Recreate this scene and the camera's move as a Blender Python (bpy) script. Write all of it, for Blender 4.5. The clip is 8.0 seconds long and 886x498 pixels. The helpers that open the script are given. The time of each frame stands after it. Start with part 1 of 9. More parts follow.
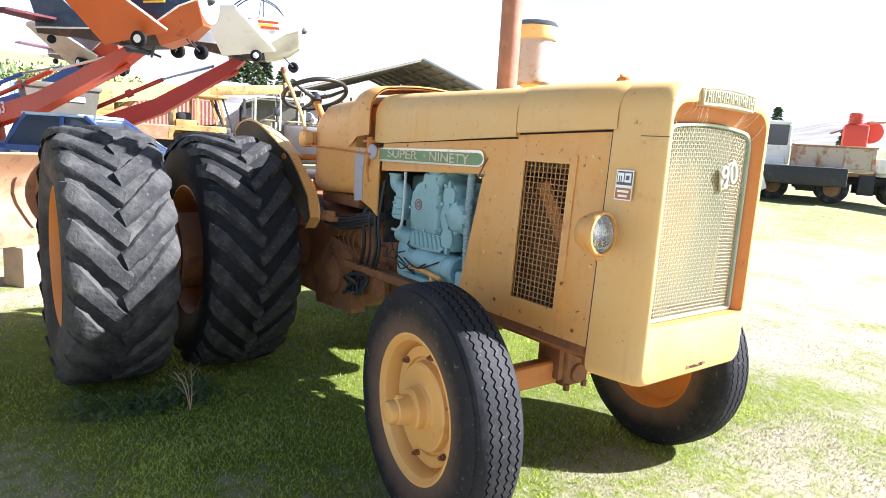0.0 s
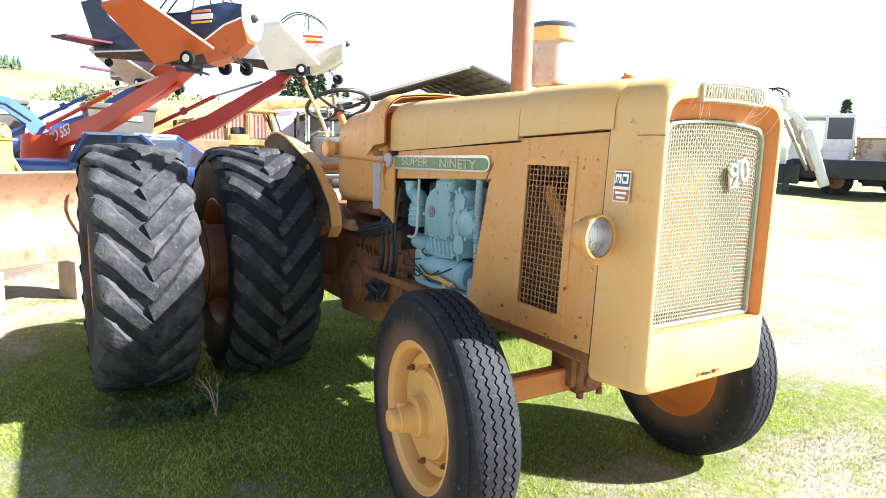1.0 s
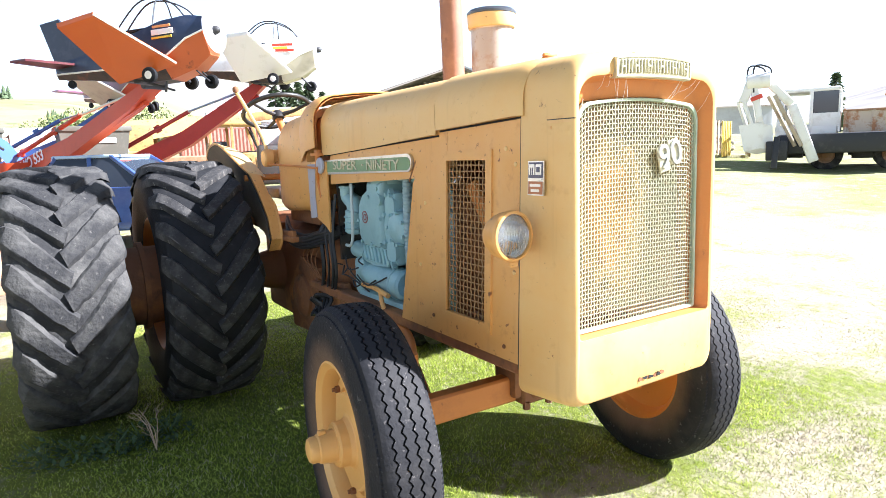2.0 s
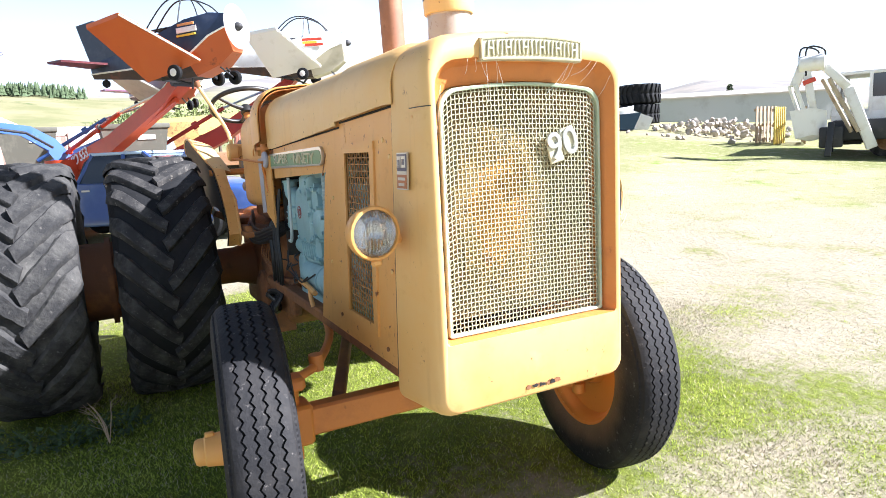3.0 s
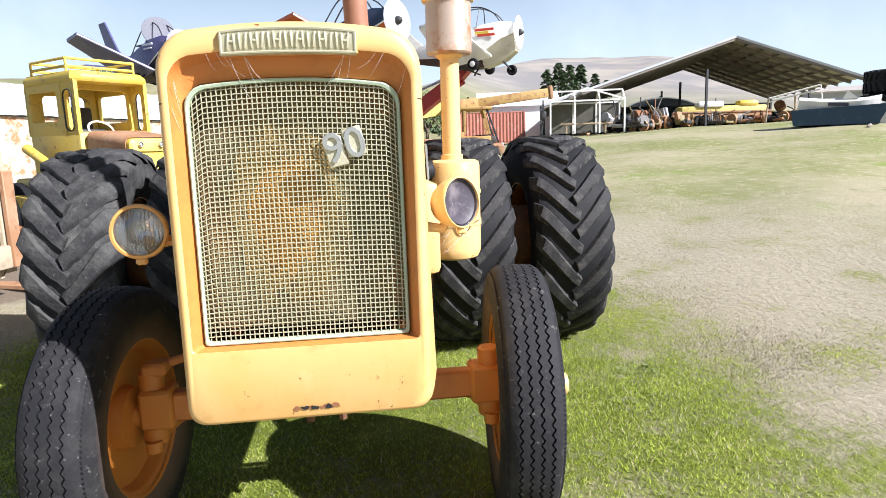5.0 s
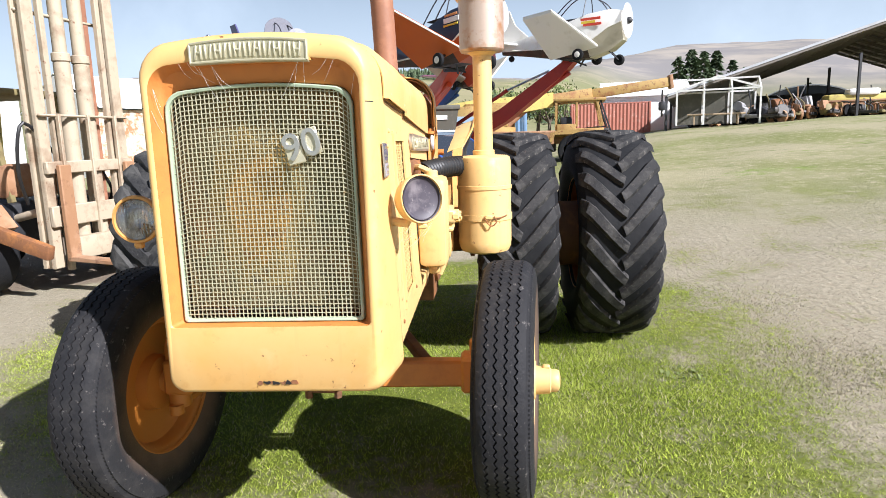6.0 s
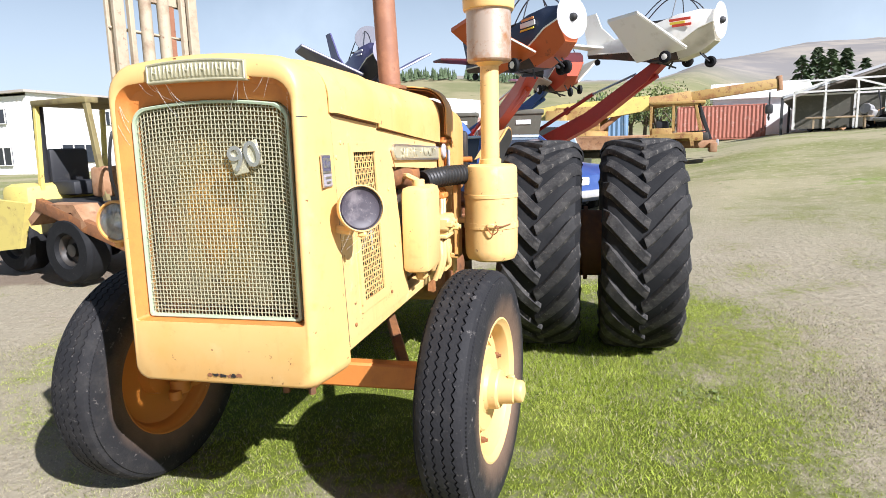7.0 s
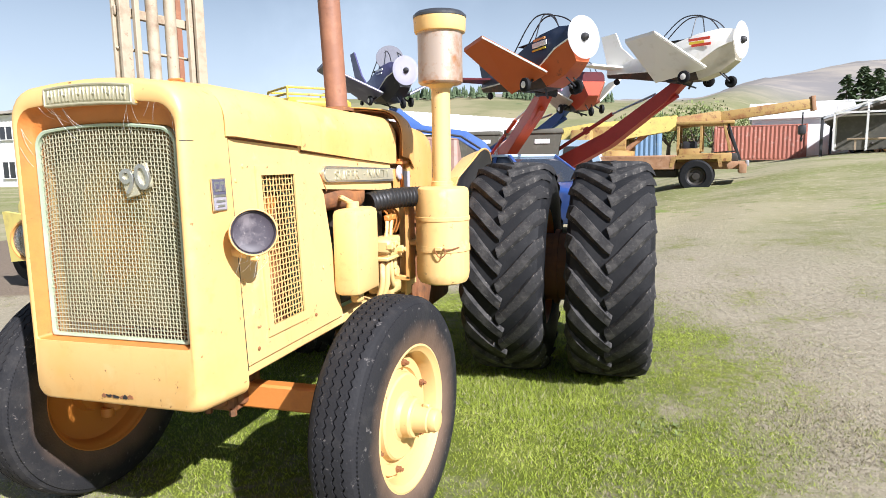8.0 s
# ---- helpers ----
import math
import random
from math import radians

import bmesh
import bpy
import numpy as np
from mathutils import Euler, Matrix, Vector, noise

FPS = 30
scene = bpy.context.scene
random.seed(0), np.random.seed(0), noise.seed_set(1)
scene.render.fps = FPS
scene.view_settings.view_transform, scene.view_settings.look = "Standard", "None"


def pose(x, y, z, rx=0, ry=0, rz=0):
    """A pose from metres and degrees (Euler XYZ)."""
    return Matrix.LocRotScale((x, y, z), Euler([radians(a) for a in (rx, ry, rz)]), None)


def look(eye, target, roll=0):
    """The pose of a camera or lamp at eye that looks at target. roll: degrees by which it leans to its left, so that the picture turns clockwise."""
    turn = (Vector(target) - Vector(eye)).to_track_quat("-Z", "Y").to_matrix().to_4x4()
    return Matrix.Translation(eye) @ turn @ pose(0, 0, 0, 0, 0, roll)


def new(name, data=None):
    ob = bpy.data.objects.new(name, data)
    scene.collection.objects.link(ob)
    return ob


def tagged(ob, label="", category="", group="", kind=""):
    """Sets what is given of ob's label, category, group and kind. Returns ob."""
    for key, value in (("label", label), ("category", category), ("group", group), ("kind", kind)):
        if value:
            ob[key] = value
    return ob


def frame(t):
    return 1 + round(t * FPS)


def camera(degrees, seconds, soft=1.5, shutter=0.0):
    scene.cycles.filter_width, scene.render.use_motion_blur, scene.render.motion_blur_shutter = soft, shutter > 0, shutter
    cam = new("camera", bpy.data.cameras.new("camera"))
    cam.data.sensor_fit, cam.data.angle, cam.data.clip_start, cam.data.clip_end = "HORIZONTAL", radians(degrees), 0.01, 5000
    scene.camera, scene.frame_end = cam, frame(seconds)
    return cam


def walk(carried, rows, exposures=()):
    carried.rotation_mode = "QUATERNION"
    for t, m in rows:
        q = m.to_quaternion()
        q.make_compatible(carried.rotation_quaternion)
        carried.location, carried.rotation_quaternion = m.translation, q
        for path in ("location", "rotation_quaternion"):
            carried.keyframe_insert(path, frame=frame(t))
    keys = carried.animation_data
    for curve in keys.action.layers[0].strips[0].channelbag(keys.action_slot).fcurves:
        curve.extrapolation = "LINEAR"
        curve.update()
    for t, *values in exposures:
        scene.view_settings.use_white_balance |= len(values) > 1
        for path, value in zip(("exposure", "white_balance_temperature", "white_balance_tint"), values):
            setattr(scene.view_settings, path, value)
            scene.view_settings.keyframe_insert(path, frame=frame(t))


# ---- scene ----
cam = camera(69.9, 8.0, 0.8)
METRES, EYE, TILT, LEAN, TURN = 4.021, 1.5, 0.0, 0.0, -37.5
ROWS = [
    (0.0, 0.0, 0.0, 0.0, 0.57, -9.13, -3.52),
    (0.5, 0.0205, 0.003, 0.0011, 3.23, -9.2, -1.66),
    (1.0, 0.0526, 0.0067, 0.002, 5.34, -8.77, -1.7),
    (1.5, 0.0819, 0.0351, -0.002, 5.54, -8.96, 1.95),
    (1.7, 0.0951, 0.0522, -0.0003, 4.19, -8.7, 2.67),
    (2.8, 0.2326, 0.0971, -0.0024, 8.45, -9.18, 0.51),
    (3.0, 0.2604, 0.114, -0.0068, 9.82, -9.23, 2.95),
    (3.5, 0.3254, 0.1653, -0.0077, 9.59, -8.46, 3.38),
    (4.0, 0.4067, 0.1896, -0.0103, 15.59, -9.12, 4.18),
    (4.5, 0.4746, 0.2223, -0.0102, 23.43, -9.47, 0.8),
    (4.7, 0.5002, 0.2425, -0.0121, 25.92, -9.04, 1.24),
    (5.8, 0.6385, 0.2964, -0.006, 39.11, -10.65, 1.54),
    (6.0, 0.6542, 0.3175, -0.0089, 40.77, -9.78, 1.69),
    (6.5, 0.6977, 0.3645, -0.0039, 43.99, -8.35, 1.18),
    (7.0, 0.759, 0.4018, -0.0049, 50.08, -9.25, 1.44),
    (7.5, 0.7919, 0.4477, -0.0052, 52.57, -8.75, 1.31),
    (8.0, 0.8244, 0.5015, -0.0007, 53.46, -7.66, 0.85),
]
walk(cam, [(t, pose(-2.21, -1.30, EYE, TILT, LEAN, TURN) @ pose(METRES * x, METRES * y, METRES * z, 90 + pitch, roll, yaw)) for t, x, y, z, yaw, pitch, roll in ROWS],
     exposures=[(t, e, k, 10) for t, e, k in ((0.0, 2.2, 5620), (1.5, 2.34, 5620), (3.0, 1.98, 5700), (4.5, 1.46, 5800), (6.0, 1.08, 5840), (8.0, 1.08, 5840))])

# ---- world and sun ----
SUN_TO = Vector((0.646, -0.469, 0.602)).normalized()
world = bpy.data.worlds.new("world")
scene.world = world
world.use_nodes = True
wn = world.node_tree.nodes
sky = wn.new("ShaderNodeTexSky")
sky.sky_type = "NISHITA"
sky.sun_disc = False
sky.sun_elevation = math.asin(SUN_TO.z)
sky.sun_rotation = math.atan2(SUN_TO.x, SUN_TO.y)
sky.air_density, sky.dust_density, sky.ozone_density = 1.0, 1.5, 1.0
wn["Background"].inputs["Strength"].default_value = 0.032
# thin broken cloud over the blue
cloud = wn.new("ShaderNodeTexNoise")
cloud.inputs["Scale"].default_value, cloud.inputs["Detail"].default_value, cloud.inputs["Roughness"].default_value = 2.3, 8.0, 0.55
cover = wn.new("ShaderNodeMapRange")
cover.interpolation_type = "SMOOTHSTEP"
cover.inputs["From Min"].default_value, cover.inputs["From Max"].default_value, cover.inputs["To Max"].default_value = 0.46, 0.76, 0.3
cover.inputs["To Min"].default_value = 0.0
veil = wn.new("ShaderNodeMix")
veil.data_type = "RGBA"
veil.inputs["B"].default_value = (13.5, 15.0, 16.6, 1)
# summer haze, dense towards the horizon all round
ray = wn.new("ShaderNodeTexCoord")
split = wn.new("ShaderNodeSeparateXYZ")
haze = wn.new("ShaderNodeMapRange")
haze.interpolation_type = "SMOOTHSTEP"
haze.inputs["From Min"].default_value, haze.inputs["From Max"].default_value = 0.44, 0.03
haze.inputs["To Min"].default_value, haze.inputs["To Max"].default_value = 0.0, 0.8
both = wn.new("ShaderNodeMath")
both.operation, both.use_clamp = "ADD", True
world.node_tree.links.new(ray.outputs["Generated"], split.inputs[0])
world.node_tree.links.new(split.outputs["Z"], haze.inputs["Value"])
world.node_tree.links.new(haze.outputs[0], both.inputs[1])
world.node_tree.links.new(cloud.outputs["Fac"], cover.inputs["Value"])
world.node_tree.links.new(cover.outputs[0], both.inputs[0])
world.node_tree.links.new(both.outputs[0], veil.inputs["Factor"])
world.node_tree.links.new(sky.outputs[0], veil.inputs["A"])
world.node_tree.links.new(veil.outputs["Result"], wn["Background"].inputs["Color"])
sun = new("sun", bpy.data.lights.new("sun", "SUN"))
sun.data.energy, sun.data.angle, sun.data.color = 5.0, radians(0.6), (1.0, 0.925, 0.875)
sun.matrix_world = look(SUN_TO * 60, (0, 0, 0))

# ---- materials ----
def material(name, base, rough=0.6, metal=0.0, vary=(), bump=0.0, bump_scale=60.0, spec=0.5, coat=0.0, per_object=0.0, streak=None):
    """A procedural surface. vary: (colour, noise scale, threshold, softness) layers of stains and wear over the base."""
    m = bpy.data.materials.new(name)
    m.use_nodes = True
    nt = m.node_tree
    bsdf = nt.nodes["Principled BSDF"]
    bsdf.inputs["Roughness"].default_value = rough
    bsdf.inputs["Metallic"].default_value = metal
    bsdf.inputs["Specular IOR Level"].default_value = spec
    bsdf.inputs["Coat Weight"].default_value = coat
    co = nt.nodes.new("ShaderNodeTexCoord").outputs["Object"]
    col = nt.nodes.new("ShaderNodeRGB")
    col.outputs[0].default_value = (*base, 1)
    out = col.outputs[0]
    for i, (c, scale, lo, soft) in enumerate(vary):
        n = nt.nodes.new("ShaderNodeTexNoise")
        n.noise_dimensions = "4D"
        n.inputs["W"].default_value = 3.7 * i + len(name)
        n.inputs["Scale"].default_value = scale
        n.inputs["Detail"].default_value = 7.0
        n.inputs["Roughness"].default_value = 0.65
        nt.links.new(co, n.inputs["Vector"])
        r = nt.nodes.new("ShaderNodeMapRange")
        r.inputs["From Min"].default_value, r.inputs["From Max"].default_value = lo, lo + soft
        nt.links.new(n.outputs["Fac"], r.inputs["Value"])
        mix = nt.nodes.new("ShaderNodeMix")
        mix.data_type = "RGBA"
        mix.inputs["B"].default_value = (*c, 1) if len(c) == 3 else c
        nt.links.new(r.outputs[0], mix.inputs["Factor"])
        nt.links.new(out, mix.inputs["A"])
        out = mix.outputs["Result"]
    if streak:
        # grime washed down by rain: noise drawn out along the height
        mp = nt.nodes.new("ShaderNodeMapping")
        mp.inputs["Scale"].default_value = (22.0, 22.0, 1.6)
        n = nt.nodes.new("ShaderNodeTexNoise")
        n.inputs["Scale"].default_value, n.inputs["Detail"].default_value, n.inputs["Roughness"].default_value = 1.0, 6.0, 0.6
        r = nt.nodes.new("ShaderNodeMapRange")
        r.inputs["From Min"].default_value, r.inputs["From Max"].default_value, r.inputs["To Max"].default_value = 0.58, 0.82, 0.32
        mix = nt.nodes.new("ShaderNodeMix")
        mix.data_type = "RGBA"
        mix.inputs["B"].default_value = (*streak, 1)
        nt.links.new(co, mp.inputs["Vector"])
        nt.links.new(mp.outputs[0], n.inputs["Vector"])
        nt.links.new(n.outputs["Fac"], r.inputs["Value"])
        nt.links.new(r.outputs[0], mix.inputs["Factor"])
        nt.links.new(out, mix.inputs["A"])
        out = mix.outputs["Result"]
    if per_object:
        info = nt.nodes.new("ShaderNodeObjectInfo")
        r = nt.nodes.new("ShaderNodeMapRange")
        r.inputs["To Min"].default_value, r.inputs["To Max"].default_value = 1 - per_object, 1 + per_object
        nt.links.new(info.outputs["Random"], r.inputs["Value"])
        hsv = nt.nodes.new("ShaderNodeHueSaturation")
        nt.links.new(r.outputs[0], hsv.inputs["Value"])
        nt.links.new(out, hsv.inputs["Color"])
        out = hsv.outputs[0]
    nt.links.new(out, bsdf.inputs["Base Color"])
    if bump:
        n = nt.nodes.new("ShaderNodeTexNoise")
        n.inputs["Scale"].default_value = bump_scale
        n.inputs["Detail"].default_value = 5.0
        nt.links.new(co, n.inputs["Vector"])
        b = nt.nodes.new("ShaderNodeBump")
        b.inputs["Strength"].default_value = bump
        b.inputs["Distance"].default_value = 0.01
        nt.links.new(n.outputs["Fac"], b.inputs["Height"])
        nt.links.new(b.outputs[0], bsdf.inputs["Normal"])
    return m


RUST = (0.16, 0.06, 0.025)
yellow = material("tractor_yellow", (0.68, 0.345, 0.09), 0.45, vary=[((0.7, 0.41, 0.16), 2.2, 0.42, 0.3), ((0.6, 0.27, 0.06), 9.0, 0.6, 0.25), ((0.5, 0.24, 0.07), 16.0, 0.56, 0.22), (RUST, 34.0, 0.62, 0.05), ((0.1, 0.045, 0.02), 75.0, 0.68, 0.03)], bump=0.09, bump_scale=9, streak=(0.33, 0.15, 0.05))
# paler copy of the yellow: sunlight on the +x side put into faded paint
yellow_faded_sunlit = material("sun_faded_yellow", (0.7, 0.47, 0.19), 0.5, vary=[((0.76, 0.48, 0.16), 2.5, 0.5, 0.3), ((0.7, 0.57, 0.38), 6.0, 0.6, 0.2), ((0.56, 0.34, 0.13), 14.0, 0.56, 0.22), (RUST, 26.0, 0.63, 0.05), ((0.1, 0.045, 0.02), 75.0, 0.68, 0.03)], bump=0.09, bump_scale=9, streak=(0.4, 0.21, 0.08))
bonnet_yellow = material("bonnet_yellow", (0.69, 0.44, 0.165), 0.45, vary=[((0.7, 0.37, 0.09), 2.4, 0.48, 0.3), ((0.74, 0.53, 0.26), 5.0, 0.6, 0.2), ((0.58, 0.32, 0.1), 15.0, 0.57, 0.22), (RUST, 30.0, 0.64, 0.05), ((0.1, 0.045, 0.02), 75.0, 0.68, 0.03)], bump=0.08, bump_scale=9, streak=(0.38, 0.19, 0.065))
orange_paint = material("axle_orange", (0.55, 0.2, 0.04), 0.55, vary=[((0.38, 0.13, 0.035), 7.0, 0.5, 0.3), (RUST, 22.0, 0.64, 0.08)], bump=0.1)
rim_orange = material("rim_orange", (0.55, 0.2, 0.03), 0.5, vary=[((0.52, 0.2, 0.035), 8.0, 0.52, 0.3), (RUST, 30.0, 0.68, 0.06)], bump=0.05)
# paler copy of the rim yellow with sunlight put into its colour
rim_sunlit = material("rim_bleached_yellow", (0.62, 0.42, 0.17), 0.5, vary=[((0.72, 0.46, 0.16), 3.0, 0.52, 0.3), ((0.45, 0.24, 0.1), 14.0, 0.64, 0.1), (RUST, 30.0, 0.67, 0.06)], bump=0.05)
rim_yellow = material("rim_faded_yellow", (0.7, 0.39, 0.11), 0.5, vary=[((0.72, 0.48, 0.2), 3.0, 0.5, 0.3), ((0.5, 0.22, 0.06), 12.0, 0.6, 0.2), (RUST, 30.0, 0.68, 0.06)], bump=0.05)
rust_cast = material("rusty_casting", (0.2, 0.085, 0.035), 0.75, vary=[((0.42, 0.17, 0.045), 4.0, 0.5, 0.2), ((0.06, 0.035, 0.02), 9.0, 0.55, 0.2)], bump=0.25, bump_scale=40)
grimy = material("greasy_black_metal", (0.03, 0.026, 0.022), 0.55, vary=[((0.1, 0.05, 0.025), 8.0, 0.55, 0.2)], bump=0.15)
rubber = material("tyre_rubber", (0.012, 0.0125, 0.014), 0.66, vary=[((0.025, 0.025, 0.026), 5.0, 0.5, 0.3), ((0.09, 0.086, 0.08), 26.0, 0.62, 0.16)], bump=0.25, bump_scale=70, spec=0.16)
rubber_dusty = material("dusty_tyre_rubber", (0.03, 0.03, 0.031), 0.8, vary=[((0.1, 0.097, 0.09), 5.0, 0.45, 0.25), ((0.17, 0.16, 0.148), 45.0, 0.6, 0.2)], bump=0.6, bump_scale=45, spec=0.14)
rubber_lug = material("scuffed_tread_rubber", (0.021, 0.0205, 0.021), 0.72, vary=[((0.075, 0.071, 0.066), 7.0, 0.46, 0.2), ((0.2, 0.183, 0.16), 38.0, 0.58, 0.14), ((0.012, 0.012, 0.013), 16.0, 0.6, 0.12)], bump=0.5, bump_scale=55, spec=0.28)
rubber_worn = material("worn_front_tyre", (0.02, 0.02, 0.022), 0.68, vary=[((0.05, 0.047, 0.045), 7.0, 0.5, 0.3), ((0.18, 0.165, 0.155), 40.0, 0.6, 0.12)], bump=0.25, bump_scale=90, spec=0.16)
def dust_ring(m, r0, r1, colour):
    """Dried mud on the sidewall next to the rim, thinning out with the radius about the axle."""
    nt = m.node_tree
    bsdf = nt.nodes["Principled BSDF"]
    src = bsdf.inputs["Base Color"].links[0].from_socket
    co = nt.nodes.new("ShaderNodeTexCoord").outputs["Object"]
    flat = nt.nodes.new("ShaderNodeVectorMath")
    flat.operation = "MULTIPLY"
    flat.inputs[1].default_value = (0, 1, 1)
    size = nt.nodes.new("ShaderNodeVectorMath")
    size.operation = "LENGTH"
    n = nt.nodes.new("ShaderNodeTexNoise")
    n.inputs["Scale"].default_value, n.inputs["Detail"].default_value = 9.0, 6.0
    add = nt.nodes.new("ShaderNodeMath")
    add.operation = "MULTIPLY_ADD"
    add.inputs[1].default_value = 0.08
    r = nt.nodes.new("ShaderNodeMapRange")
    r.inputs["From Min"].default_value, r.inputs["From Max"].default_value = r1 + 0.04, r0 + 0.04
    mix = nt.nodes.new("ShaderNodeMix")
    mix.data_type = "RGBA"
    mix.inputs["B"].default_value = (*colour, 1)
    nt.links.new(co, flat.inputs[0])
    nt.links.new(flat.outputs[0], size.inputs[0])
    nt.links.new(co, n.inputs["Vector"])
    nt.links.new(n.outputs["Fac"], add.inputs[0])
    nt.links.new(size.outputs["Value"], add.inputs[2])
    nt.links.new(add.outputs[0], r.inputs["Value"])
    nt.links.new(r.outputs[0], mix.inputs["Factor"])
    nt.links.new(src, mix.inputs["A"])
    nt.links.new(mix.outputs["Result"], bsdf.inputs["Base Color"])


dust_ring(rubber_worn, 0.29, 0.4, (0.15, 0.1, 0.07))
hose_rubber = material("hose_rubber", (0.016, 0.016, 0.017), 0.5, vary=[((0.05, 0.045, 0.04), 20.0, 0.55, 0.2)])
wire_metal = material("galvanised_wire", (0.5, 0.48, 0.32), 0.45, 0.2, vary=[((0.38, 0.42, 0.27), 3.0, 0.55, 0.2), ((0.45, 0.28, 0.12), 12.0, 0.64, 0.1)])
vent_wire = material("painted_vent_wire", (0.42, 0.24, 0.09), 0.55, 0.1, vary=[((0.25, 0.12, 0.05), 14.0, 0.5, 0.2)])
green_trim = material("pale_green_trim", (0.36, 0.44, 0.31), 0.45, vary=[((0.5, 0.52, 0.4), 10.0, 0.5, 0.2), ((0.12, 0.24, 0.16), 5.0, 0.6, 0.2)])
# core dust in three tones that carry the sunlit orange glow
sunlit_dust_olive = material("olive_core_dust", (0.22, 0.16, 0.06), 0.9, vary=[((0.11, 0.085, 0.045), 14.0, 0.52, 0.1)], bump=0.4, bump_scale=160)
sunlit_dust_tan = material("brown_core_dust", (0.29, 0.195, 0.06), 0.9, vary=[((0.15, 0.1, 0.05), 14.0, 0.56, 0.1)], bump=0.4, bump_scale=160)
sunlit_dust_orange = material("orange_core_dust", (0.42, 0.225, 0.045), 0.9, vary=[((0.24, 0.13, 0.05), 14.0, 0.54, 0.1)], bump=0.4, bump_scale=160)
# the orange layer puts sunlight glow into the dusty core's colour
radiator_core = material("dusty_radiator_core", (0.15, 0.125, 0.055), 0.8, vary=[((0.36, 0.185, 0.06), 2.4, 0.46, 0.2), ((0.06, 0.05, 0.035), 9.0, 0.58, 0.2)], bump=0.5, bump_scale=160)
chrome = material("worn_chrome", (0.62, 0.62, 0.6), 0.28, 0.9, vary=[((0.35, 0.33, 0.3), 20.0, 0.6, 0.15)])
badge_alloy = material("cast_alloy_badge", (0.55, 0.52, 0.37), 0.42, 0.5, vary=[((0.42, 0.42, 0.28), 12.0, 0.55, 0.2)], bump=0.1)
badge_green = material("badge_green_enamel", (0.16, 0.27, 0.13), 0.4, vary=[((0.26, 0.33, 0.2), 14.0, 0.55, 0.2)])
engine_blue = material("engine_pale_blue", (0.3, 0.47, 0.5), 0.4, vary=[((0.22, 0.36, 0.39), 6.0, 0.52, 0.2), ((0.12, 0.15, 0.14), 18.0, 0.66, 0.1)], bump=0.15, bump_scale=50)
grey_primer = material("bare_grey_primer", (0.42, 0.41, 0.46), 0.6, vary=[(RUST, 16.0, 0.6, 0.1)])
rusty_pipe = material("rust_brown_pipe", (0.26, 0.12, 0.07), 0.6, vary=[((0.42, 0.2, 0.11), 6.0, 0.5, 0.25), ((0.17, 0.07, 0.04), 15.0, 0.58, 0.15)], bump=0.1)
rusty_can = material("rust_stained_tin", (0.47, 0.38, 0.31), 0.42, 0.35, vary=[((0.36, 0.17, 0.07), 6.0, 0.48, 0.16), ((0.22, 0.09, 0.04), 25.0, 0.6, 0.1)], bump=0.05)
cobweb_silk = material("cobweb_silk", (0.8, 0.8, 0.78), 0.6)
dark_cap = material("dark_steel_cap", (0.1, 0.105, 0.115), 0.35, 0.6, vary=[((0.2, 0.2, 0.2), 9.0, 0.55, 0.2)])
lens_glass = material("ribbed_lens_glass", (0.86, 0.88, 0.88), 0.04)
lens_glass.node_tree.nodes["Principled BSDF"].inputs["Transmission Weight"].default_value = 0.92
reflector = material("silvered_reflector", (0.7, 0.7, 0.7), 0.18, 0.95, vary=[((0.25, 0.22, 0.2), 14.0, 0.56, 0.15)])
lens_broken = material("dusty_dark_reflector", (0.09, 0.08, 0.085), 0.3, 0.5, vary=[((0.3, 0.27, 0.25), 22.0, 0.55, 0.2)])
steering_black = material("black_bakelite", (0.02, 0.018, 0.016), 0.4, vary=[((0.06, 0.05, 0.04), 20.0, 0.55, 0.2)])
grey_plate = material("badge_grey_enamel", (0.3, 0.29, 0.33), 0.4)
dark_plate = material("badge_dark_enamel", (0.09, 0.085, 0.13), 0.4)
copper_plate = material("badge_copper", (0.4, 0.16, 0.07), 0.45, 0.2)
fender_black = material("fender_underside_black", (0.02, 0.02, 0.023), 0.6, vary=[((0.05, 0.045, 0.04), 8.0, 0.5, 0.2)])
black_hole = material("deep_black", (0.012, 0.01, 0.009), 0.9)

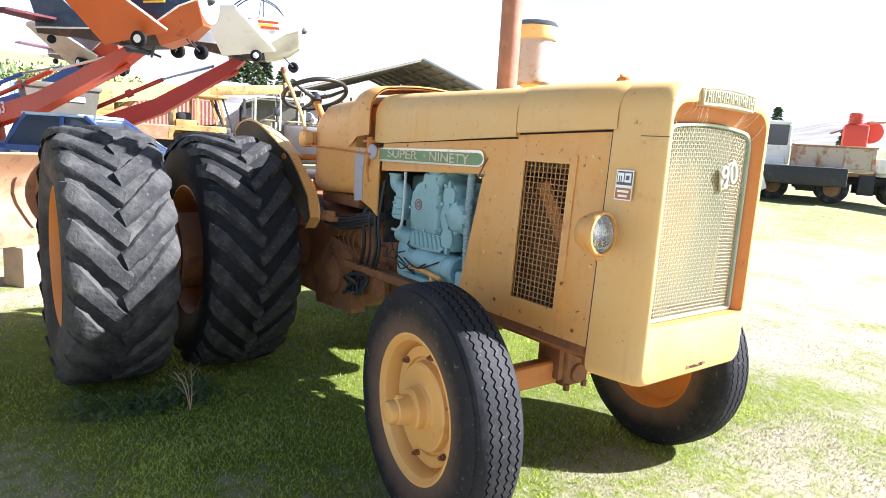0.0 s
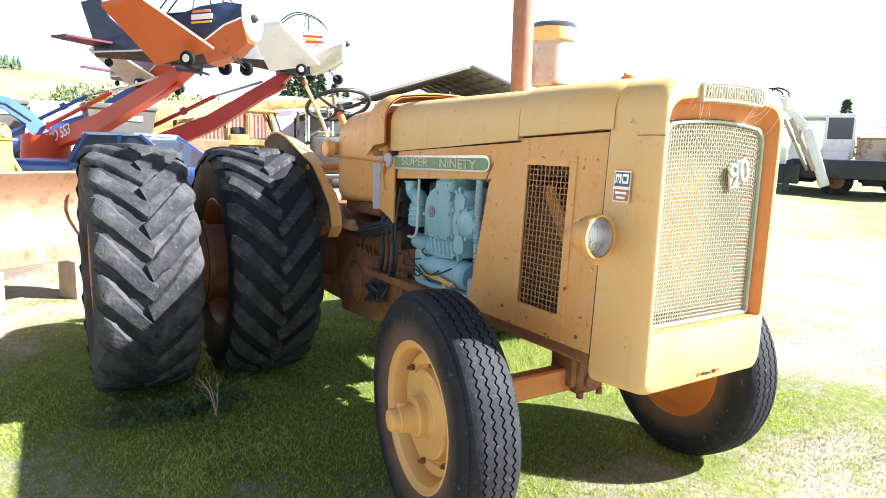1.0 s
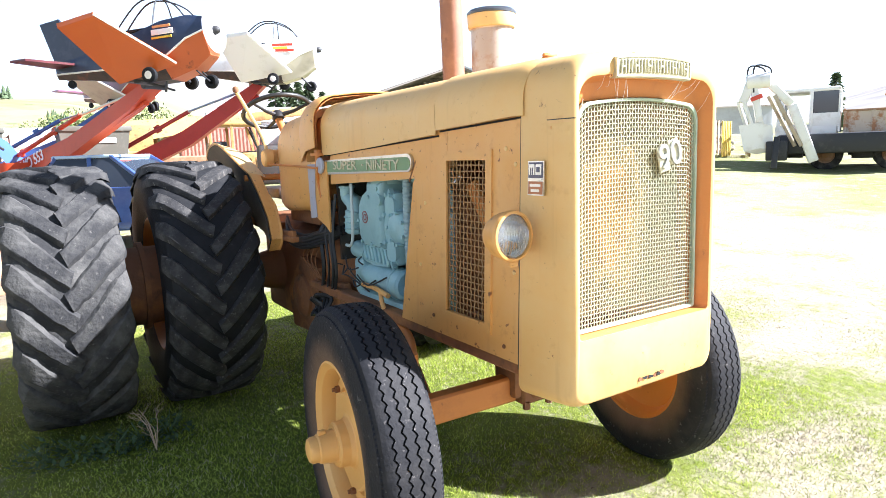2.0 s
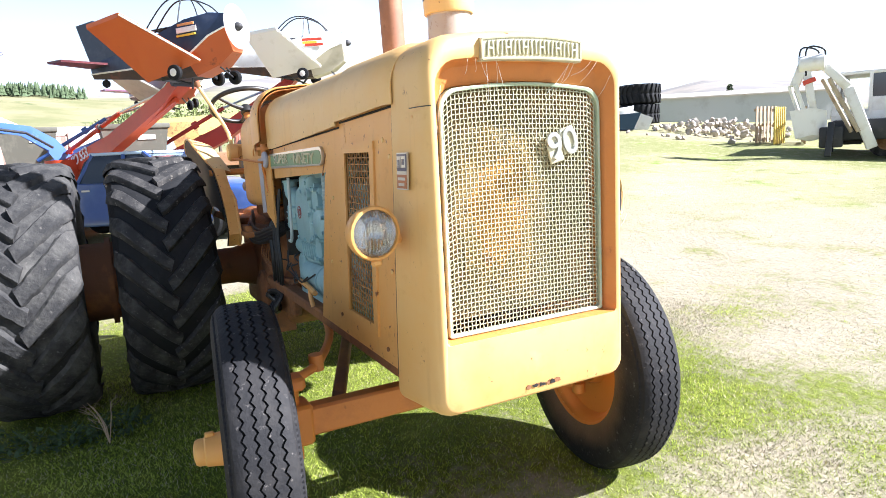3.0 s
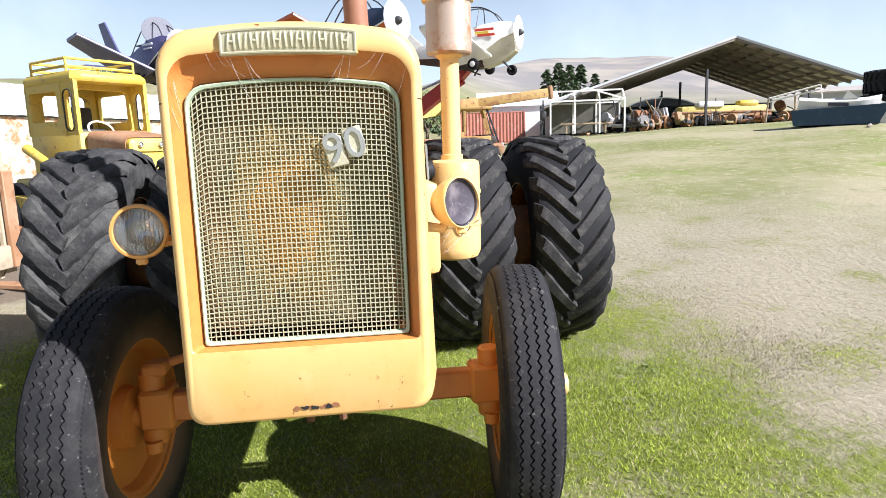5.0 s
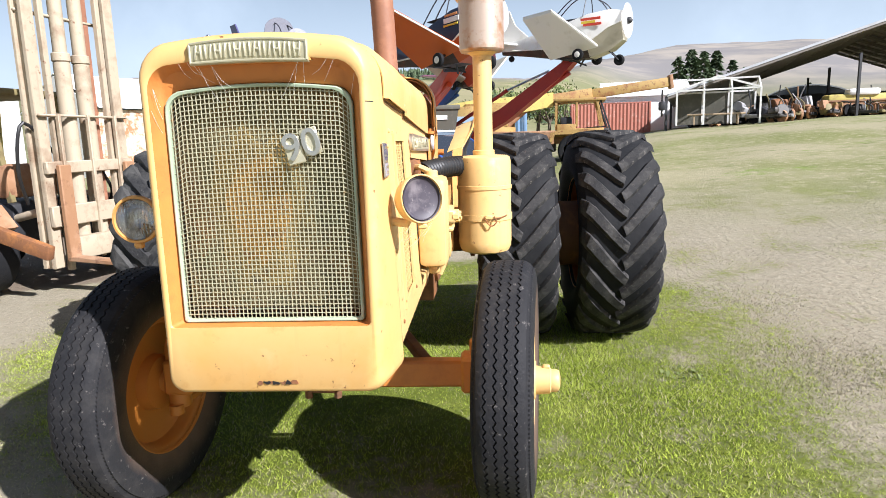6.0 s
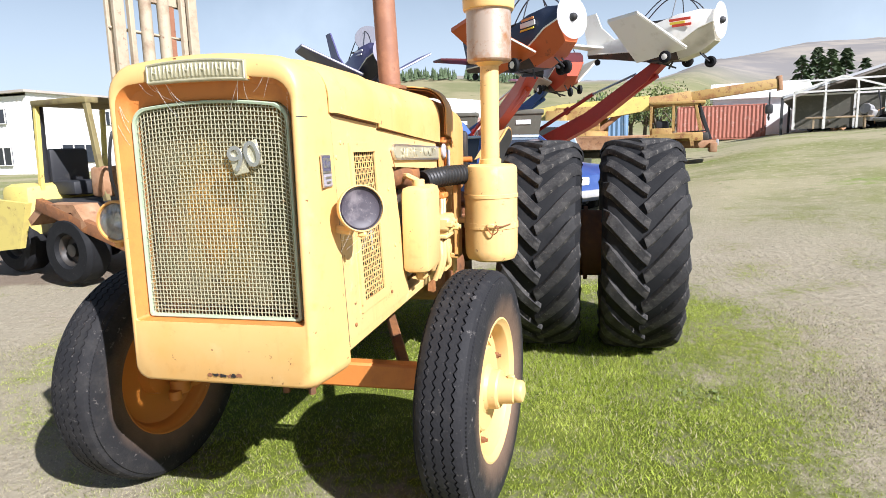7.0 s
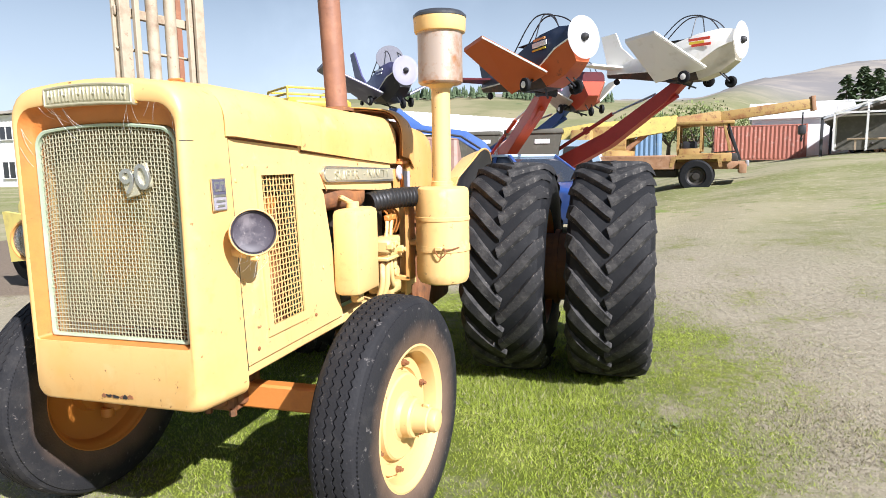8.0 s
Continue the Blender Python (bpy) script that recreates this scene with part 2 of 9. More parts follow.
# ---- mesh tools ----
class Geo:
    """Vertices and faces of one mesh, filled shape by shape."""

    def __init__(self):
        self.v, self.f = [], []

    def add(self, verts, faces):
        k = len(self.v)
        self.v += [tuple(p) for p in verts]
        self.f += [tuple(k + i for i in f) for f in faces]
        return self

    def box(self, c, s, bevel=0.006, m=None):
        bm = bmesh.new()
        bmesh.ops.create_cube(bm, size=1.0)
        for v in bm.verts:
            v.co = Vector((v.co.x * s[0], v.co.y * s[1], v.co.z * s[2]))
        b = min(bevel, min(s) * 0.45)
        if b > 0:
            bmesh.ops.bevel(bm, geom=bm.edges[:], offset=b, segments=2 if b > 0.012 else 1, affect="EDGES", profile=0.5)
        t = Matrix.Translation(c) @ (m.to_4x4() if m is not None else Matrix())
        bm.verts.index_update()
        self.add([t @ v.co for v in bm.verts], [[v.index for v in f.verts] for f in bm.faces])
        bm.free()
        return self

    def beam(self, a, b, w, h, bevel=0.006, up=(0, 0, 1)):
        """A box-section bar from a to b, w across and h high."""
        a, b = Vector(a), Vector(b)
        y = (b - a).normalized()
        x = y.cross(Vector(up))
        x = x.normalized() if x.length > 1e-4 else Vector((1, 0, 0))
        m = Matrix((x, y, x.cross(y))).transposed()
        return self.box((a + b) / 2, (w, (b - a).length, h), bevel, m)

    def lathe(self, profile, origin=(0, 0, 0), axis=(0, 0, 1), n=32, arc=None):
        """Turns (radius, height) pairs about an axis."""
        q = Vector((0, 0, 1)).rotation_difference(Vector(axis))
        o = Vector(origin)
        vs, fs, k = [], [], len(profile)
        for i in range(n):
            a = 2 * math.pi * i / n
            for r, h in profile:
                vs.append(o + q @ Vector((r * math.cos(a), r * math.sin(a), h)))
        for i in range(n):
            j = (i + 1) % n
            for s in range(k - 1):
                fs.append((i * k + s, j * k + s, j * k + s + 1, i * k + s + 1))
        return self.add(vs, fs)

    def cyl(self, a, b, r, r2=None, n=20, chamfer=0.0):
        a, b = Vector(a), Vector(b)
        d = (b - a).length
        r2 = r if r2 is None else r2
        c = min(chamfer, d * 0.4, r * 0.5)
        prof = [(0.0001, 0), (r - c, 0), (r, c), (r2, d - c), (r2 - c, d), (0.0001, d)] if c else [(0.0001, 0), (r, 0), (r2, d), (0.0001, d)]
        return self.lathe(prof, a, b - a, n)

    def tube(self, pts, r, n=8, smooth=0, caps=True):
        p = [Vector(q) for q in pts]
        if smooth:
            out = []
            for i in range(len(p) - 1):
                a, b, c, d = p[max(i - 1, 0)], p[i], p[i + 1], p[min(i + 2, len(p) - 1)]
                for s in range(smooth):
                    t = s / smooth
                    out.append(0.5 * ((2 * b) + (c - a) * t + (2 * a - 5 * b + 4 * c - d) * t * t + (3 * b - a - 3 * c + d) * t ** 3))
            if isinstance(r, (list, tuple)):
                r = [r[i // smooth] + (r[min(i // smooth + 1, len(r) - 1)] - r[i // smooth]) * (i % smooth) / smooth for i in range(len(out) + 1)]
            p = out + [p[-1]]
        vs, fs = [], []
        x = None
        for i, q in enumerate(p):
            d = (p[min(i + 1, len(p) - 1)] - p[max(i - 1, 0)]).normalized()
            if x is None:
                x = d.orthogonal().normalized()
            x = (x - d * x.dot(d)).normalized()
            y = d.cross(x)
            rr = r[i] if isinstance(r, (list, tuple)) else r
            for k in range(n):
                a = 2 * math.pi * k / n
                vs.append(q + x * (rr * math.cos(a)) + y * (rr * math.sin(a)))
        for i in range(len(p) - 1):
            for k in range(n):
                j = (k + 1) % n
                fs.append((i * n + k, i * n + j, (i + 1) * n + j, (i + 1) * n + k))
        if caps:
            fs.append(tuple(reversed(range(n))))
            fs.append(tuple((len(p) - 1) * n + k for k in range(n)))
        return self.add(vs, fs)

    def prism(self, poly, axis, lo, hi):
        """A flat outline in the two other axes, given a thickness along axis."""
        order = {"x": lambda a, b, h: (h, a, b), "y": lambda a, b, h: (a, h, b), "z": lambda a, b, h: (a, b, h)}[axis]
        n = len(poly)
        vs = [order(a, b, lo) for a, b in poly] + [order(a, b, hi) for a, b in poly]
        fs = [tuple(range(n)), tuple(range(2 * n - 1, n - 1, -1))]
        fs += [(i, (i + 1) % n, n + (i + 1) % n, n + i) for i in range(n)]
        return self.add(vs, fs)

    def loft(self, loops, closed=True, caps=True):
        n = len(loops[0])
        vs = [p for l in loops for p in l]
        fs = []
        for i in range(len(loops) - 1):
            for k in range(n if closed else n - 1):
                j = (k + 1) % n
                fs.append((i * n + k, i * n + j, (i + 1) * n + j, (i + 1) * n + k))
        if caps and closed:
            fs.append(tuple(reversed(range(n))))
            fs.append(tuple((len(loops) - 1) * n + k for k in range(n)))
        return self.add(vs, fs)

    def sheet(self, rows, t, normal_out=1):
        """A curved sheet through rows of points, with thickness t."""
        k, n = len(rows), len(rows[0])
        base = [[Vector(p) for p in r] for r in rows]
        off = []
        for i in range(k):
            o = []
            for j in range(n):
                du = base[i][min(j + 1, n - 1)] - base[i][max(j - 1, 0)]
                dv = base[min(i + 1, k - 1)][j] - base[max(i - 1, 0)][j]
                o.append(base[i][j] + dv.cross(du).normalized() * t * normal_out)
            off.append(o)
        vs = [p for r in base for p in r] + [p for r in off for p in r]
        m = k * n
        fs = []
        for i in range(k - 1):
            for j in range(n - 1):
                a, b, c, d = i * n + j, i * n + j + 1, (i + 1) * n + j + 1, (i + 1) * n + j
                fs += [(a, b, c, d), (m + d, m + c, m + b, m + a)]
        for j in range(n - 1):
            fs += [(j + 1, j, m + j, m + j + 1), ((k - 1) * n + j, (k - 1) * n + j + 1, m + (k - 1) * n + j + 1, m + (k - 1) * n + j)]
        for i in range(k - 1):
            fs += [(i * n, (i + 1) * n, m + (i + 1) * n, m + i * n), ((i + 1) * n + n - 1, i * n + n - 1, m + i * n + n - 1, m + (i + 1) * n + n - 1)]
        return self.add(vs, fs)

    def warp(self, fn):
        self.v = [tuple(fn(*p)) for p in self.v]
        return self


def part(name, geo, mat, parent=None, label="", at=None, sharp=38):
    me = bpy.data.meshes.new(name)
    me.from_pydata(geo.v, [], geo.f)
    bm = bmesh.new()
    bm.from_mesh(me)
    bmesh.ops.recalc_face_normals(bm, faces=bm.faces[:])
    bm.to_mesh(me)
    bm.free()
    me.shade_smooth()
    me.set_sharp_from_angle(angle=radians(sharp))
    me.materials.append(mat)
    ob = new(name, me)
    if parent is not None:
        ob.parent = parent
    if at is not None:
        ob.matrix_basis = at
    if label:
        ob["label"] = label
    return ob


def share(name, like, parent, at, label=""):
    """Another object on the mesh of like."""
    ob = new(name, like.data)
    ob.parent, ob.matrix_basis = parent, at
    if label:
        ob["label"] = label
    return ob


def thing(name, label, category, at=None, group="", kind=""):
    ob = new(name)
    ob.empty_display_size = 0.2
    if at is not None:
        ob.matrix_basis = at
    return tagged(ob, label, category, group, kind)


def lettering(name, text, size, mat, parent, at, depth=0.004, label="", width=None):
    cu = bpy.data.curves.new(name, "FONT")
    cu.body, cu.size, cu.extrude, cu.align_x, cu.align_y = text, size, depth, "CENTER", "CENTER"
    cu.bevel_depth = size * 0.01
    tmp = bpy.data.objects.new(name, cu)
    scene.collection.objects.link(tmp)
    me = bpy.data.meshes.new_from_object(tmp.evaluated_get(bpy.context.evaluated_depsgraph_get()))
    bpy.data.objects.remove(tmp)
    if width:
        xs = [v.co.x for v in me.vertices]
        k = width / (max(xs) - min(xs))
        for v in me.vertices:
            v.co.x *= k
    me.materials.clear()
    me.materials.append(mat)
    ob = new(name, me)
    ob.parent, ob.matrix_basis = parent, at
    if label:
        ob["label"] = label
    return ob


def arc_pts(cx, cz, r, a0, a1, n):
    return [(cx + r * math.cos(radians(a0 + (a1 - a0) * i / n)), cz + r * math.sin(radians(a0 + (a1 - a0) * i / n))) for i in range(n + 1)]


def smooth01(x):
    x = min(max(x, 0.0), 1.0)
    return x * x * (3 - 2 * x)

# ---- ground ----
SLOPE = ((-180, 0.0), (-30, 0.0), (-8, 0.004), (4, 0.018), (11, 0.042), (20, 0.064), (32, 0.078), (44, 0.085), (55, 0.066), (66, 0.05), (85, 0.02), (120, 0.0), (180, 0.0))
RIDGE = ((-180, 3.0), (-60, 3.4), (-50, 3.6), (-40, 4.2), (-25, 5.6), (-12, 5.9), (-5, 5.5), (0, 5.1), (5, 4.9), (11, 6.2), (17, 6.9), (25, 6.6), (32, 5.6), (40, 3.2), (45, 3.4), (50, 4.1), (56, 3.6), (62, 2.6), (70, 3.9), (80, 3.6), (120, 3.0), (180, 3.0))


def ramp(table, a):
    for (a0, v0), (a1, v1) in zip(table, table[1:]):
        if a <= a1:
            return v0 + (v1 - v0) * smooth01((a - a0) / (a1 - a0))
    return table[-1][1]


def height(x, y):
    d = math.hypot(x, y)
    az = math.degrees(math.atan2(x, y))
    z = ramp(SLOPE, az) * (max(d - 3.0, 0) ** 2 / (max(d - 3.0, 0) + 1.5) if d < 28 else 23.58 + 0.25 * min(d - 28, 40))
    if d > 90:
        rough = noise.noise(Vector((x / 160, y / 160, 0.3))) * 0.35 + noise.noise(Vector((x / 60, y / 60, 1.3))) * 0.12
        far = max(smooth01((az - 2) / 16), smooth01((-32 - az) / 12))
        rise = smooth01((d - 110) / (420 + 1080 * far))
        z = z * (1 - rise) + rise * d * math.tan(radians(ramp(RIDGE, az))) * (1 + 0.18 * rough * min(1, d / 600))
    return z


def ground_colour(nt, lush, k):
    """Colours of turf, straw and dirt by world place; shared by soil and blades. k: depth of the green, low to put the
    shade among the blades into the soil, high for sunlit blades.
    """
    pos = nt.nodes.new("ShaderNodeNewGeometry").outputs["Position"]

    def noise_node(scale, w, detail=6.0):
        n = nt.nodes.new("ShaderNodeTexNoise")
        n.noise_dimensions = "4D"
        n.inputs["Scale"].default_value, n.inputs["W"].default_value, n.inputs["Detail"].default_value = scale, w, detail
        n.inputs["Roughness"].default_value = 0.62
        nt.links.new(pos, n.inputs["Vector"])
        return n.outputs["Fac"]

    def calc(op, a, b, clamp=False):
        n = nt.nodes.new("ShaderNodeMath")
        n.operation, n.use_clamp = op, clamp
        for i, v in enumerate((a, b)):
            if isinstance(v, (int, float)):
                n.inputs[i].default_value = v
            else:
                nt.links.new(v, n.inputs[i])
        return n.outputs[0]

    def span(v, lo, hi):
        r = nt.nodes.new("ShaderNodeMapRange")
        r.interpolation_type = "SMOOTHSTEP"
        r.inputs["From Min"].default_value, r.inputs["From Max"].default_value = lo, hi
        nt.links.new(v, r.inputs["Value"])
        return r.outputs[0]

    def blend(f, a, b):
        n = nt.nodes.new("ShaderNodeMix")
        n.data_type = "RGBA"
        nt.links.new(f, n.inputs["Factor"])
        for key, v in (("A", a), ("B", b)):
            if isinstance(v, tuple):
                n.inputs[key].default_value = (*v, 1)
            else:
                nt.links.new(v, n.inputs[key])
        return n.outputs["Result"]

    def away(cx, cy, sx, sy):
        s = nt.nodes.new("ShaderNodeVectorMath")
        s.operation = "SUBTRACT"
        s.inputs[1].default_value = (cx, cy, 0)
        nt.links.new(pos, s.inputs[0])
        m = nt.nodes.new("ShaderNodeVectorMath")
        m.operation = "MULTIPLY"
        m.inputs[1].default_value = (1 / sx, 1 / sy, 0)
        nt.links.new(s.outputs[0], m.inputs[0])
        l = nt.nodes.new("ShaderNodeVectorMath")
        l.operation = "LENGTH"
        nt.links.new(m.outputs[0], l.inputs[0])
        return l.outputs["Value"]

    big, mid, fine = noise_node(0.3, 1.0), noise_node(1.7, 2.0), noise_node(16.0, 3.0)
    grain = noise_node(70.0, 4.0)
    def deep(r, g, b):
        return r * k, g * k, b * k

    green = blend(fine, deep(0.045, 0.075, 0.013), deep(0.26, 0.31, 0.035))
    green = blend(span(mid, 0.46, 0.66), green, deep(0.24, 0.28, 0.05))
    green = blend(span(grain, 0.52, 0.72), green, deep(0.33, 0.355, 0.09))
    straw = blend(fine, (0.17, 0.145, 0.095), (0.4, 0.36, 0.27))
    straw = blend(span(mid, 0.5, 0.68), straw, (0.29, 0.245, 0.185))
    straw = blend(span(grain, 0.55, 0.7), straw, (0.48, 0.44, 0.34))
    straw = blend(span(noise_node(34.0, 14.0), 0.6, 0.68), straw, (0.12, 0.1, 0.07))
    home = span(away(-0.1, 2.75, 2.5, 2.6), 1.3, 0.6)
    wet = calc("ADD", calc("MULTIPLY", big, 0.5), calc("MULTIPLY", mid, 0.5))
    wet = calc("ADD", wet, calc("MULTIPLY", home, 0.165))
    wet = calc("ADD", wet, calc("MULTIPLY", calc("SUBTRACT", fine, 0.5), 0.34))
    wet = calc("ADD", wet, lush)
    turf = blend(span(wet, 0.48, 0.66), straw, green)
    dirt = blend(fine, (0.13, 0.1, 0.07), (0.23, 0.185, 0.14))
    dirt = blend(span(grain, 0.6, 0.75), dirt, (0.3, 0.26, 0.21))
    yard = calc("ADD", span(away(-6.5, 9.0, 5.0, 5.5), 1.1, 0.75), calc("MULTIPLY", calc("SUBTRACT", mid, 0.5), 0.9), True)
    near = blend(span(yard, 0.35, 0.6), turf, dirt)
    field = blend(span(noise_node(0.22, 8.0), 0.4, 0.62), (0.19, 0.2, 0.075), (0.32, 0.29, 0.18))
    field = blend(span(noise_node(0.9, 9.0), 0.58, 0.7), field, (0.17, 0.23, 0.045))
    field = blend(span(noise_node(5.0, 11.0), 0.5, 0.72), field, (0.38, 0.34, 0.22))
    field = blend(span(noise_node(2.2, 12.0), 0.56, 0.74), field, (0.14, 0.17, 0.05))
    near = blend(calc("MULTIPLY", span(away(0, 0, 1, 1), 6.0, 14.0), calc("SUBTRACT", 1.0, span(yard, 0.35, 0.6))), near, blend(span(fine, 0.5, 0.9), field, straw))
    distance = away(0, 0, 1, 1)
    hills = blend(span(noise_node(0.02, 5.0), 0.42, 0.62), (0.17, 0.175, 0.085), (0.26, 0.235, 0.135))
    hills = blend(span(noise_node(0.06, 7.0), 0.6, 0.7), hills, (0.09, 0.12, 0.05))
    # farthest land turned greyer: distance haze put into its colour
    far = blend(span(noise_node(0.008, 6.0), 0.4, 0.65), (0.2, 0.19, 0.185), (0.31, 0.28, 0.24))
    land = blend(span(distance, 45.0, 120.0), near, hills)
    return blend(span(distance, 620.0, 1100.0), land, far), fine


def ground_material(name, lush, k, rough=0.95, blades=False):
    m = bpy.data.materials.new(name)
    m.use_nodes = True
    nt = m.node_tree
    bsdf = nt.nodes["Principled BSDF"]
    bsdf.inputs["Roughness"].default_value = rough
    bsdf.inputs["Specular IOR Level"].default_value = 0.15
    c, fine = ground_colour(nt, lush, k)
    if blades:
        # every blade has its own tone, some have died off to straw
        isle = nt.nodes.new("ShaderNodeNewGeometry").outputs["Random Per Island"]
        tone = nt.nodes.new("ShaderNodeMapRange")
        tone.inputs["To Min"].default_value, tone.inputs["To Max"].default_value = 0.7, 1.5
        nt.links.new(isle, tone.inputs["Value"])
        hsv = nt.nodes.new("ShaderNodeHueSaturation")
        nt.links.new(c, hsv.inputs["Color"])
        nt.links.new(tone.outputs[0], hsv.inputs["Value"])
        dead = nt.nodes.new("ShaderNodeMapRange")
        dead.inputs["From Min"].default_value, dead.inputs["From Max"].default_value = 0.8, 0.88
        nt.links.new(isle, dead.inputs["Value"])
        mix = nt.nodes.new("ShaderNodeMix")
        mix.data_type = "RGBA"
        mix.inputs["B"].default_value = (0.44, 0.41, 0.24, 1)
        nt.links.new(dead.outputs[0], mix.inputs["Factor"])
        nt.links.new(hsv.outputs[0], mix.inputs["A"])
        c = mix.outputs["Result"]
    nt.links.new(c, bsdf.inputs["Base Color"])
    b = nt.nodes.new("ShaderNodeBump")
    b.inputs["Strength"].default_value, b.inputs["Distance"].default_value = 0.8, 0.03
    nt.links.new(fine, b.inputs["Height"])
    if blades:
        # thin leaves let light through and shade softly, like matted turf
        up = nt.nodes.new("ShaderNodeVectorMath")
        up.operation = "MULTIPLY_ADD"
        up.inputs[1].default_value, up.inputs[2].default_value = (0.55, 0.55, 0.55), (0, 0, 0.45)
        nt.links.new(nt.nodes.new("ShaderNodeNewGeometry").outputs["Normal"], up.inputs[0])
        nt.links.new(up.outputs[0], bsdf.inputs["Normal"])
        thin = nt.nodes.new("ShaderNodeBsdfTranslucent")
        nt.links.new(c, thin.inputs["Color"])
        mix = nt.nodes.new("ShaderNodeMixShader")
        mix.inputs[0].default_value = 0.4
        nt.links.new(bsdf.outputs[0], mix.inputs[1])
        nt.links.new(thin.outputs[0], mix.inputs[2])
        nt.links.new(mix.outputs[0], nt.nodes["Material Output"].inputs["Surface"])
    else:
        nt.links.new(b.outputs[0], bsdf.inputs["Normal"])
    return m


# soil green darkened as shade under the turf, blade green brightened as sunlit
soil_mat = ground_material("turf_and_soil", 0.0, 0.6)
blade_mat = ground_material("grass_blades", 0.04, 1.7, 0.7, True)


def build_ground():
    rings = [0.0] + [0.35 * 1.075 ** i for i in range(129)]
    n = 240
    vs, fs = [(0, 0, 0)], []
    for r in rings[1:]:
        for k in range(n):
            a = 2 * math.pi * k / n
            x, y = r * math.sin(a), r * math.cos(a)
            z = height(x, y)
            if r < 60:
                z += 0.02 * noise.noise(Vector((x * 0.9, y * 0.9, 0))) * min(1, r / 3) - 0.004
            vs.append((x, y, z))
    for k in range(n):
        fs.append((0, 1 + k, 1 + (k + 1) % n))
    for i in range(len(rings) - 2):
        for k in range(n):
            j = (k + 1) % n
            a, b = 1 + i * n, 1 + (i + 1) * n
            fs.append((a + k, b + k, b + j, a + j))
    g = Geo()
    g.v, g.f = vs, fs
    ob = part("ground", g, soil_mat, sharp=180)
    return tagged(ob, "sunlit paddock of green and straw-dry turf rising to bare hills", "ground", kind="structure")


build_ground()


def build_grass(name, label, count, cx, cy, r0, r1, low, high, seed, fade=7.5):
    """Blades strewn round a place, thinning out and shortening with the distance."""
    rng = np.random.default_rng(seed)
    r = r0 * (r1 / r0) ** rng.random(count)
    r = np.where(rng.random(count) < 0.5, r, rng.uniform(0, r0, count) ** 0.5 * r0 ** 0.5)
    th = rng.uniform(-np.pi, np.pi, count)
    x, y = cx + r * np.sin(th), cy + r * np.cos(th)
    bare = ((x + 6.5) / 5.0) ** 2 + ((y - 9.0) / 5.5) ** 2 < 0.85
    out = np.sqrt(((x + 0.05) / 2.6) ** 2 + ((y - 2.7) / 2.6) ** 2)
    keep = (~bare | (rng.random(count) < 0.1)) & (y > -2.5) & (rng.random(count) < np.clip(1.85 - out, 0.3, 1.0)) & (rng.random(count) < np.clip(1.6 - r / r1, 0, 1) ** 2)
    x, y, r = x[keep], y[keep], r[keep]
    c = len(x)
    z = np.array([height(a, b) for a, b in zip(x, y)]) - 0.008
    h = rng.uniform(low, high, c) * (0.7 + 0.6 * rng.random(c)) * np.clip(1.15 - r / fade, 0.12, 1.0)
    a = rng.uniform(0, 2 * np.pi, c)
    w = rng.uniform(0.0016, 0.0036, c) * (1 + r / 11)
    lean = rng.uniform(0.3, 1.3, c) * h
    b = rng.uniform(0, 2 * np.pi, c)
    v = np.empty((c, 3, 3))
    v[:, 0] = np.stack([x - np.cos(a) * w, y - np.sin(a) * w, z], 1)
    v[:, 1] = np.stack([x + np.cos(a) * w, y + np.sin(a) * w, z], 1)
    v[:, 2] = np.stack([x + np.cos(b) * lean, y + np.sin(b) * lean, z + h], 1)
    me = bpy.data.meshes.new(name)
    me.vertices.add(c * 3)
    me.vertices.foreach_set("co", v.reshape(-1))
    me.loops.add(c * 3)
    me.loops.foreach_set("vertex_index", np.arange(c * 3, dtype=np.int32))
    me.polygons.add(c)
    me.polygons.foreach_set("loop_start", np.arange(0, c * 3, 3, dtype=np.int32))
    me.update(calc_edges=True)
    me.materials.append(blade_mat)
    return tagged(new(name, me), label, "grass", kind="stuff")


build_grass("grass", "short green and straw-dry grass blades on the paddock", 520000, 0.3, 1.8, 3.0, 6.5, 0.008, 0.026, 3)
build_grass("grass_tufts", "rank green grass grown up round the tractor tyres", 22000, 1.25, 2.5, 0.7, 1.7, 0.015, 0.055, 5, 1.5)

# ---- the tractor ----
tractor = thing("tractor", "old yellow farm tractor with dual rear wheels on grass", "tractor")


def flare(x, y, z):
    return x * (1 + 0.12 * max(0.0, 1.55 - z) * min(1.0, max(0.0, (y + 0.03) / 0.19))), y, z


def rrect(hw, zb, zt, rb, rt, crown=0.0, n=6):
    """A rounded upright outline in x and z, with a crowned top."""
    pts = arc_pts(hw - rb, zb + rb, rb, -90, 0, n)
    pts += arc_pts(hw - rt, zt - rt, rt, 0, 90, n)
    top = [((hw - rt) * (1 - 2 * i / 8), zt) for i in range(1, 8)]
    pts += [(x, z + crown * (1 - (x / (hw - rt)) ** 2)) for x, z in top]
    pts += arc_pts(-hw + rt, zt - rt, rt, 90, 180, n)
    pts += arc_pts(-hw + rb, zb + rb, rb, 180, 270, n)
    return pts


def hood_line(hw, zt, zlow, r=0.12, crown=0.018, n=9):
    pts = [(-hw, zlow), (-hw, (zlow + zt - r) / 2)] + arc_pts(-hw + r, zt - r, r, 180, 90, n)
    k = hw - r
    pts += [(x, zt + crown * (1 - (x / k) ** 2)) for x in [k * (-1 + 2 * i / 10) for i in range(1, 10)]]
    pts += arc_pts(hw - r, zt - r, r, 90, 0, n) + [(hw, (zlow + zt - r) / 2), (hw, zlow)]
    return pts


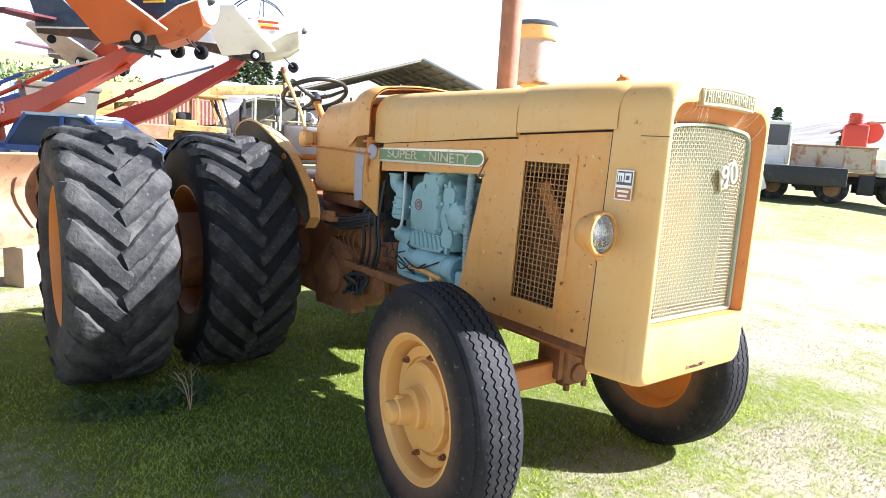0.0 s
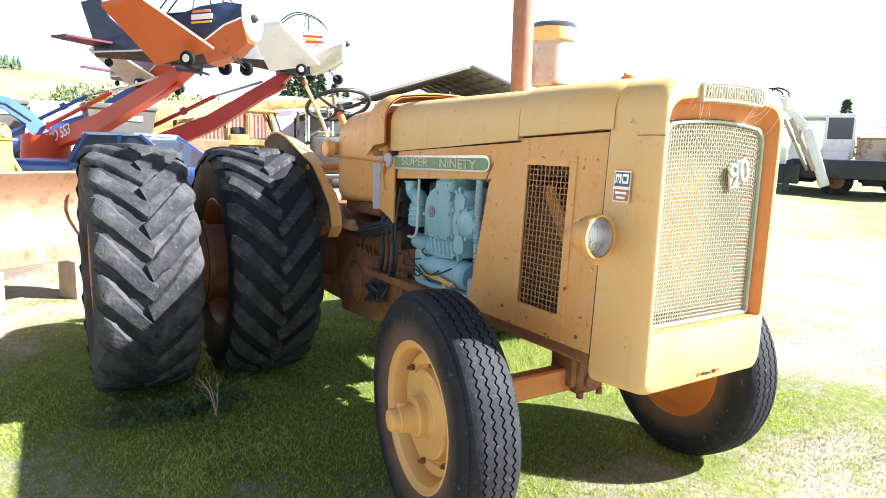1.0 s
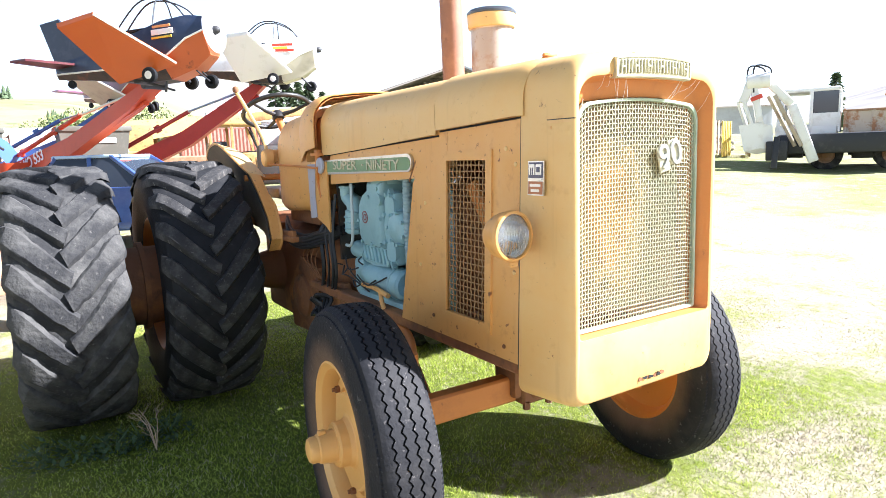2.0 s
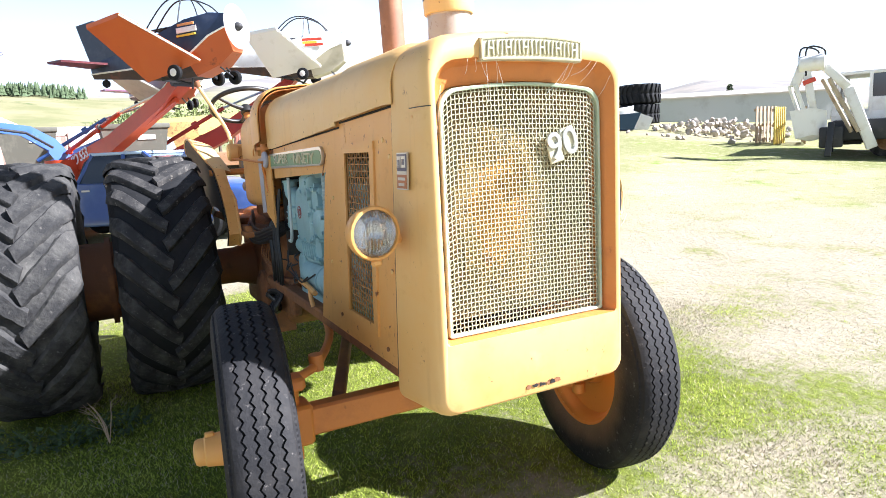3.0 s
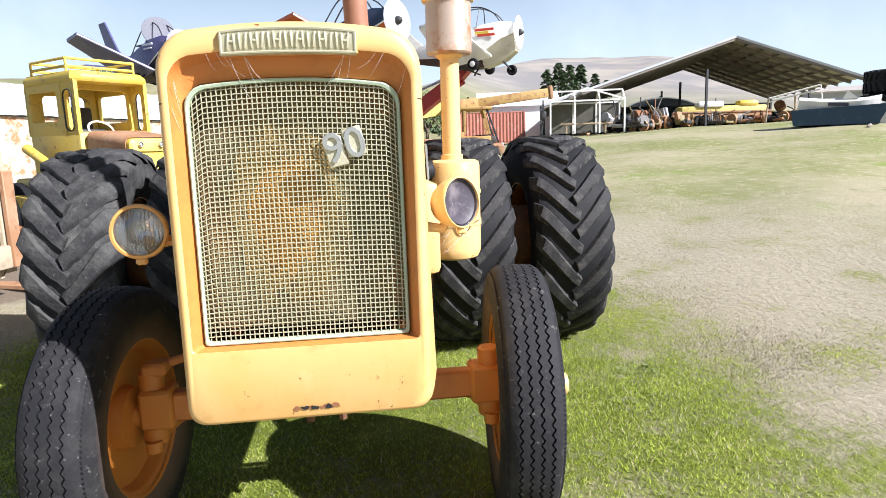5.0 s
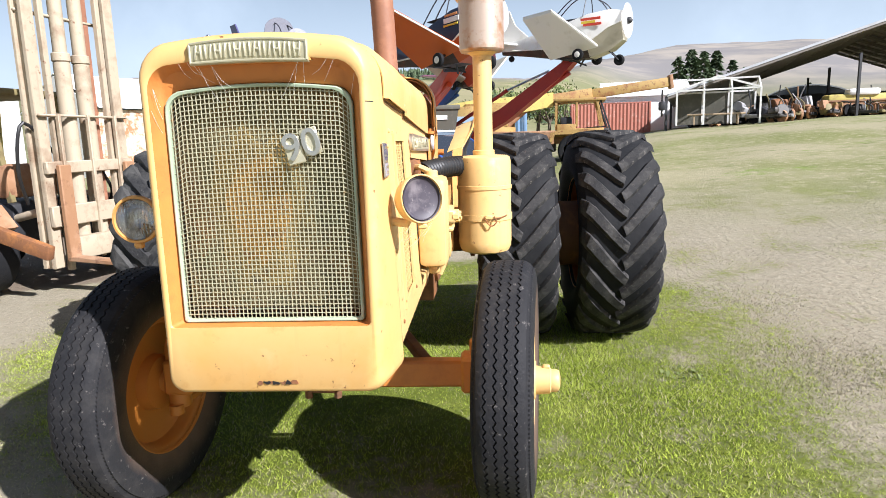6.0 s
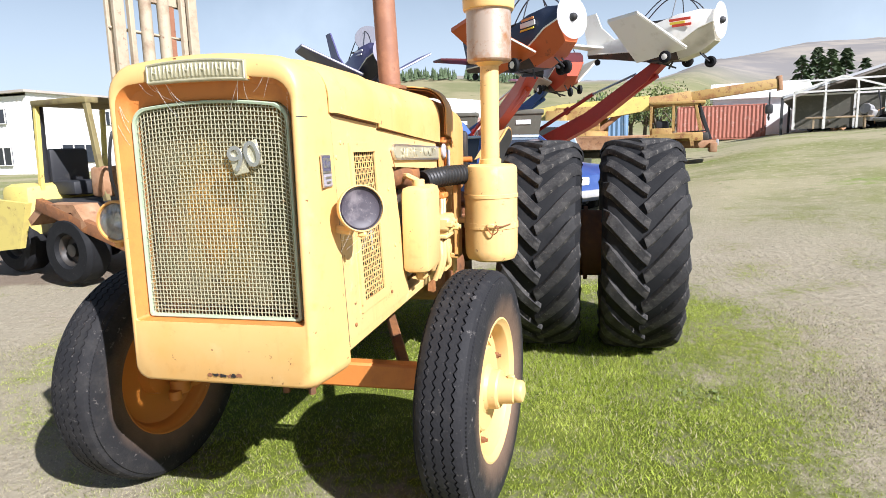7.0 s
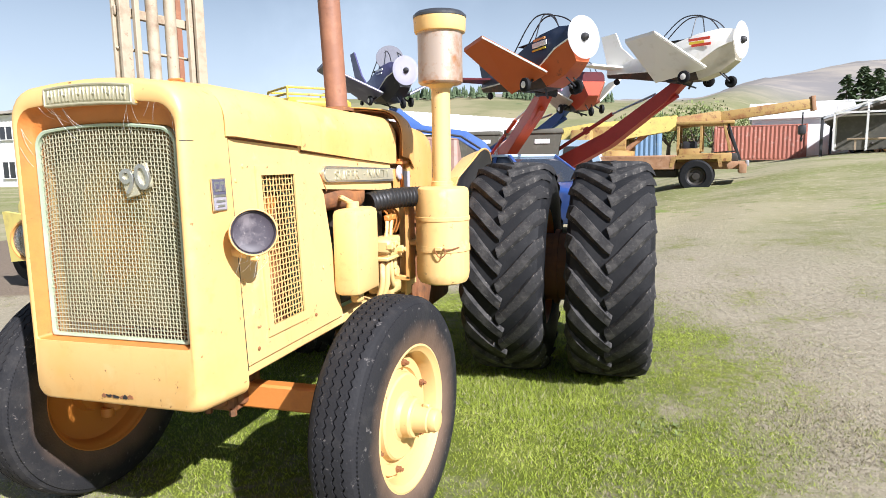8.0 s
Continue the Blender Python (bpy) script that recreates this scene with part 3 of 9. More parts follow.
def build_nose():
    g = Geo()
    loops = []
    for y, hw, inset in ((0.172, 0.347, 0.0), (0.06, 0.346, 0.0), (0.0, 0.344, 0.0), (-0.022, 0.341, 0.005), (-0.036, 0.335, 0.012), (-0.043, 0.327, 0.021)):
        o = rrect(hw, 0.69 + inset, 1.772 - inset, 0.05, 0.11 - inset * 0.6, 0.016)
        loops.append([(x, y + 0.02 * max(0.0, (1.0 - z)) * 0, z) for x, z in o])
    for y, w, top in ((-0.044, 0.318, 1.708), (-0.04, 0.312, 1.701)):
        loops.append([(x, y, z) for x, z in rrect(w, 0.912, top, 0.014, 0.075, 0.014)])
    g.loft(loops, caps=False)
    inner = rrect(0.335, 0.7, 1.76, 0.05, 0.1, 0.014)
    g.loft([[(x, 0.172, z) for x, z in rrect(0.347, 0.69, 1.772, 0.05, 0.11, 0.016)], [(x, 0.172, z) for x, z in inner], [(x, 0.03, z) for x, z in inner]], caps=False)
    g.warp(flare)
    nose = part("nose_cowl", g, bonnet_yellow, tractor, "rounded yellow sheet-metal nose with a deep chin")
    # recess of the yellow nose, its shade put into a darker orange
    recess = [[(x, y, z) for x, z in rrect(w, zb, top, 0.012, r, 0.014)] for y, w, zb, top, r in ((-0.04, 0.312, 0.912, 1.701, 0.075), (-0.022, 0.303, 0.914, 1.694, 0.07), (-0.004, 0.293, 0.916, 1.684, 0.066), (0.004, 0.288, 0.917, 1.65, 0.062), (0.01, 0.285, 0.918, 1.634, 0.06), (0.04, 0.285, 0.918, 1.632, 0.06))]
    part("grille_recess", Geo().loft(recess, caps=False).warp(flare), orange_paint, nose, "recess round the screen, shade put into its orange colour")
    # cobwebs slung across the corners of the recess
    rng = random.Random(12)
    for i in range(15):
        side = rng.choice((-1, 1))
        x = side * rng.uniform(0.1, 0.31)
        a = Vector((x, -0.043 + rng.uniform(0, 0.004), rng.uniform(1.69, 1.715) if abs(x) < 0.27 else rng.uniform(1.5, 1.7)))
        b = Vector((x - side * rng.uniform(-0.02, 0.07), rng.uniform(-0.01, 0.012), a.z - rng.uniform(0.03, 0.1)))
        c = (a + b) / 2 - Vector((0, 0.004, rng.uniform(0.002, 0.012)))
        part("cobweb", Geo().tube([a, c, b], 0.00045, 4, smooth=3), cobweb_silk, nose)
    # the seam across each cheek, screws and scratches
    for s in (-1, 1):
        run = [(0.17, 0.347), (0.06, 0.346), (0.0, 0.344), (-0.022, 0.341), (-0.036, 0.335), (-0.043, 0.327)]
        q = Geo().loft([[(s * (x + 0.0007), y, 1.5785), (s * (x + 0.0007), y, 1.5815), (s * (x - 0.003), y, 1.5815), (s * (x - 0.003), y, 1.5785)] for y, x in run])
        part("seam", q, grimy, nose)
        for y, z in ((0.04, 1.557), (0.09, 1.558), (0.152, 1.56)):
            q = Geo().cyl((s * 0.34, y, z), (s * 0.347, y, z), 0.007, n=10, chamfer=0.003)
            part("screw", q.warp(flare), yellow, nose)
    # rusted-through hole on the bottom lip
    rng = random.Random(4)
    for i in range(7):
        x = -0.042 + i * 0.018 + rng.uniform(-0.004, 0.004)
        q = Geo()
        m = 7
        ring = [(x + rng.uniform(0.007, 0.014) * math.cos(2 * math.pi * k / m), -0.0435 - 0.0015 * (i % 2), 0.733 + rng.uniform(-0.004, 0.003) + rng.uniform(0.004, 0.009) * math.sin(2 * math.pi * k / m)) for k in range(m)]
        q.loft([ring, [(a, b - 0.0025, c) for a, b, c in ring]])
        part("rust_hole", q, black_hole if i % 2 else rust_cast, nose, "rusted hole in the chin" if i == 0 else "")
    return nose


nose = build_nose()


def woven(w, h, cols, rows, r, amp):
    """A woven wire screen in x and z, centred."""
    g = Geo()
    n = 4
    for i in range(cols):
        x = -w / 2 + w * (i + 0.5) / cols
        pts = [(x, amp * (1 if (i + k) % 2 else -1), -h / 2 + h * k / rows) for k in range(rows + 1)]
        g.tube(pts, r, n)
    for k in range(rows):
        z = -h / 2 + h * (k + 0.0) / rows
        pts = [(-w / 2 + w * (i + 0.5) / cols, -amp * (1 if (i + k) % 2 else -1), z) for i in range(-1, cols + 1)]
        g.tube([(max(-w / 2, min(w / 2, p[0])), p[1], p[2]) for p in pts], r, n)
    return g


def build_grille():
    W, H = 0.566, 0.712
    g = woven(W - 0.02, H - 0.02, 42, 50, 0.00175, 0.0022)

    def arch(x, y, z):
        # the top edge follows the arch of the opening
        k = (z + H / 2) / H
        return x, y, z + k * 0.018 * (1 - (x / (W / 2)) ** 2) - k * 0.03 * max(0, abs(x) / (W / 2) - 0.86) / 0.14

    g.warp(arch)
    g.v = [(x, y + 0.006, z + 1.275) for x, y, z in g.v]
    part("grille_screen", g.warp(flare), wire_metal, tractor, "woven wire radiator screen", sharp=60)
    g = Geo()
    loops = []
    for y, d in ((0.014, 0.0), (-0.004, 0.001), (-0.006, 0.004), (-0.004, 0.01), (0.012, 0.011)):
        loops.append([(x, y, z) for x, z in rrect(0.284 - d, 0.918 + d, 1.631 - d, 0.012, 0.06, 0.014)])
    g.loft(loops, caps=False)
    part("grille_trim", g.warp(flare), green_trim, tractor, "pale green trim strip round the screen")
    # core, fins and shroud behind the screen
    part("timing_cover", Geo().box((0, 0.66, 1.08), (0.42, 0.3, 0.62), 0.04).box((0, 0.42, 0.82), (0.5, 0.5, 0.08), 0.02), rust_cast, tractor)
    part("fan", Geo().lathe([(0.0001, 0), (0.06, 0), (0.06, 0.06), (0.0001, 0.07)], (0, 0.34, 1.22), (0, -1, 0), 18).beam((-0.22, 0.36, 1.22), (0.22, 0.34, 1.22), 0.03, 0.09).beam((0, 0.36, 1.0), (0, 0.34, 1.44), 0.03, 0.09, 0.006, (1, 0, 0)), orange_paint, tractor)
    core = part("radiator", Geo().box((0, 0.115, 1.3), (0.6, 0.06, 0.72), 0.004), radiator_core, tractor, "dusty radiator core with an orange glow put into its tint")
    # orange glow of sunlight through the screen, put into dust-coloured patches, strongest in the middle
    rng = random.Random(8)
    for i, (w, h, mt) in enumerate(((0.19, 0.3, sunlit_dust_olive), (0.15, 0.245, sunlit_dust_tan), (0.105, 0.18, sunlit_dust_orange))):
        ring = [(1 + rng.uniform(-0.16, 0.16)) for k in range(28)]
        pts = [(-0.045 + w * ring[k] * math.cos(k * math.pi / 14), 1.27 + h * ring[k] * math.sin(k * math.pi / 14)) for k in range(28)]
        part("dust_cake", Geo().loft([[(-0.045 + (x + 0.045) * q, y - 0.003 * i, 1.27 + (z - 1.27) * q) for x, z in pts] for q, y in ((1.0, 0.086), (0.8, 0.083), (0.4, 0.0815))]), mt, core, "orange-brown dust on the core, sunlit glow put into its colour")
    tank = Geo().box((0, 0.11, 1.69), (0.56, 0.09, 0.1), 0.02)
    part("header_tank", tank, rust_cast, core)
    # number badge fixed on the screen, tilted
    badge = Geo()
    m = pose(0.128, -0.008, 1.458, 0, -14, 0)
    for ox in (-0.028, 0.028):
        badge.box(m @ Vector((ox, 0, ox * 0.25)), (0.054, 0.008, 0.08), 0.003, m.to_3x3())
    plate = part("number_badge", badge, badge_alloy, tractor, "pale cast numeral badge tilted on the screen")
    lettering("numeral", "90", 0.115, chrome, plate, m @ pose(0, -0.006, 0, 90, 0, 0), 0.004, width=0.112)


build_grille()


def build_name_plate():
    """Crowned cast plate over the grille; its lettering is plain raised bars."""
    g = Geo()
    rows = []
    n = 14
    for i in range(n + 1):
        x = -0.172 + 0.344 * i / n
        c = 0.011 * (1 - (x / 0.172) ** 2)
        rows.append([(x, -0.03, 1.695 + c * 0.4), (x, -0.05, 1.695 + c * 0.4), (x, -0.053, 1.7 + c * 0.4), (x, -0.053, 1.752 + c), (x, -0.048, 1.757 + c), (x, -0.02, 1.757 + c)])
    g.loft(rows)
    plate = part("name_plate", g, badge_alloy, tractor, "cast alloy name plate over the grille")
    edge = Geo()
    for z0, k in ((1.7, 0.4), (1.752, 1.0)):
        edge.tube([(-0.169 + 0.338 * i / n, -0.0535, z0 + 0.011 * k * (1 - ((-0.169 + 0.338 * i / n) / 0.172) ** 2)) for i in range(n + 1)], 0.0036, 6)
    for x in (-0.169, 0.169):
        edge.tube([(x, -0.0535, 1.7), (x, -0.0535, 1.752)], 0.0036, 6)
    part("raised_border", edge, badge_alloy, plate)
    bar = Geo().box((0, 0, 0), (0.0062, 0.007, 0.041), 0.002)
    first = None
    k = 0
    for i in range(11):
        x = -0.143 + i * 0.0286
        for dx in (-0.0075, 0.0075):
            at = pose(x + dx, -0.0555, 1.7265 + 0.0075 * (1 - (x / 0.172) ** 2), 0, (6 if k % 3 == 0 else -3), 0)
            if first is None:
                first = part("letter_bar", bar, badge_alloy, plate, at=at)
            else:
                share("letter_bar", first, plate, at)
            k += 1
        if i % 2 == 0:
            g = Geo().box((x, -0.0555, 1.7265 + 0.0075 * (1 - (x / 0.172) ** 2)), (0.015, 0.006, 0.007), 0.002)
            part("letter_bar", g, badge_alloy, plate)
    # brow that carries the plate
    brow = Geo()
    loops = []
    for y, w, h in ((-0.04, 0.176, 0.014), (-0.02, 0.182, 0.018), (0.04, 0.176, 0.014), (0.13, 0.16, 0.006), (0.21, 0.14, -0.006)):
        loops.append([(x, y, z) for x, z in [(-w, 1.7), (-w, 1.738 + h * 0.3), (-w * 0.92, 1.744 + h), (0, 1.754 + h), (w * 0.92, 1.744 + h), (w, 1.738 + h * 0.3), (w, 1.7)]])
    brow.loft(loops)
    part("brow", brow, yellow, tractor)


build_name_plate()


def build_hood():
    for name, ys, lows in (("front_hood_panel", [0.158, 0.2, 0.42, 0.63, 0.652], [1.6, 1.6, 1.588, 1.578, 1.578]),
                           ("rear_hood_panel", [0.66, 0.68, 1.2, 1.7, 1.798], [1.562, 1.562, 1.53, 1.503, 1.503])):
        rows = []
        rear = name.startswith("rear")
        for i, (y, lo) in enumerate(zip(ys, lows)):
            lift = 0.006 if not rear else 0.0
            lift = lift if i else -0.001
            hw = (0.36 if i or rear else 0.351) + max(lift, 0) * 0.5 - (0.004 * (y - 0.6) if rear else 0)
            rows.append([(x, y, z) for x, z in hood_line(hw, 1.772 + lift, lo, 0.125)])
        g = Geo().sheet(rows, 0.004, -1)
        hood = part(name, g, bonnet_yellow, tractor, "curved yellow bonnet panel")
        if not rear:
            for s in (-1, 1):
                for y, z in ((0.24, 1.615), (0.42, 1.607), (0.6, 1.597)):
                    q = Geo().cyl((s * 0.362, y, z), (s * 0.368, y, z), 0.007, n=10, chamfer=0.002)
                    part("screw", q, yellow_faded_sunlit, hood)
    # filler cap on the nose and a lifting handle
    g = Geo().lathe([(0.0001, 0.05), (0.03, 0.05), (0.036, 0.042), (0.036, 0.012), (0.028, 0.008), (0.028, -0.02)], (-0.02, 0.4, 1.775), n=18)
    g.box((-0.02, 0.4, 1.83), (0.07, 0.016, 0.014), 0.005)
    part("filler_cap", g, orange_paint, tractor, "yellow radiator filler cap")


build_hood()


def side_x(z):
    return 0.346 * (1 + 0.12 * max(0.0, 1.55 - z))


def strip(g, poly, s, out=0.0, t=0.005):
    """A flat piece of side sheet; poly in y and z."""
    n = len(poly)
    vs = [(s * (side_x(z) + out), y, z) for y, z in poly] + [(s * (side_x(z) + out - t), y, z) for y, z in poly]
    g.add(vs, [tuple(range(n)), tuple(range(2 * n - 1, n - 1, -1))] + [(i, (i + 1) % n, n + (i + 1) % n, n + i) for i in range(n)])


def build_side(s):
    v0, v1, zv0, zv1 = 0.355, 0.6, 0.9, 1.465
    top = lambda y: 1.612 - 0.045 * (y - 0.18)
    g = Geo()
    strip(g, [(0.178, 0.795), (v0, 0.795), (v0, top(v0)), (0.178, top(0.178))], s)
    strip(g, [(v0, zv1), (v1, zv1), (v1, top(v1)), (v0, top(v0))], s)
    strip(g, [(v0, 0.795), (v1, 0.795), (v1, zv0), (v0, zv0)], s)
    strip(g, [(v1, 0.795), (0.965, 0.795), (0.955, 0.85), (0.862, 1.375), (0.845, 1.395), (0.845, top(0.845)), (v1, top(v1))], s)
    strip(g, [(0.845, 1.395), (0.89, 1.392), (1.72, 1.352), (1.72, top(1.72)), (0.845, top(0.845))], s)
    # sheet, surround and mesh: shaded tone at -x, sunlit pale tone at +x
    side = part("side_panel", g, yellow if s < 0 else yellow_faded_sunlit, tractor, "yellow bonnet side sheet with a mesh vent")
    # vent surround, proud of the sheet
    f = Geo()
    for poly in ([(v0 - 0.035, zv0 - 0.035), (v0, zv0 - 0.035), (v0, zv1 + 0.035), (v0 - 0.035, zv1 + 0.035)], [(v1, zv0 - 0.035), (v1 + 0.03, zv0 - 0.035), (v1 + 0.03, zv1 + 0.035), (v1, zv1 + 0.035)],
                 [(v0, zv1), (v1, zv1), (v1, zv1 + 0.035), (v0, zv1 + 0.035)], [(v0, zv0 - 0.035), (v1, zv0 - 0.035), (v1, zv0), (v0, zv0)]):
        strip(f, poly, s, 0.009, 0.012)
    part("vent_surround", f, yellow if s < 0 else yellow_faded_sunlit, side)
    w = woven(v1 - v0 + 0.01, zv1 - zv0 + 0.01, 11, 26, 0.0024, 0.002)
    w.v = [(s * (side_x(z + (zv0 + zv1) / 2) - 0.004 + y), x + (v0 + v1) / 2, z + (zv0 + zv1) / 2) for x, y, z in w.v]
    part("vent_screen", w, vent_wire if s < 0 else yellow_faded_sunlit, side, "square wire mesh", sharp=60)
    # fan shroud seen through the mesh
    q = Geo().beam((s * 0.2, 0.32, 0.88), (s * 0.26, 0.58, 1.38), 0.02, 0.06).beam((s * 0.26, 0.33, 0.85), (s * 0.26, 0.33, 1.55), 0.05, 0.04)
    q.lathe([(0.26, 0), (0.29, 0), (0.29, 0.12), (0.26, 0.12)], (0, 0.2, 1.22), (0, 1, 0), 28)
    part("fan_shroud", q, orange_paint, side)
    # bolts, seam, latch
    for y, z in ((0.25, 0.84), (0.25, 1.5), (0.76, 1.3), (0.8, 1.05), (0.7, 0.86), (0.2, 1.45), (0.2, 1.1)):
        q = Geo().cyl((s * (side_x(z)), y, z), (s * (side_x(z) + 0.006), y, z), 0.008, n=10, chamfer=0.002)
        part("bolt", q, rust_cast if z < 0.9 else yellow_faded_sunlit, side)
    q = Geo()
    strip(q, [(0.172, 0.78), (0.177, 0.78), (0.177, 1.6), (0.172, 1.6)], s, 0.0015)
    part("seam", q, grimy, side)
    q = Geo()
    strip(q, [(0.835, 1.462), (0.84, 1.468), (0.895, 1.385), (0.889, 1.381)], s, 0.0015)
    part("crease", q, rust_cast, side)
    # dark strips painted as the shadow under the bonnet's lower edges
    for poly in ([(0.172, 1.592), (0.65, 1.57), (0.65, 1.5765), (0.172, 1.5985)], [(0.66, 1.554), (1.79, 1.496), (1.79, 1.5025), (0.66, 1.5605)]):
        q = Geo()
        strip(q, poly, s, 0.004, 0.004)
        part("bonnet_gap", q, black_hole if s < 0 else rust_cast, side)
    # dark chassis rail under the sheet
    q = Geo().beam((s * 0.33, 0.185, 0.775), (s * 0.33, 2.1, 0.765), 0.075, 0.05, 0.008)
    part("chassis_rail", q, rust_cast if s < 0 else yellow_faded_sunlit, tractor)
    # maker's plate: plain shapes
    z0 = 1.41
    q = Geo()
    strip(q, [(0.058, z0 - 0.055), (0.13, z0 - 0.055), (0.13, z0 + 0.05), (0.058, z0 + 0.05)], s, 0.01, 0.005)
    plate = part("maker_plate", q, chrome, nose, "small framed maker's plate")
    q = Geo()
    strip(q, [(0.062, z0 - 0.002), (0.126, z0 - 0.002), (0.126, z0 + 0.046), (0.062, z0 + 0.046)], s, 0.0115, 0.004)
    part("dark_field", q, dark_plate, plate)
    q = Geo()
    strip(q, [(0.062, z0 - 0.051), (0.126, z0 - 0.051), (0.126, z0 - 0.012), (0.062, z0 - 0.012)], s, 0.0115, 0.004)
    part("copper_field", q, copper_plate if s < 0 else grey_plate, plate)
    q = Geo()
    for a, b, c, d in ((0.066, z0 + 0.008, 0.092, z0 + 0.04), (0.097, z0 + 0.008, 0.122, z0 + 0.04), (0.066, z0 - 0.008, 0.122, z0 - 0.004), (0.07, z0 - 0.028, 0.118, z0 - 0.02), (0.075, z0 - 0.044, 0.113, z0 - 0.036)):
        strip(q, [(a, b), (c, b), (c, d), (a, d)], s, 0.0128, 0.003)
    part("letter_bars", q, chrome, plate)
    q = Geo()
    for a, b, c, d in ((0.073, z0 + 0.016, 0.088, z0 + 0.032), (0.104, z0 + 0.008, 0.108, z0 + 0.03), (0.112, z0 + 0.008, 0.116, z0 + 0.03)):
        strip(q, [(a, b), (c, b), (c, d), (a, d)], s, 0.0136, 0.002)
    part("letter_gaps", q, dark_plate, plate)
    # model badge
    q = Geo()
    yr, yf, zc = 1.76, 0.85, 1.447
    e = 0.037
    outline = [(yr, zc - e - 0.008), (yf + 0.04, zc - e + 0.012)] + [(yf + 0.037 - 0.037 * math.sin(a), zc + 0.012 - 0.037 * math.cos(a)) for a in [math.pi * i / 8 for i in range(1, 8)]] + [(yf + 0.04, zc + e + 0.012), (yr, zc + e - 0.008)]
    strip(q, outline, s, 0.014, 0.012)
    badge = part("model_badge", q, chrome, tractor, "long green model badge in a chrome surround")
    q = Geo()
    strip(q, [(yr - 0.006 if False else yr - 0.008, z) if y == yr else (y + 0.009, z) for y, z in [(y, zc + (z - zc) * 0.74) for y, z in outline]], s, 0.016, 0.006)
    part("green_field", q, badge_green if s < 0 else badge_alloy, badge)
    m = pose(s * (side_x(zc) + 0.017), 1.3, zc + 0.002, 90, 0, -90 if s < 0 else 90)
    for word, along, wide in (("SUPER", -0.205, 0.28), ("·", 0.0, 0.012), ("NINETY", 0.195, 0.31)):
        lettering("badge_word", word, 0.062, badge_alloy, badge, m @ pose(along, 0, 0), 0.002, width=wide)
    return side


build_side(-1)
build_side(1)


lens_dusty = material("cobwebbed_lens", (0.05, 0.042, 0.055), 0.5, vary=[((0.15, 0.13, 0.14), 15.0, 0.5, 0.16), ((0.2, 0.175, 0.175), 60.0, 0.6, 0.12)], spec=0.4)


def build_lamp(s):
    o = Vector((-0.46, 0.1, 1.239)) if s < 0 else Vector((0.46, 0.125, 1.28))
    ax = Vector((0, -1, 0)) if s < 0 else Vector((0.6, -0.78, 0.12)).normalized()
    if s < 0:
        ax = Vector((0.07, -1.0, 0.02)).normalized()
    size = 0.88 if s < 0 else 0.9
    edge = [(0.09, 0.012), (0.086, 0.022), (0.078, 0.024), (0.076, 0.014)] if s < 0 else [(0.0885, 0.014), (0.086, 0.018), (0.083, 0.018), (0.081, 0.01)]
    shell = [(0.0001, -0.1), (0.03, -0.098), (0.062, -0.075), (0.08, -0.04), (0.088, 0.0)] + edge
    lamp = part("headlamp", Geo().lathe([(r * size, h * size) for r, h in shell], o, ax, 36), yellow if s < 0 else yellow_faded_sunlit, tractor, "round yellow headlamp on a bracket")
    part("reflector", Geo().lathe([(r * size, h * size) for r, h in ((0.0001, -0.055), (0.03, -0.05), (0.055, -0.03), (0.072, 0.0), (0.076, 0.012))], o, ax, 30), reflector if s < 0 else lens_broken, lamp)
    lens = [(0.0001, 0.03), (0.03, 0.028), (0.055, 0.023), (0.077, 0.013)] if s < 0 else [(0.0001, -0.002), (0.04, 0.0), (0.066, 0.0), (0.082, 0.01)]
    part("lens", Geo().lathe([(r * size, h * size) for r, h in lens], o, ax, 36), lens_glass if s < 0 else lens_dusty, lamp, "ribbed glass lens" if s < 0 else "dusty cobwebbed lens")
    if s < 0:
        q = Geo()
        side = ax.cross(Vector((0, 0, 1))).normalized()
        for i in range(-5, 6):
            h = math.sqrt(0.06 ** 2 - (i * 0.0105) ** 2)
            c = o + ax * (0.0245 - 2.6 * (i * 0.0105) ** 2) + side * (i * 0.0105)
            q.tube([c + Vector((0, 0, k * h)) - ax * (0.009 * k * k + 0.002) for k in (-0.95, -0.5, 0, 0.5, 0.95)], 0.0022, 5)
        part("lens_ribs", q, lens_glass, lamp)
    else:
        q = Geo().lathe([(0.0001, 0.012), (0.012, 0.008), (0.014, 0.0)], o + ax * -0.045, ax, 14)
        part("bulb_holder", q, chrome, lamp)
        rng = random.Random(3)
        for k in range(9):
            p = o + Vector((rng.uniform(-0.06, 0.05), rng.uniform(-0.03, 0.04), -0.07 + rng.uniform(-0.01, 0.02)))
            part("cobweb", Geo().tube([p, p + Vector((rng.uniform(-0.03, 0.02), 0.0, -0.03)), p + Vector((-0.06 + rng.uniform(-0.03, 0.03), 0.02, -rng.uniform(0.04, 0.1)))], 0.0004, 4, smooth=3), cobweb_silk, lamp)
    q = Geo().tube([o + Vector((0, 0.0, -0.03)) - ax * 0.04, (s * 0.41, 0.15, 1.2), (s * 0.35, 0.15, 1.21)], 0.016, 8)
    q.box(o + Vector((0, 0, -0.096 * size)) + ax * 0.01, (0.03, 0.02, 0.02), 0.005)
    part("bracket", q, yellow if s < 0 else yellow_faded_sunlit, lamp)


build_lamp(-1)
build_lamp(1)


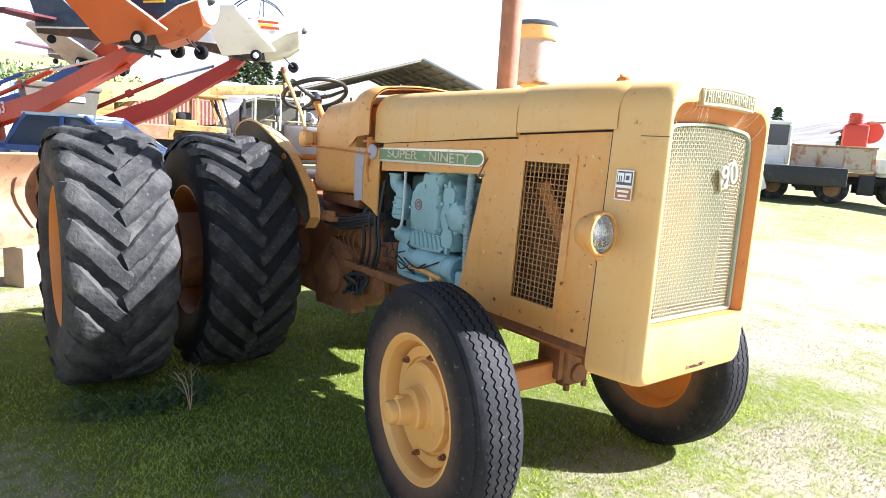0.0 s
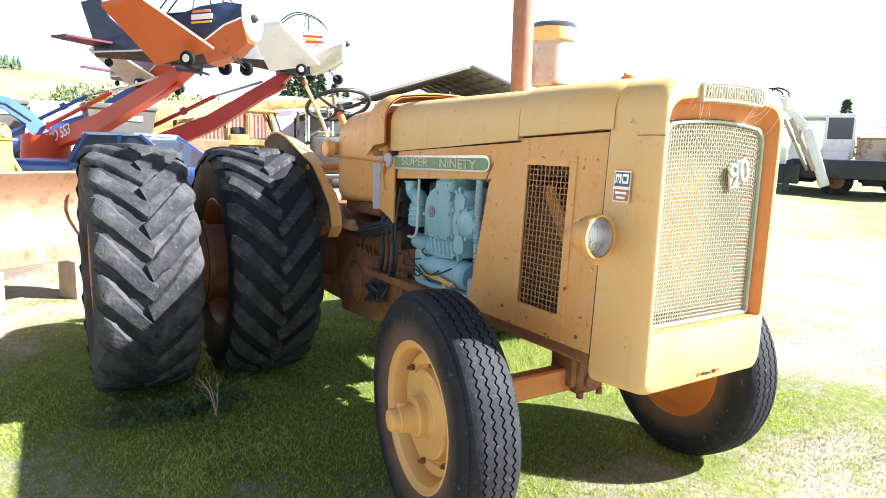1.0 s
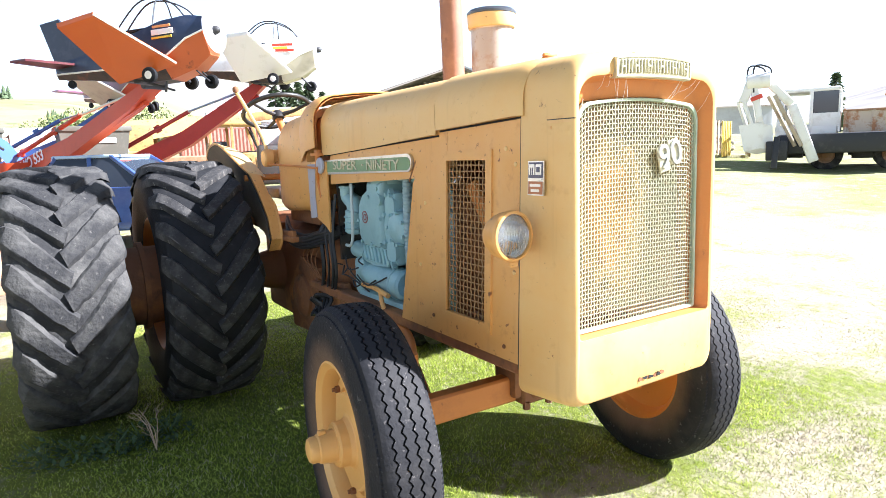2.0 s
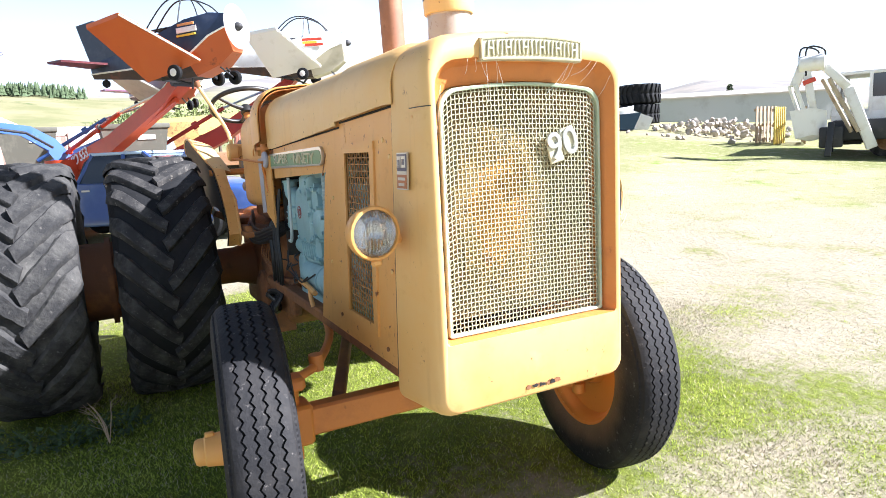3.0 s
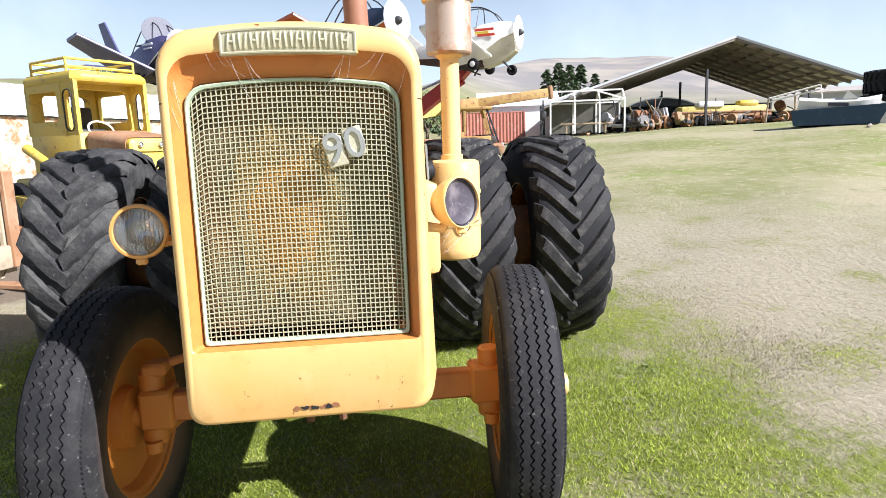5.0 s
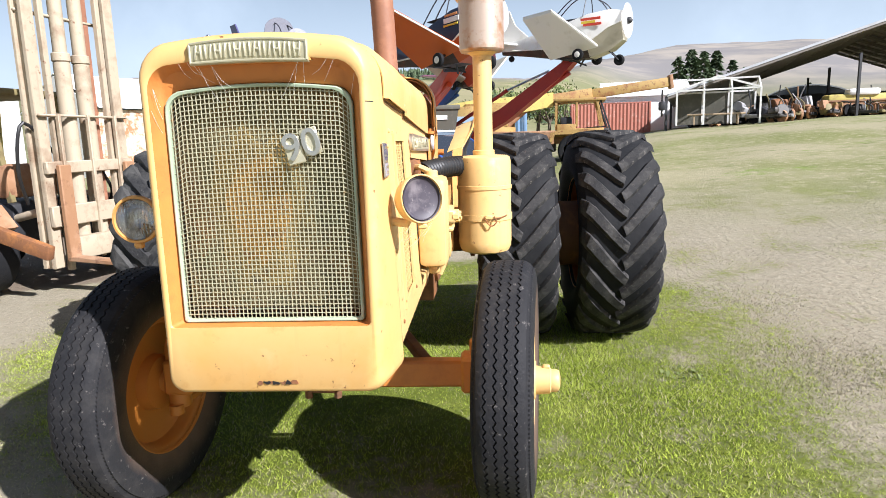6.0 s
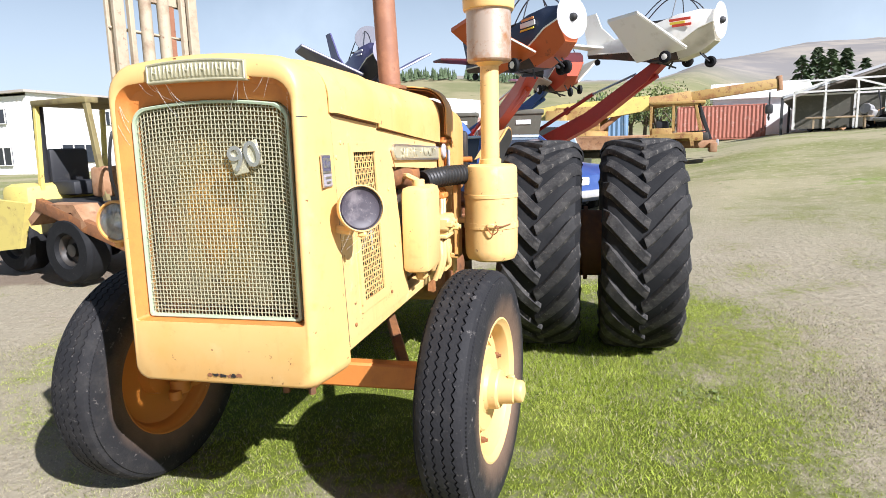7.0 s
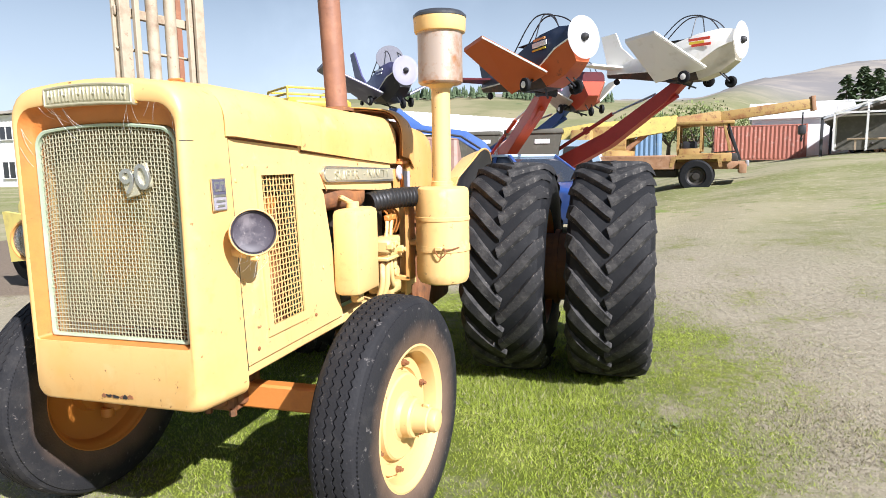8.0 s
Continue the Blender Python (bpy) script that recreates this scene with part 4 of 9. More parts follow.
def build_cowl():
    """Fuel-tank cowl and dash behind the bonnet."""
    rows = [[(x, y, z) for x, z in hood_line(hw, zt, lo, 0.14)] for y, hw, zt, lo in ((1.805, 0.392, 1.812, 1.545), (1.81, 0.394, 1.816, 1.543), (1.93, 0.394, 1.818, 1.53), (2.0, 0.39, 1.806, 1.49), (2.05, 0.38, 1.775, 1.47))]
    collar = part("cowl_collar", Geo().sheet(rows, 0.005, -1), yellow, tractor, "arched yellow collar over the bonnet's rear gap")
    part("collar_lining", Geo().sheet([[(x, y, z) for x, z in hood_line(hw, zt, lo, 0.14)] for y, hw, zt, lo in ((1.812, 0.382, 1.803, 1.55), (1.93, 0.382, 1.806, 1.53), (2.0, 0.378, 1.794, 1.5))], 0.003, -1), orange_paint, collar, "darker orange lining inside the collar")
    g = Geo()
    loops = []
    for y, hw, zt, zb in ((1.99, 0.372, 1.765, 1.2), (2.1, 0.376, 1.762, 1.19), (2.45, 0.37, 1.735, 1.17), (2.56, 0.345, 1.7, 1.18), (2.6, 0.3, 1.66, 1.22)):
        loops.append([(x, y, z) for x, z in rrect(hw, zb, zt, 0.06, 0.14, 0.014)])
    g.loft(loops)
    tank = part("tank_cowl", g, yellow, tractor, "rounded yellow tank cowl")
    # patched metal post beside the badge
    for s in (-1, 1):
        q = Geo().prism([(1.725, 1.1), (1.78, 1.13), (2.0, 1.2), (2.0, 1.47), (1.725, 1.47)], "x", s * 0.362, s * 0.372)
        part("post_plate", q, yellow if s > 0 else yellow, tank)
        q = Geo().prism([(1.885, 1.17), (1.975, 1.16), (1.985, 1.455), (1.87, 1.46), (1.895, 1.3)], "x", s * 0.3735, s * 0.3755)
        part("bare_patch", q, grey_primer, tank, "flaked grey primer patch")
        q = Geo().cyl((s * 0.37, 1.83, 1.44), (s * 0.37, 1.83, 1.53), 0.018, n=12).cyl((s * 0.37, 1.83, 1.5), (s * 0.37, 1.83, 1.515), 0.04, n=16)
        q.tube([(s * 0.375, 1.78, 1.47), (s * 0.39, 1.8, 1.42), (s * 0.375, 1.84, 1.36), (s * 0.37, 1.82, 1.28)], 0.008, 6, smooth=4)
        part("catch", q, orange_paint, tank)
        part("lens_disc", Geo().cyl((s * 0.372, 1.78, 1.45), (s * 0.392, 1.78, 1.45), 0.042, n=24, chamfer=0.006), grey_primer, tank)
    part("gap_liner", Geo().box((0, 1.9, 1.58), (0.62, 0.26, 0.28), 0.05), rust_cast, tank)
    part("throttle_rod", Geo().tube([(-0.4, 1.78, 1.437), (-0.405, 2.2, 1.452), (-0.41, 2.62, 1.46)], 0.007, 6), orange_paint, tractor, "thin yellow linkage rod")
    part("under_tank", Geo().box((0, 2.3, 1.14), (0.6, 0.5, 0.08), 0.02), rust_cast, tank)


build_cowl()


def build_steering():
    c = Vector((-0.26, 2.78, 1.8))
    ax = Vector((0, 0.42, 0.9)).normalized()
    x = Vector((1, 0, 0))
    y = ax.cross(x)
    R = 0.215
    g = Geo().tube([c + x * (R * math.cos(a)) + y * (R * math.sin(a)) for a in [2 * math.pi * i / 40 for i in range(41)]], 0.0145, 10, caps=False)
    wheel = part("steering_wheel", g, steering_black, tractor, "black three-spoke steering wheel")
    for k in range(3):
        a = radians(90 + 120 * k)
        part("spoke", Geo().tube([c - ax * 0.03, c + (x * math.cos(a) + y * math.sin(a)) * R * 0.5 - ax * 0.025, c + (x * math.cos(a) + y * math.sin(a)) * R], [0.016, 0.012, 0.009], 8), steering_black, wheel)
    part("boss", Geo().cyl(c - ax * 0.06, c, 0.04, 0.032, 16, 0.008), steering_black, wheel)
    part("column", Geo().tube([c - ax * 0.05, (-0.24, 2.55, 1.5), (-0.2, 2.35, 1.1)], 0.024, 10), orange_paint, tractor, "yellow steering column")
    lever = part("throttle_lever", Geo().tube([(-0.4, 2.6, 1.5), (-0.41, 2.63, 1.62), (-0.48, 2.62, 1.76), (-0.56, 2.6, 1.9)], 0.012, 8, smooth=3), yellow_faded_sunlit, tractor, "cranked hand lever with a knob")
    part("knob", Geo().lathe([(0.0001, 0.022), (0.016, 0.016), (0.02, 0.0), (0.016, -0.014), (0.0001, -0.02)], (-0.565, 2.6, 1.915), n=14), rust_cast, lever)
    g = Geo().cyl((-0.43, 2.6, 1.5), (-0.37, 2.6, 1.5), 0.055, n=22, chamfer=0.008).box((-0.34, 2.6, 1.5), (0.08, 0.06, 0.1), 0.01)
    part("quadrant", g, yellow, lever)
    part("cross_shaft", Geo().tube([(-0.55, 2.62, 1.38), (0.4, 2.62, 1.38)], 0.02, 10), orange_paint, tractor)


build_steering()


def build_exhaust():
    x, y = 0.2, 1.36
    g = Geo().lathe([(0.0001, 1.7), (0.056, 1.7), (0.056, 3.1), (0.05, 3.1), (0.05, 2.9), (0.0001, 2.9)], (x, y, 0), n=26)
    lean = lambda a, b, c: (a - 0.032 * (c - 1.78), b - 0.03 * (c - 1.78), c)
    pipe = part("exhaust_pipe", g.warp(lean), rusty_pipe, tractor, "tall rust-brown exhaust stack through the bonnet")
    part("flange", Geo().lathe([(0.056, 1.775), (0.085, 1.775), (0.085, 1.79), (0.056, 1.797)], (x, y, 0), n=26), rust_cast, pipe)


build_exhaust()


def build_air_cleaner():
    x, y = 0.674, 1.66
    body = [(0.0001, 0.832), (0.1, 0.834), (0.132, 0.846), (0.145, 0.872), (0.148, 0.9), (0.148, 1.02), (0.153, 1.022), (0.153, 1.036), (0.148, 1.038), (0.148, 1.2), (0.15, 1.202), (0.15, 1.21), (0.148, 1.212), (0.148, 1.34), (0.143, 1.362), (0.125, 1.372), (0.06, 1.376), (0.06, 1.4), (0.052, 1.404)]
    can = part("air_cleaner", Geo().lathe(body, (x, y, 0), n=40), yellow_faded_sunlit, tractor, "upright yellow oil-bath air cleaner")
    part("intake_pipe", Geo().lathe([(0.051, 1.38), (0.051, 1.9), (0.06, 1.905), (0.085, 1.925)], (x, y, 0), n=26), yellow_faded_sunlit, can)
    part("precleaner_bowl", Geo().lathe([(0.07, 1.918), (0.112, 1.922), (0.12, 1.932), (0.12, 2.18), (0.124, 2.185), (0.13, 2.2)], (x, y, 0), n=36), rusty_can, can, "rust-stained tin bowl")
    part("precleaner_band", Geo().lathe([(0.118, 2.185), (0.134, 2.19), (0.138, 2.2), (0.14, 2.262), (0.132, 2.268)], (x, y, 0), n=36), yellow_faded_sunlit, can, "faded yellow band")
    part("precleaner_cap", Geo().lathe([(0.13, 2.262), (0.142, 2.264), (0.143, 2.275), (0.125, 2.292), (0.06, 2.302), (0.0001, 2.304)], (x, y, 0), n=36), dark_cap, can, "dark steel cap")
    g = Geo()
    for z in (1.045, 1.2):
        g.lathe([(0.149, z - 0.009), (0.1525, z - 0.009), (0.1525, z + 0.009), (0.149, z + 0.009)], (x, y, 0), n=40)
    g.box((x + 0.02, y - 0.155, 1.045), (0.04, 0.02, 0.022), 0.004)
    part("clamp_band", g, yellow_faded_sunlit, can)
    q = Geo().tube([(x + 0.05, y - 0.156, 1.05), (x + 0.06, y - 0.17, 1.02), (x + 0.03, y - 0.168, 1.0), (x + 0.0, y - 0.16, 1.045), (x + 0.07, y - 0.15, 1.04), (x + 0.12, y - 0.1, 1.05)], 0.004, 5, smooth=4)
    part("wire_clip", q, rust_cast, can)
    # corrugated hose to the blower
    a, b, c = Vector((0.36, 1.36, 1.3)), Vector((0.45, 1.52, 1.325)), Vector((0.56, 1.62, 1.32))
    g = Geo()
    n = 44
    path = [a * (1 - t) ** 2 + b * 2 * t * (1 - t) + c * t * t for t in [i / n for i in range(n + 1)]]
    g.tube(path, [0.05 + (0.006 if i % 3 == 1 else 0) for i in range(n + 1)], 18)
    part("intake_hose", g, hose_rubber, can, "black corrugated rubber hose")
    g = Geo().beam((0.48, 1.66, 0.85), (0.48, 1.66, 1.32), 0.03, 0.1, 0.006, (0, 1, 0)).box((0.52, 1.66, 1.31), (0.1, 0.08, 0.03)).box((0.52, 1.66, 1.06), (0.1, 0.08, 0.03)).box((0.42, 1.66, 0.86), (0.15, 0.1, 0.03))
    part("bracket", g, yellow, can)


build_air_cleaner()


def bolt_ring(g, c, ax, r, n, size=0.008):
    ax = Vector(ax).normalized()
    u = ax.orthogonal().normalized()
    w = ax.cross(u)
    for k in range(n):
        a = 2 * math.pi * k / n
        p = Vector(c) + u * (r * math.cos(a)) + w * (r * math.sin(a))
        g.cyl(p, p + ax * size, size, n=6)


def build_engine():
    eng = part("engine", Geo().box((0, 1.32, 1.0), (0.36, 0.98, 0.5), 0.03).box((0, 1.32, 1.28), (0.3, 0.9, 0.12), 0.03).box((0, 1.3, 0.76), (0.3, 0.9, 0.16), 0.03), engine_blue, tractor, "pale blue-green diesel engine with blower")
    # blower intake housing with a rounded elbow top
    prof = [(1.22, 1.06), (1.43, 1.06), (1.46, 1.1), (1.465, 1.2), (1.45, 1.26), (1.41, 1.31), (1.35, 1.335), (1.345, 1.375), (1.2, 1.375), (1.2, 1.34), (1.215, 1.3), (1.21, 1.12)]
    g = Geo()
    loops = []
    for x, k in ((-0.14, 1.0), (-0.3, 1.0), (-0.322, 0.965), (-0.33, 0.9)):
        loops.append([(x, 1.33 + (y - 1.33) * k, 1.22 + (z - 1.22) * k) for y, z in prof])
    g.loft(loops)
    g.cyl((-0.24, 1.275, 1.37), (-0.24, 1.275, 1.395), 0.085, n=24, chamfer=0.004)
    blower = part("blower_housing", g, engine_blue, eng)
    q = Geo().lathe([(0.024, 0.0), (0.03, 0.0), (0.03, 0.0035), (0.024, 0.0035)], (-0.329, 1.38, 1.2), (-1, 0, 0), 24)
    q.lathe([(0.01, 0.0), (0.016, 0.0), (0.016, 0.0035), (0.01, 0.0035)], (-0.329, 1.38, 1.2), (-1, 0, 0), 18)
    part("round_mark", q, material("faded_red", (0.3, 0.1, 0.1), 0.6), blower)
    for y, z in ((1.225, 1.08), (1.32, 1.075), (1.42, 1.08), (1.24, 1.34), (1.33, 1.3), (1.225, 1.2), (1.45, 1.18)):
        part("bolt", Geo().cyl((-0.32, y, z), (-0.337, y, z), 0.009, n=8), engine_blue, blower)
    part("outlet_flange", Geo().lathe([(0.0001, 0.0), (0.09, 0.0), (0.094, 0.006), (0.094, 0.03), (0.085, 0.036), (0.085, 0.06)], (-0.24, 1.275, 1.36), n=28), engine_blue, blower)
    part("lifting_eye", Geo().lathe([(0.012, -0.01), (0.03, -0.01), (0.03, 0.01), (0.012, 0.01)], (-0.325, 1.235, 1.29), (-1, 0, 0), 18), engine_blue, blower)
    # ribbed air box under the blower
    part("air_box", Geo().loft([[(x, y, z) for y, z in ((1.2, 1.06), (1.45, 1.06), (1.43, 0.985), (1.36, 0.965), (1.2, 0.975))] for x in (-0.16, -0.31)]), engine_blue, eng)
    for i in range(7):
        y = 1.2 + 0.038 * i
        part("air_box_rib", Geo().beam((-0.312, y + 0.01, 1.055), (-0.312, y - 0.012, 0.985), 0.012, 0.016, 0.003, (1, 0, 0)), engine_blue, eng)
    # gear case: scalloped flange, bolted cover, bearing boss
    g = Geo().lathe([(0.0001, 0.1), (0.05, 0.1), (0.07, 0.085), (0.085, 0.05), (0.095, 0.0), (0.1, -0.08)], (-0.24, 1.08, 1.17), (-1, -0.15, 0), 28)
    g.box((-0.27, 1.14, 1.16), (0.1, 0.09, 0.34), 0.025)
    case = part("gear_case", g, engine_blue, eng)
    lobes = [(1.14 + (0.052 + 0.008 * math.cos(8 * a)) * math.cos(a), 1.16 + (0.175 + 0.008 * math.cos(8 * a)) * math.sin(a)) for a in [2 * math.pi * i / 48 for i in range(48)]]
    part("case_flange", Geo().prism(lobes, "x", -0.322, -0.3), engine_blue, case)
    for k in range(8):
        a = 2 * math.pi * (k + 0.5) / 8
        y, z = 1.14 + 0.046 * math.cos(a), 1.16 + 0.168 * math.sin(a)
        part("bolt", Geo().cyl((-0.31, y, z), (-0.334, y, z), 0.01, n=8), engine_blue, case)
    for k in range(7):
        a = 2 * math.pi * k / 7
        y, z = 1.065 + 0.072 * math.cos(a), 1.17 + 0.072 * math.sin(a)
        part("bolt", Geo().cyl((-0.29, y, z), (-0.345, y, z), 0.008, n=8), engine_blue, case)
    part("head_cover", Geo().box((-0.2, 1.05, 1.4), (0.1, 0.42, 0.06), 0.015), engine_blue, eng)
    for y in (0.92, 1.02, 1.12):
        part("bolt", Geo().cyl((-0.245, y, 1.4), (-0.262, y, 1.4), 0.011, n=8), engine_blue, eng)
    part("drive_pulley", Geo().lathe([(0.0001, 0.03), (0.06, 0.03), (0.07, 0.02), (0.062, 0.012), (0.07, 0.0), (0.0001, -0.02)], (-0.26, 0.98, 1.06), (-1, 0, 0), 24), engine_blue, eng)
    # dark sheet added as the shade at the rear of the engine bay
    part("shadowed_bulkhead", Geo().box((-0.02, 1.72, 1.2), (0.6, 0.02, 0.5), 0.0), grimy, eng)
    part("coolant_hose", Geo().tube([(-0.31, 0.985 + 0.01 * math.sin(i / 30), 1.42 - 0.0052 * i) for i in range(121)], [0.019 + (0.003 if i % 3 == 0 else 0.0) for i in range(121)], 12), material("grey_blue_hose", (0.3, 0.4, 0.42), 0.45, bump=0.3, bump_scale=80), eng)
    # oil filter and filler elbow at the rear
    g = Geo().cyl((-0.28, 1.62, 1.1), (-0.28, 1.6, 1.22), 0.05, n=20, chamfer=0.008).tube([(-0.27, 1.6, 1.2), (-0.28, 1.61, 1.26), (-0.29, 1.66, 1.28), (-0.29, 1.665, 1.33)], [0.045, 0.045, 0.034, 0.036], 14, smooth=3)
    g.cyl((-0.29, 1.665, 1.33), (-0.29, 1.665, 1.343), 0.042, n=18, chamfer=0.003)
    for z in (1.12, 1.15, 1.18):
        g.lathe([(0.05, z), (0.056, z + 0.004), (0.05, z + 0.01)], (-0.28, 1.612, 0), n=18)
    part("oil_filler", g, engine_blue, eng)
    # starter motor and generator below
    g = Geo().cyl((-0.27, 1.08, 0.9), (-0.27, 1.42, 0.9), 0.072, n=26, chamfer=0.012).cyl((-0.27, 1.42, 0.9), (-0.27, 1.5, 0.9), 0.045, n=18).lathe([(0.073, 0), (0.077, 0.003), (0.077, 0.017), (0.073, 0.02)], (-0.27, 1.15, 0.9), (0, 1, 0), 26)
    part("starter_motor", g, engine_blue, eng)
    g = Geo().cyl((-0.25, 1.42, 0.99), (-0.25, 1.66, 1.01), 0.045, n=18, chamfer=0.008).cyl((-0.25, 1.5, 0.995), (-0.25, 1.52, 0.997), 0.05, n=18)
    g.box((-0.22, 1.56, 0.88), (0.16, 0.12, 0.2), 0.03)
    part("fuel_pump", g, engine_blue, eng)
    g = Geo().box((-0.24, 1.02, 0.85), (0.14, 0.12, 0.12), 0.02).box((-0.23, 1.3, 0.79), (0.16, 0.5, 0.06), 0.015)
    part("sump_flange", g, engine_blue, eng)
    g = Geo().tube([(-0.34, 1.5, 1.36), (-0.345, 1.5, 1.12), (-0.34, 1.54, 1.05), (-0.33, 1.62, 1.04)], 0.008, 8, smooth=5)
    part("fuel_line", g, material("grey_fuel_line", (0.45, 0.52, 0.52), 0.4), eng)
    g = Geo()
    rng = random.Random(8)
    for i in range(9):
        a = Vector((-0.33 - rng.uniform(0, 0.03), rng.uniform(1.35, 1.7), rng.uniform(0.86, 1.0)))
        b = a + Vector((rng.uniform(-0.03, 0.02), rng.uniform(-0.35, 0.1), rng.uniform(-0.08, 0.06)))
        part("wire", Geo().tube([a, (a + b) / 2 + Vector((-0.02, 0, rng.uniform(-0.05, 0.03))), b], 0.004, 6, smooth=4), hose_rubber, eng)
    g = Geo().tube([(-0.36, 1.12, 0.86), (-0.36, 1.25, 0.875), (-0.35, 1.4, 0.87)], 0.012, 8, smooth=3).tube([(-0.36, 1.2, 0.87), (-0.365, 1.18, 0.83), (-0.36, 1.17, 0.79)], 0.011, 8)
    part("yellow_rod", g, yellow, eng)
    # left flank: manifold, tank, valve and pipes
    g = Geo().tube([(0.27, 0.92, 1.34), (0.3, 1.05, 1.345), (0.3, 1.3, 1.335), (0.24, 1.37, 1.5)], 0.06, 16, smooth=4)
    part("exhaust_manifold", g, rust_cast, eng)
    g = Geo().box((0.435, 1.02, 1.1), (0.13, 0.27, 0.4), 0.03).cyl((0.43, 1.0, 1.29), (0.43, 1.0, 1.33), 0.03, n=16, chamfer=0.004).tube([(0.43, 1.0, 1.32), (0.38, 1.0, 1.345), (0.33, 1.05, 1.34)], 0.014, 8).box((0.43, 1.02, 0.88), (0.05, 0.06, 0.06), 0.01)
    part("hydraulic_tank", g, yellow_faded_sunlit, eng, "yellow steel reservoir")
    valve = part("control_valve", Geo().box((0.465, 1.32, 1.08), (0.1, 0.19, 0.1), 0.014).box((0.475, 1.24, 1.09), (0.11, 0.07, 0.07), 0.012).box((0.455, 1.32, 1.025), (0.12, 0.21, 0.02), 0.005), yellow_faded_sunlit, eng, "painted valve block with bent pipes")
    for y, z in ((1.22, 1.09), (1.27, 1.1), (1.37, 1.06)):
        part("valve_cap", Geo().cyl((0.51, y, z), (0.545, y, z), 0.02, n=6, chamfer=0.004).cyl((0.545, y, z), (0.555, y, z), 0.012, n=12), yellow_faded_sunlit, valve)
    for y in (1.34, 1.4):
        part("valve_lever", Geo().tube([(0.46, y, 1.12), (0.46, y + 0.012, 1.16), (0.455, y + 0.035, 1.21)], [0.012, 0.009, 0.011], 8), yellow_faded_sunlit, valve)
        part("lever_clevis", Geo().box((0.455, y + 0.05, 1.22), (0.03, 0.06, 0.03), 0.006), orange_paint, valve)
    for y0, y1, r in ((1.25, 1.235, 0.015), (1.31, 1.3, 0.018)):
        part("valve_pipe", Geo().tube([(0.47, y0, 1.03), (0.475, y1, 0.97), (0.47, y1, 0.88), (0.44, y1, 0.8)], r, 10, smooth=4), yellow_faded_sunlit, valve)
        part("pipe_nut", Geo().cyl((0.47, y0, 1.0), (0.47, y0, 1.03), r + 0.008, n=6), rust_cast, valve)
    part("valve_pipe", Geo().tube([(0.48, 1.34, 1.02), (0.485, 1.34, 0.94), (0.48, 1.37, 0.87), (0.46, 1.43, 0.855)], 0.013, 10, smooth=5), yellow_faded_sunlit, valve)
    part("drain_cock", Geo().cyl((0.47, 1.42, 1.02), (0.47, 1.42, 0.95), 0.018, n=12, chamfer=0.004), yellow_faded_sunlit, valve)
    pump = part("pump", Geo().cyl((0.36, 1.44, 0.93), (0.46, 1.44, 0.93), 0.05, n=22, chamfer=0.01).box((0.4, 1.46, 0.84), (0.14, 0.16, 0.06), 0.015), yellow_faded_sunlit, eng)
    part("pump_cover", Geo().cyl((0.46, 1.44, 0.93), (0.485, 1.44, 0.93), 0.032, n=16, chamfer=0.005), yellow_faded_sunlit, pump)
    # upright bracket of the air cleaner; the block side behind it is black as recess shade
    post = part("cleaner_post", Geo().box((0.45, 1.7, 1.0), (0.012, 0.085, 0.5), 0.003).box((0.42, 1.74, 1.0), (0.06, 0.012, 0.5), 0.003), yellow_faded_sunlit, eng, "upright angle bracket of the air cleaner")
    for z in (1.2, 1.07):
        part("clip", Geo().box((0.46, 1.78, z), (0.02, 0.12, 0.035), 0.004), yellow_faded_sunlit, post)
    part("block_side", Geo().box((0.25, 1.42, 1.05), (0.1, 0.6, 0.5), 0.03), grimy, eng, "side of the engine block, recess shade put into its dark colour")
    g = Geo()
    for i in range(4):
        y = 1.4 + 0.05 * i
        g.tube([(0.33, y, 1.28), (0.4, y + 0.03, 1.27), (0.43, y + 0.08, 1.2), (0.4, y + 0.1, 1.12)], 0.006, 6, smooth=4)
    part("injector_pipes", g, orange_paint, eng)


build_engine()


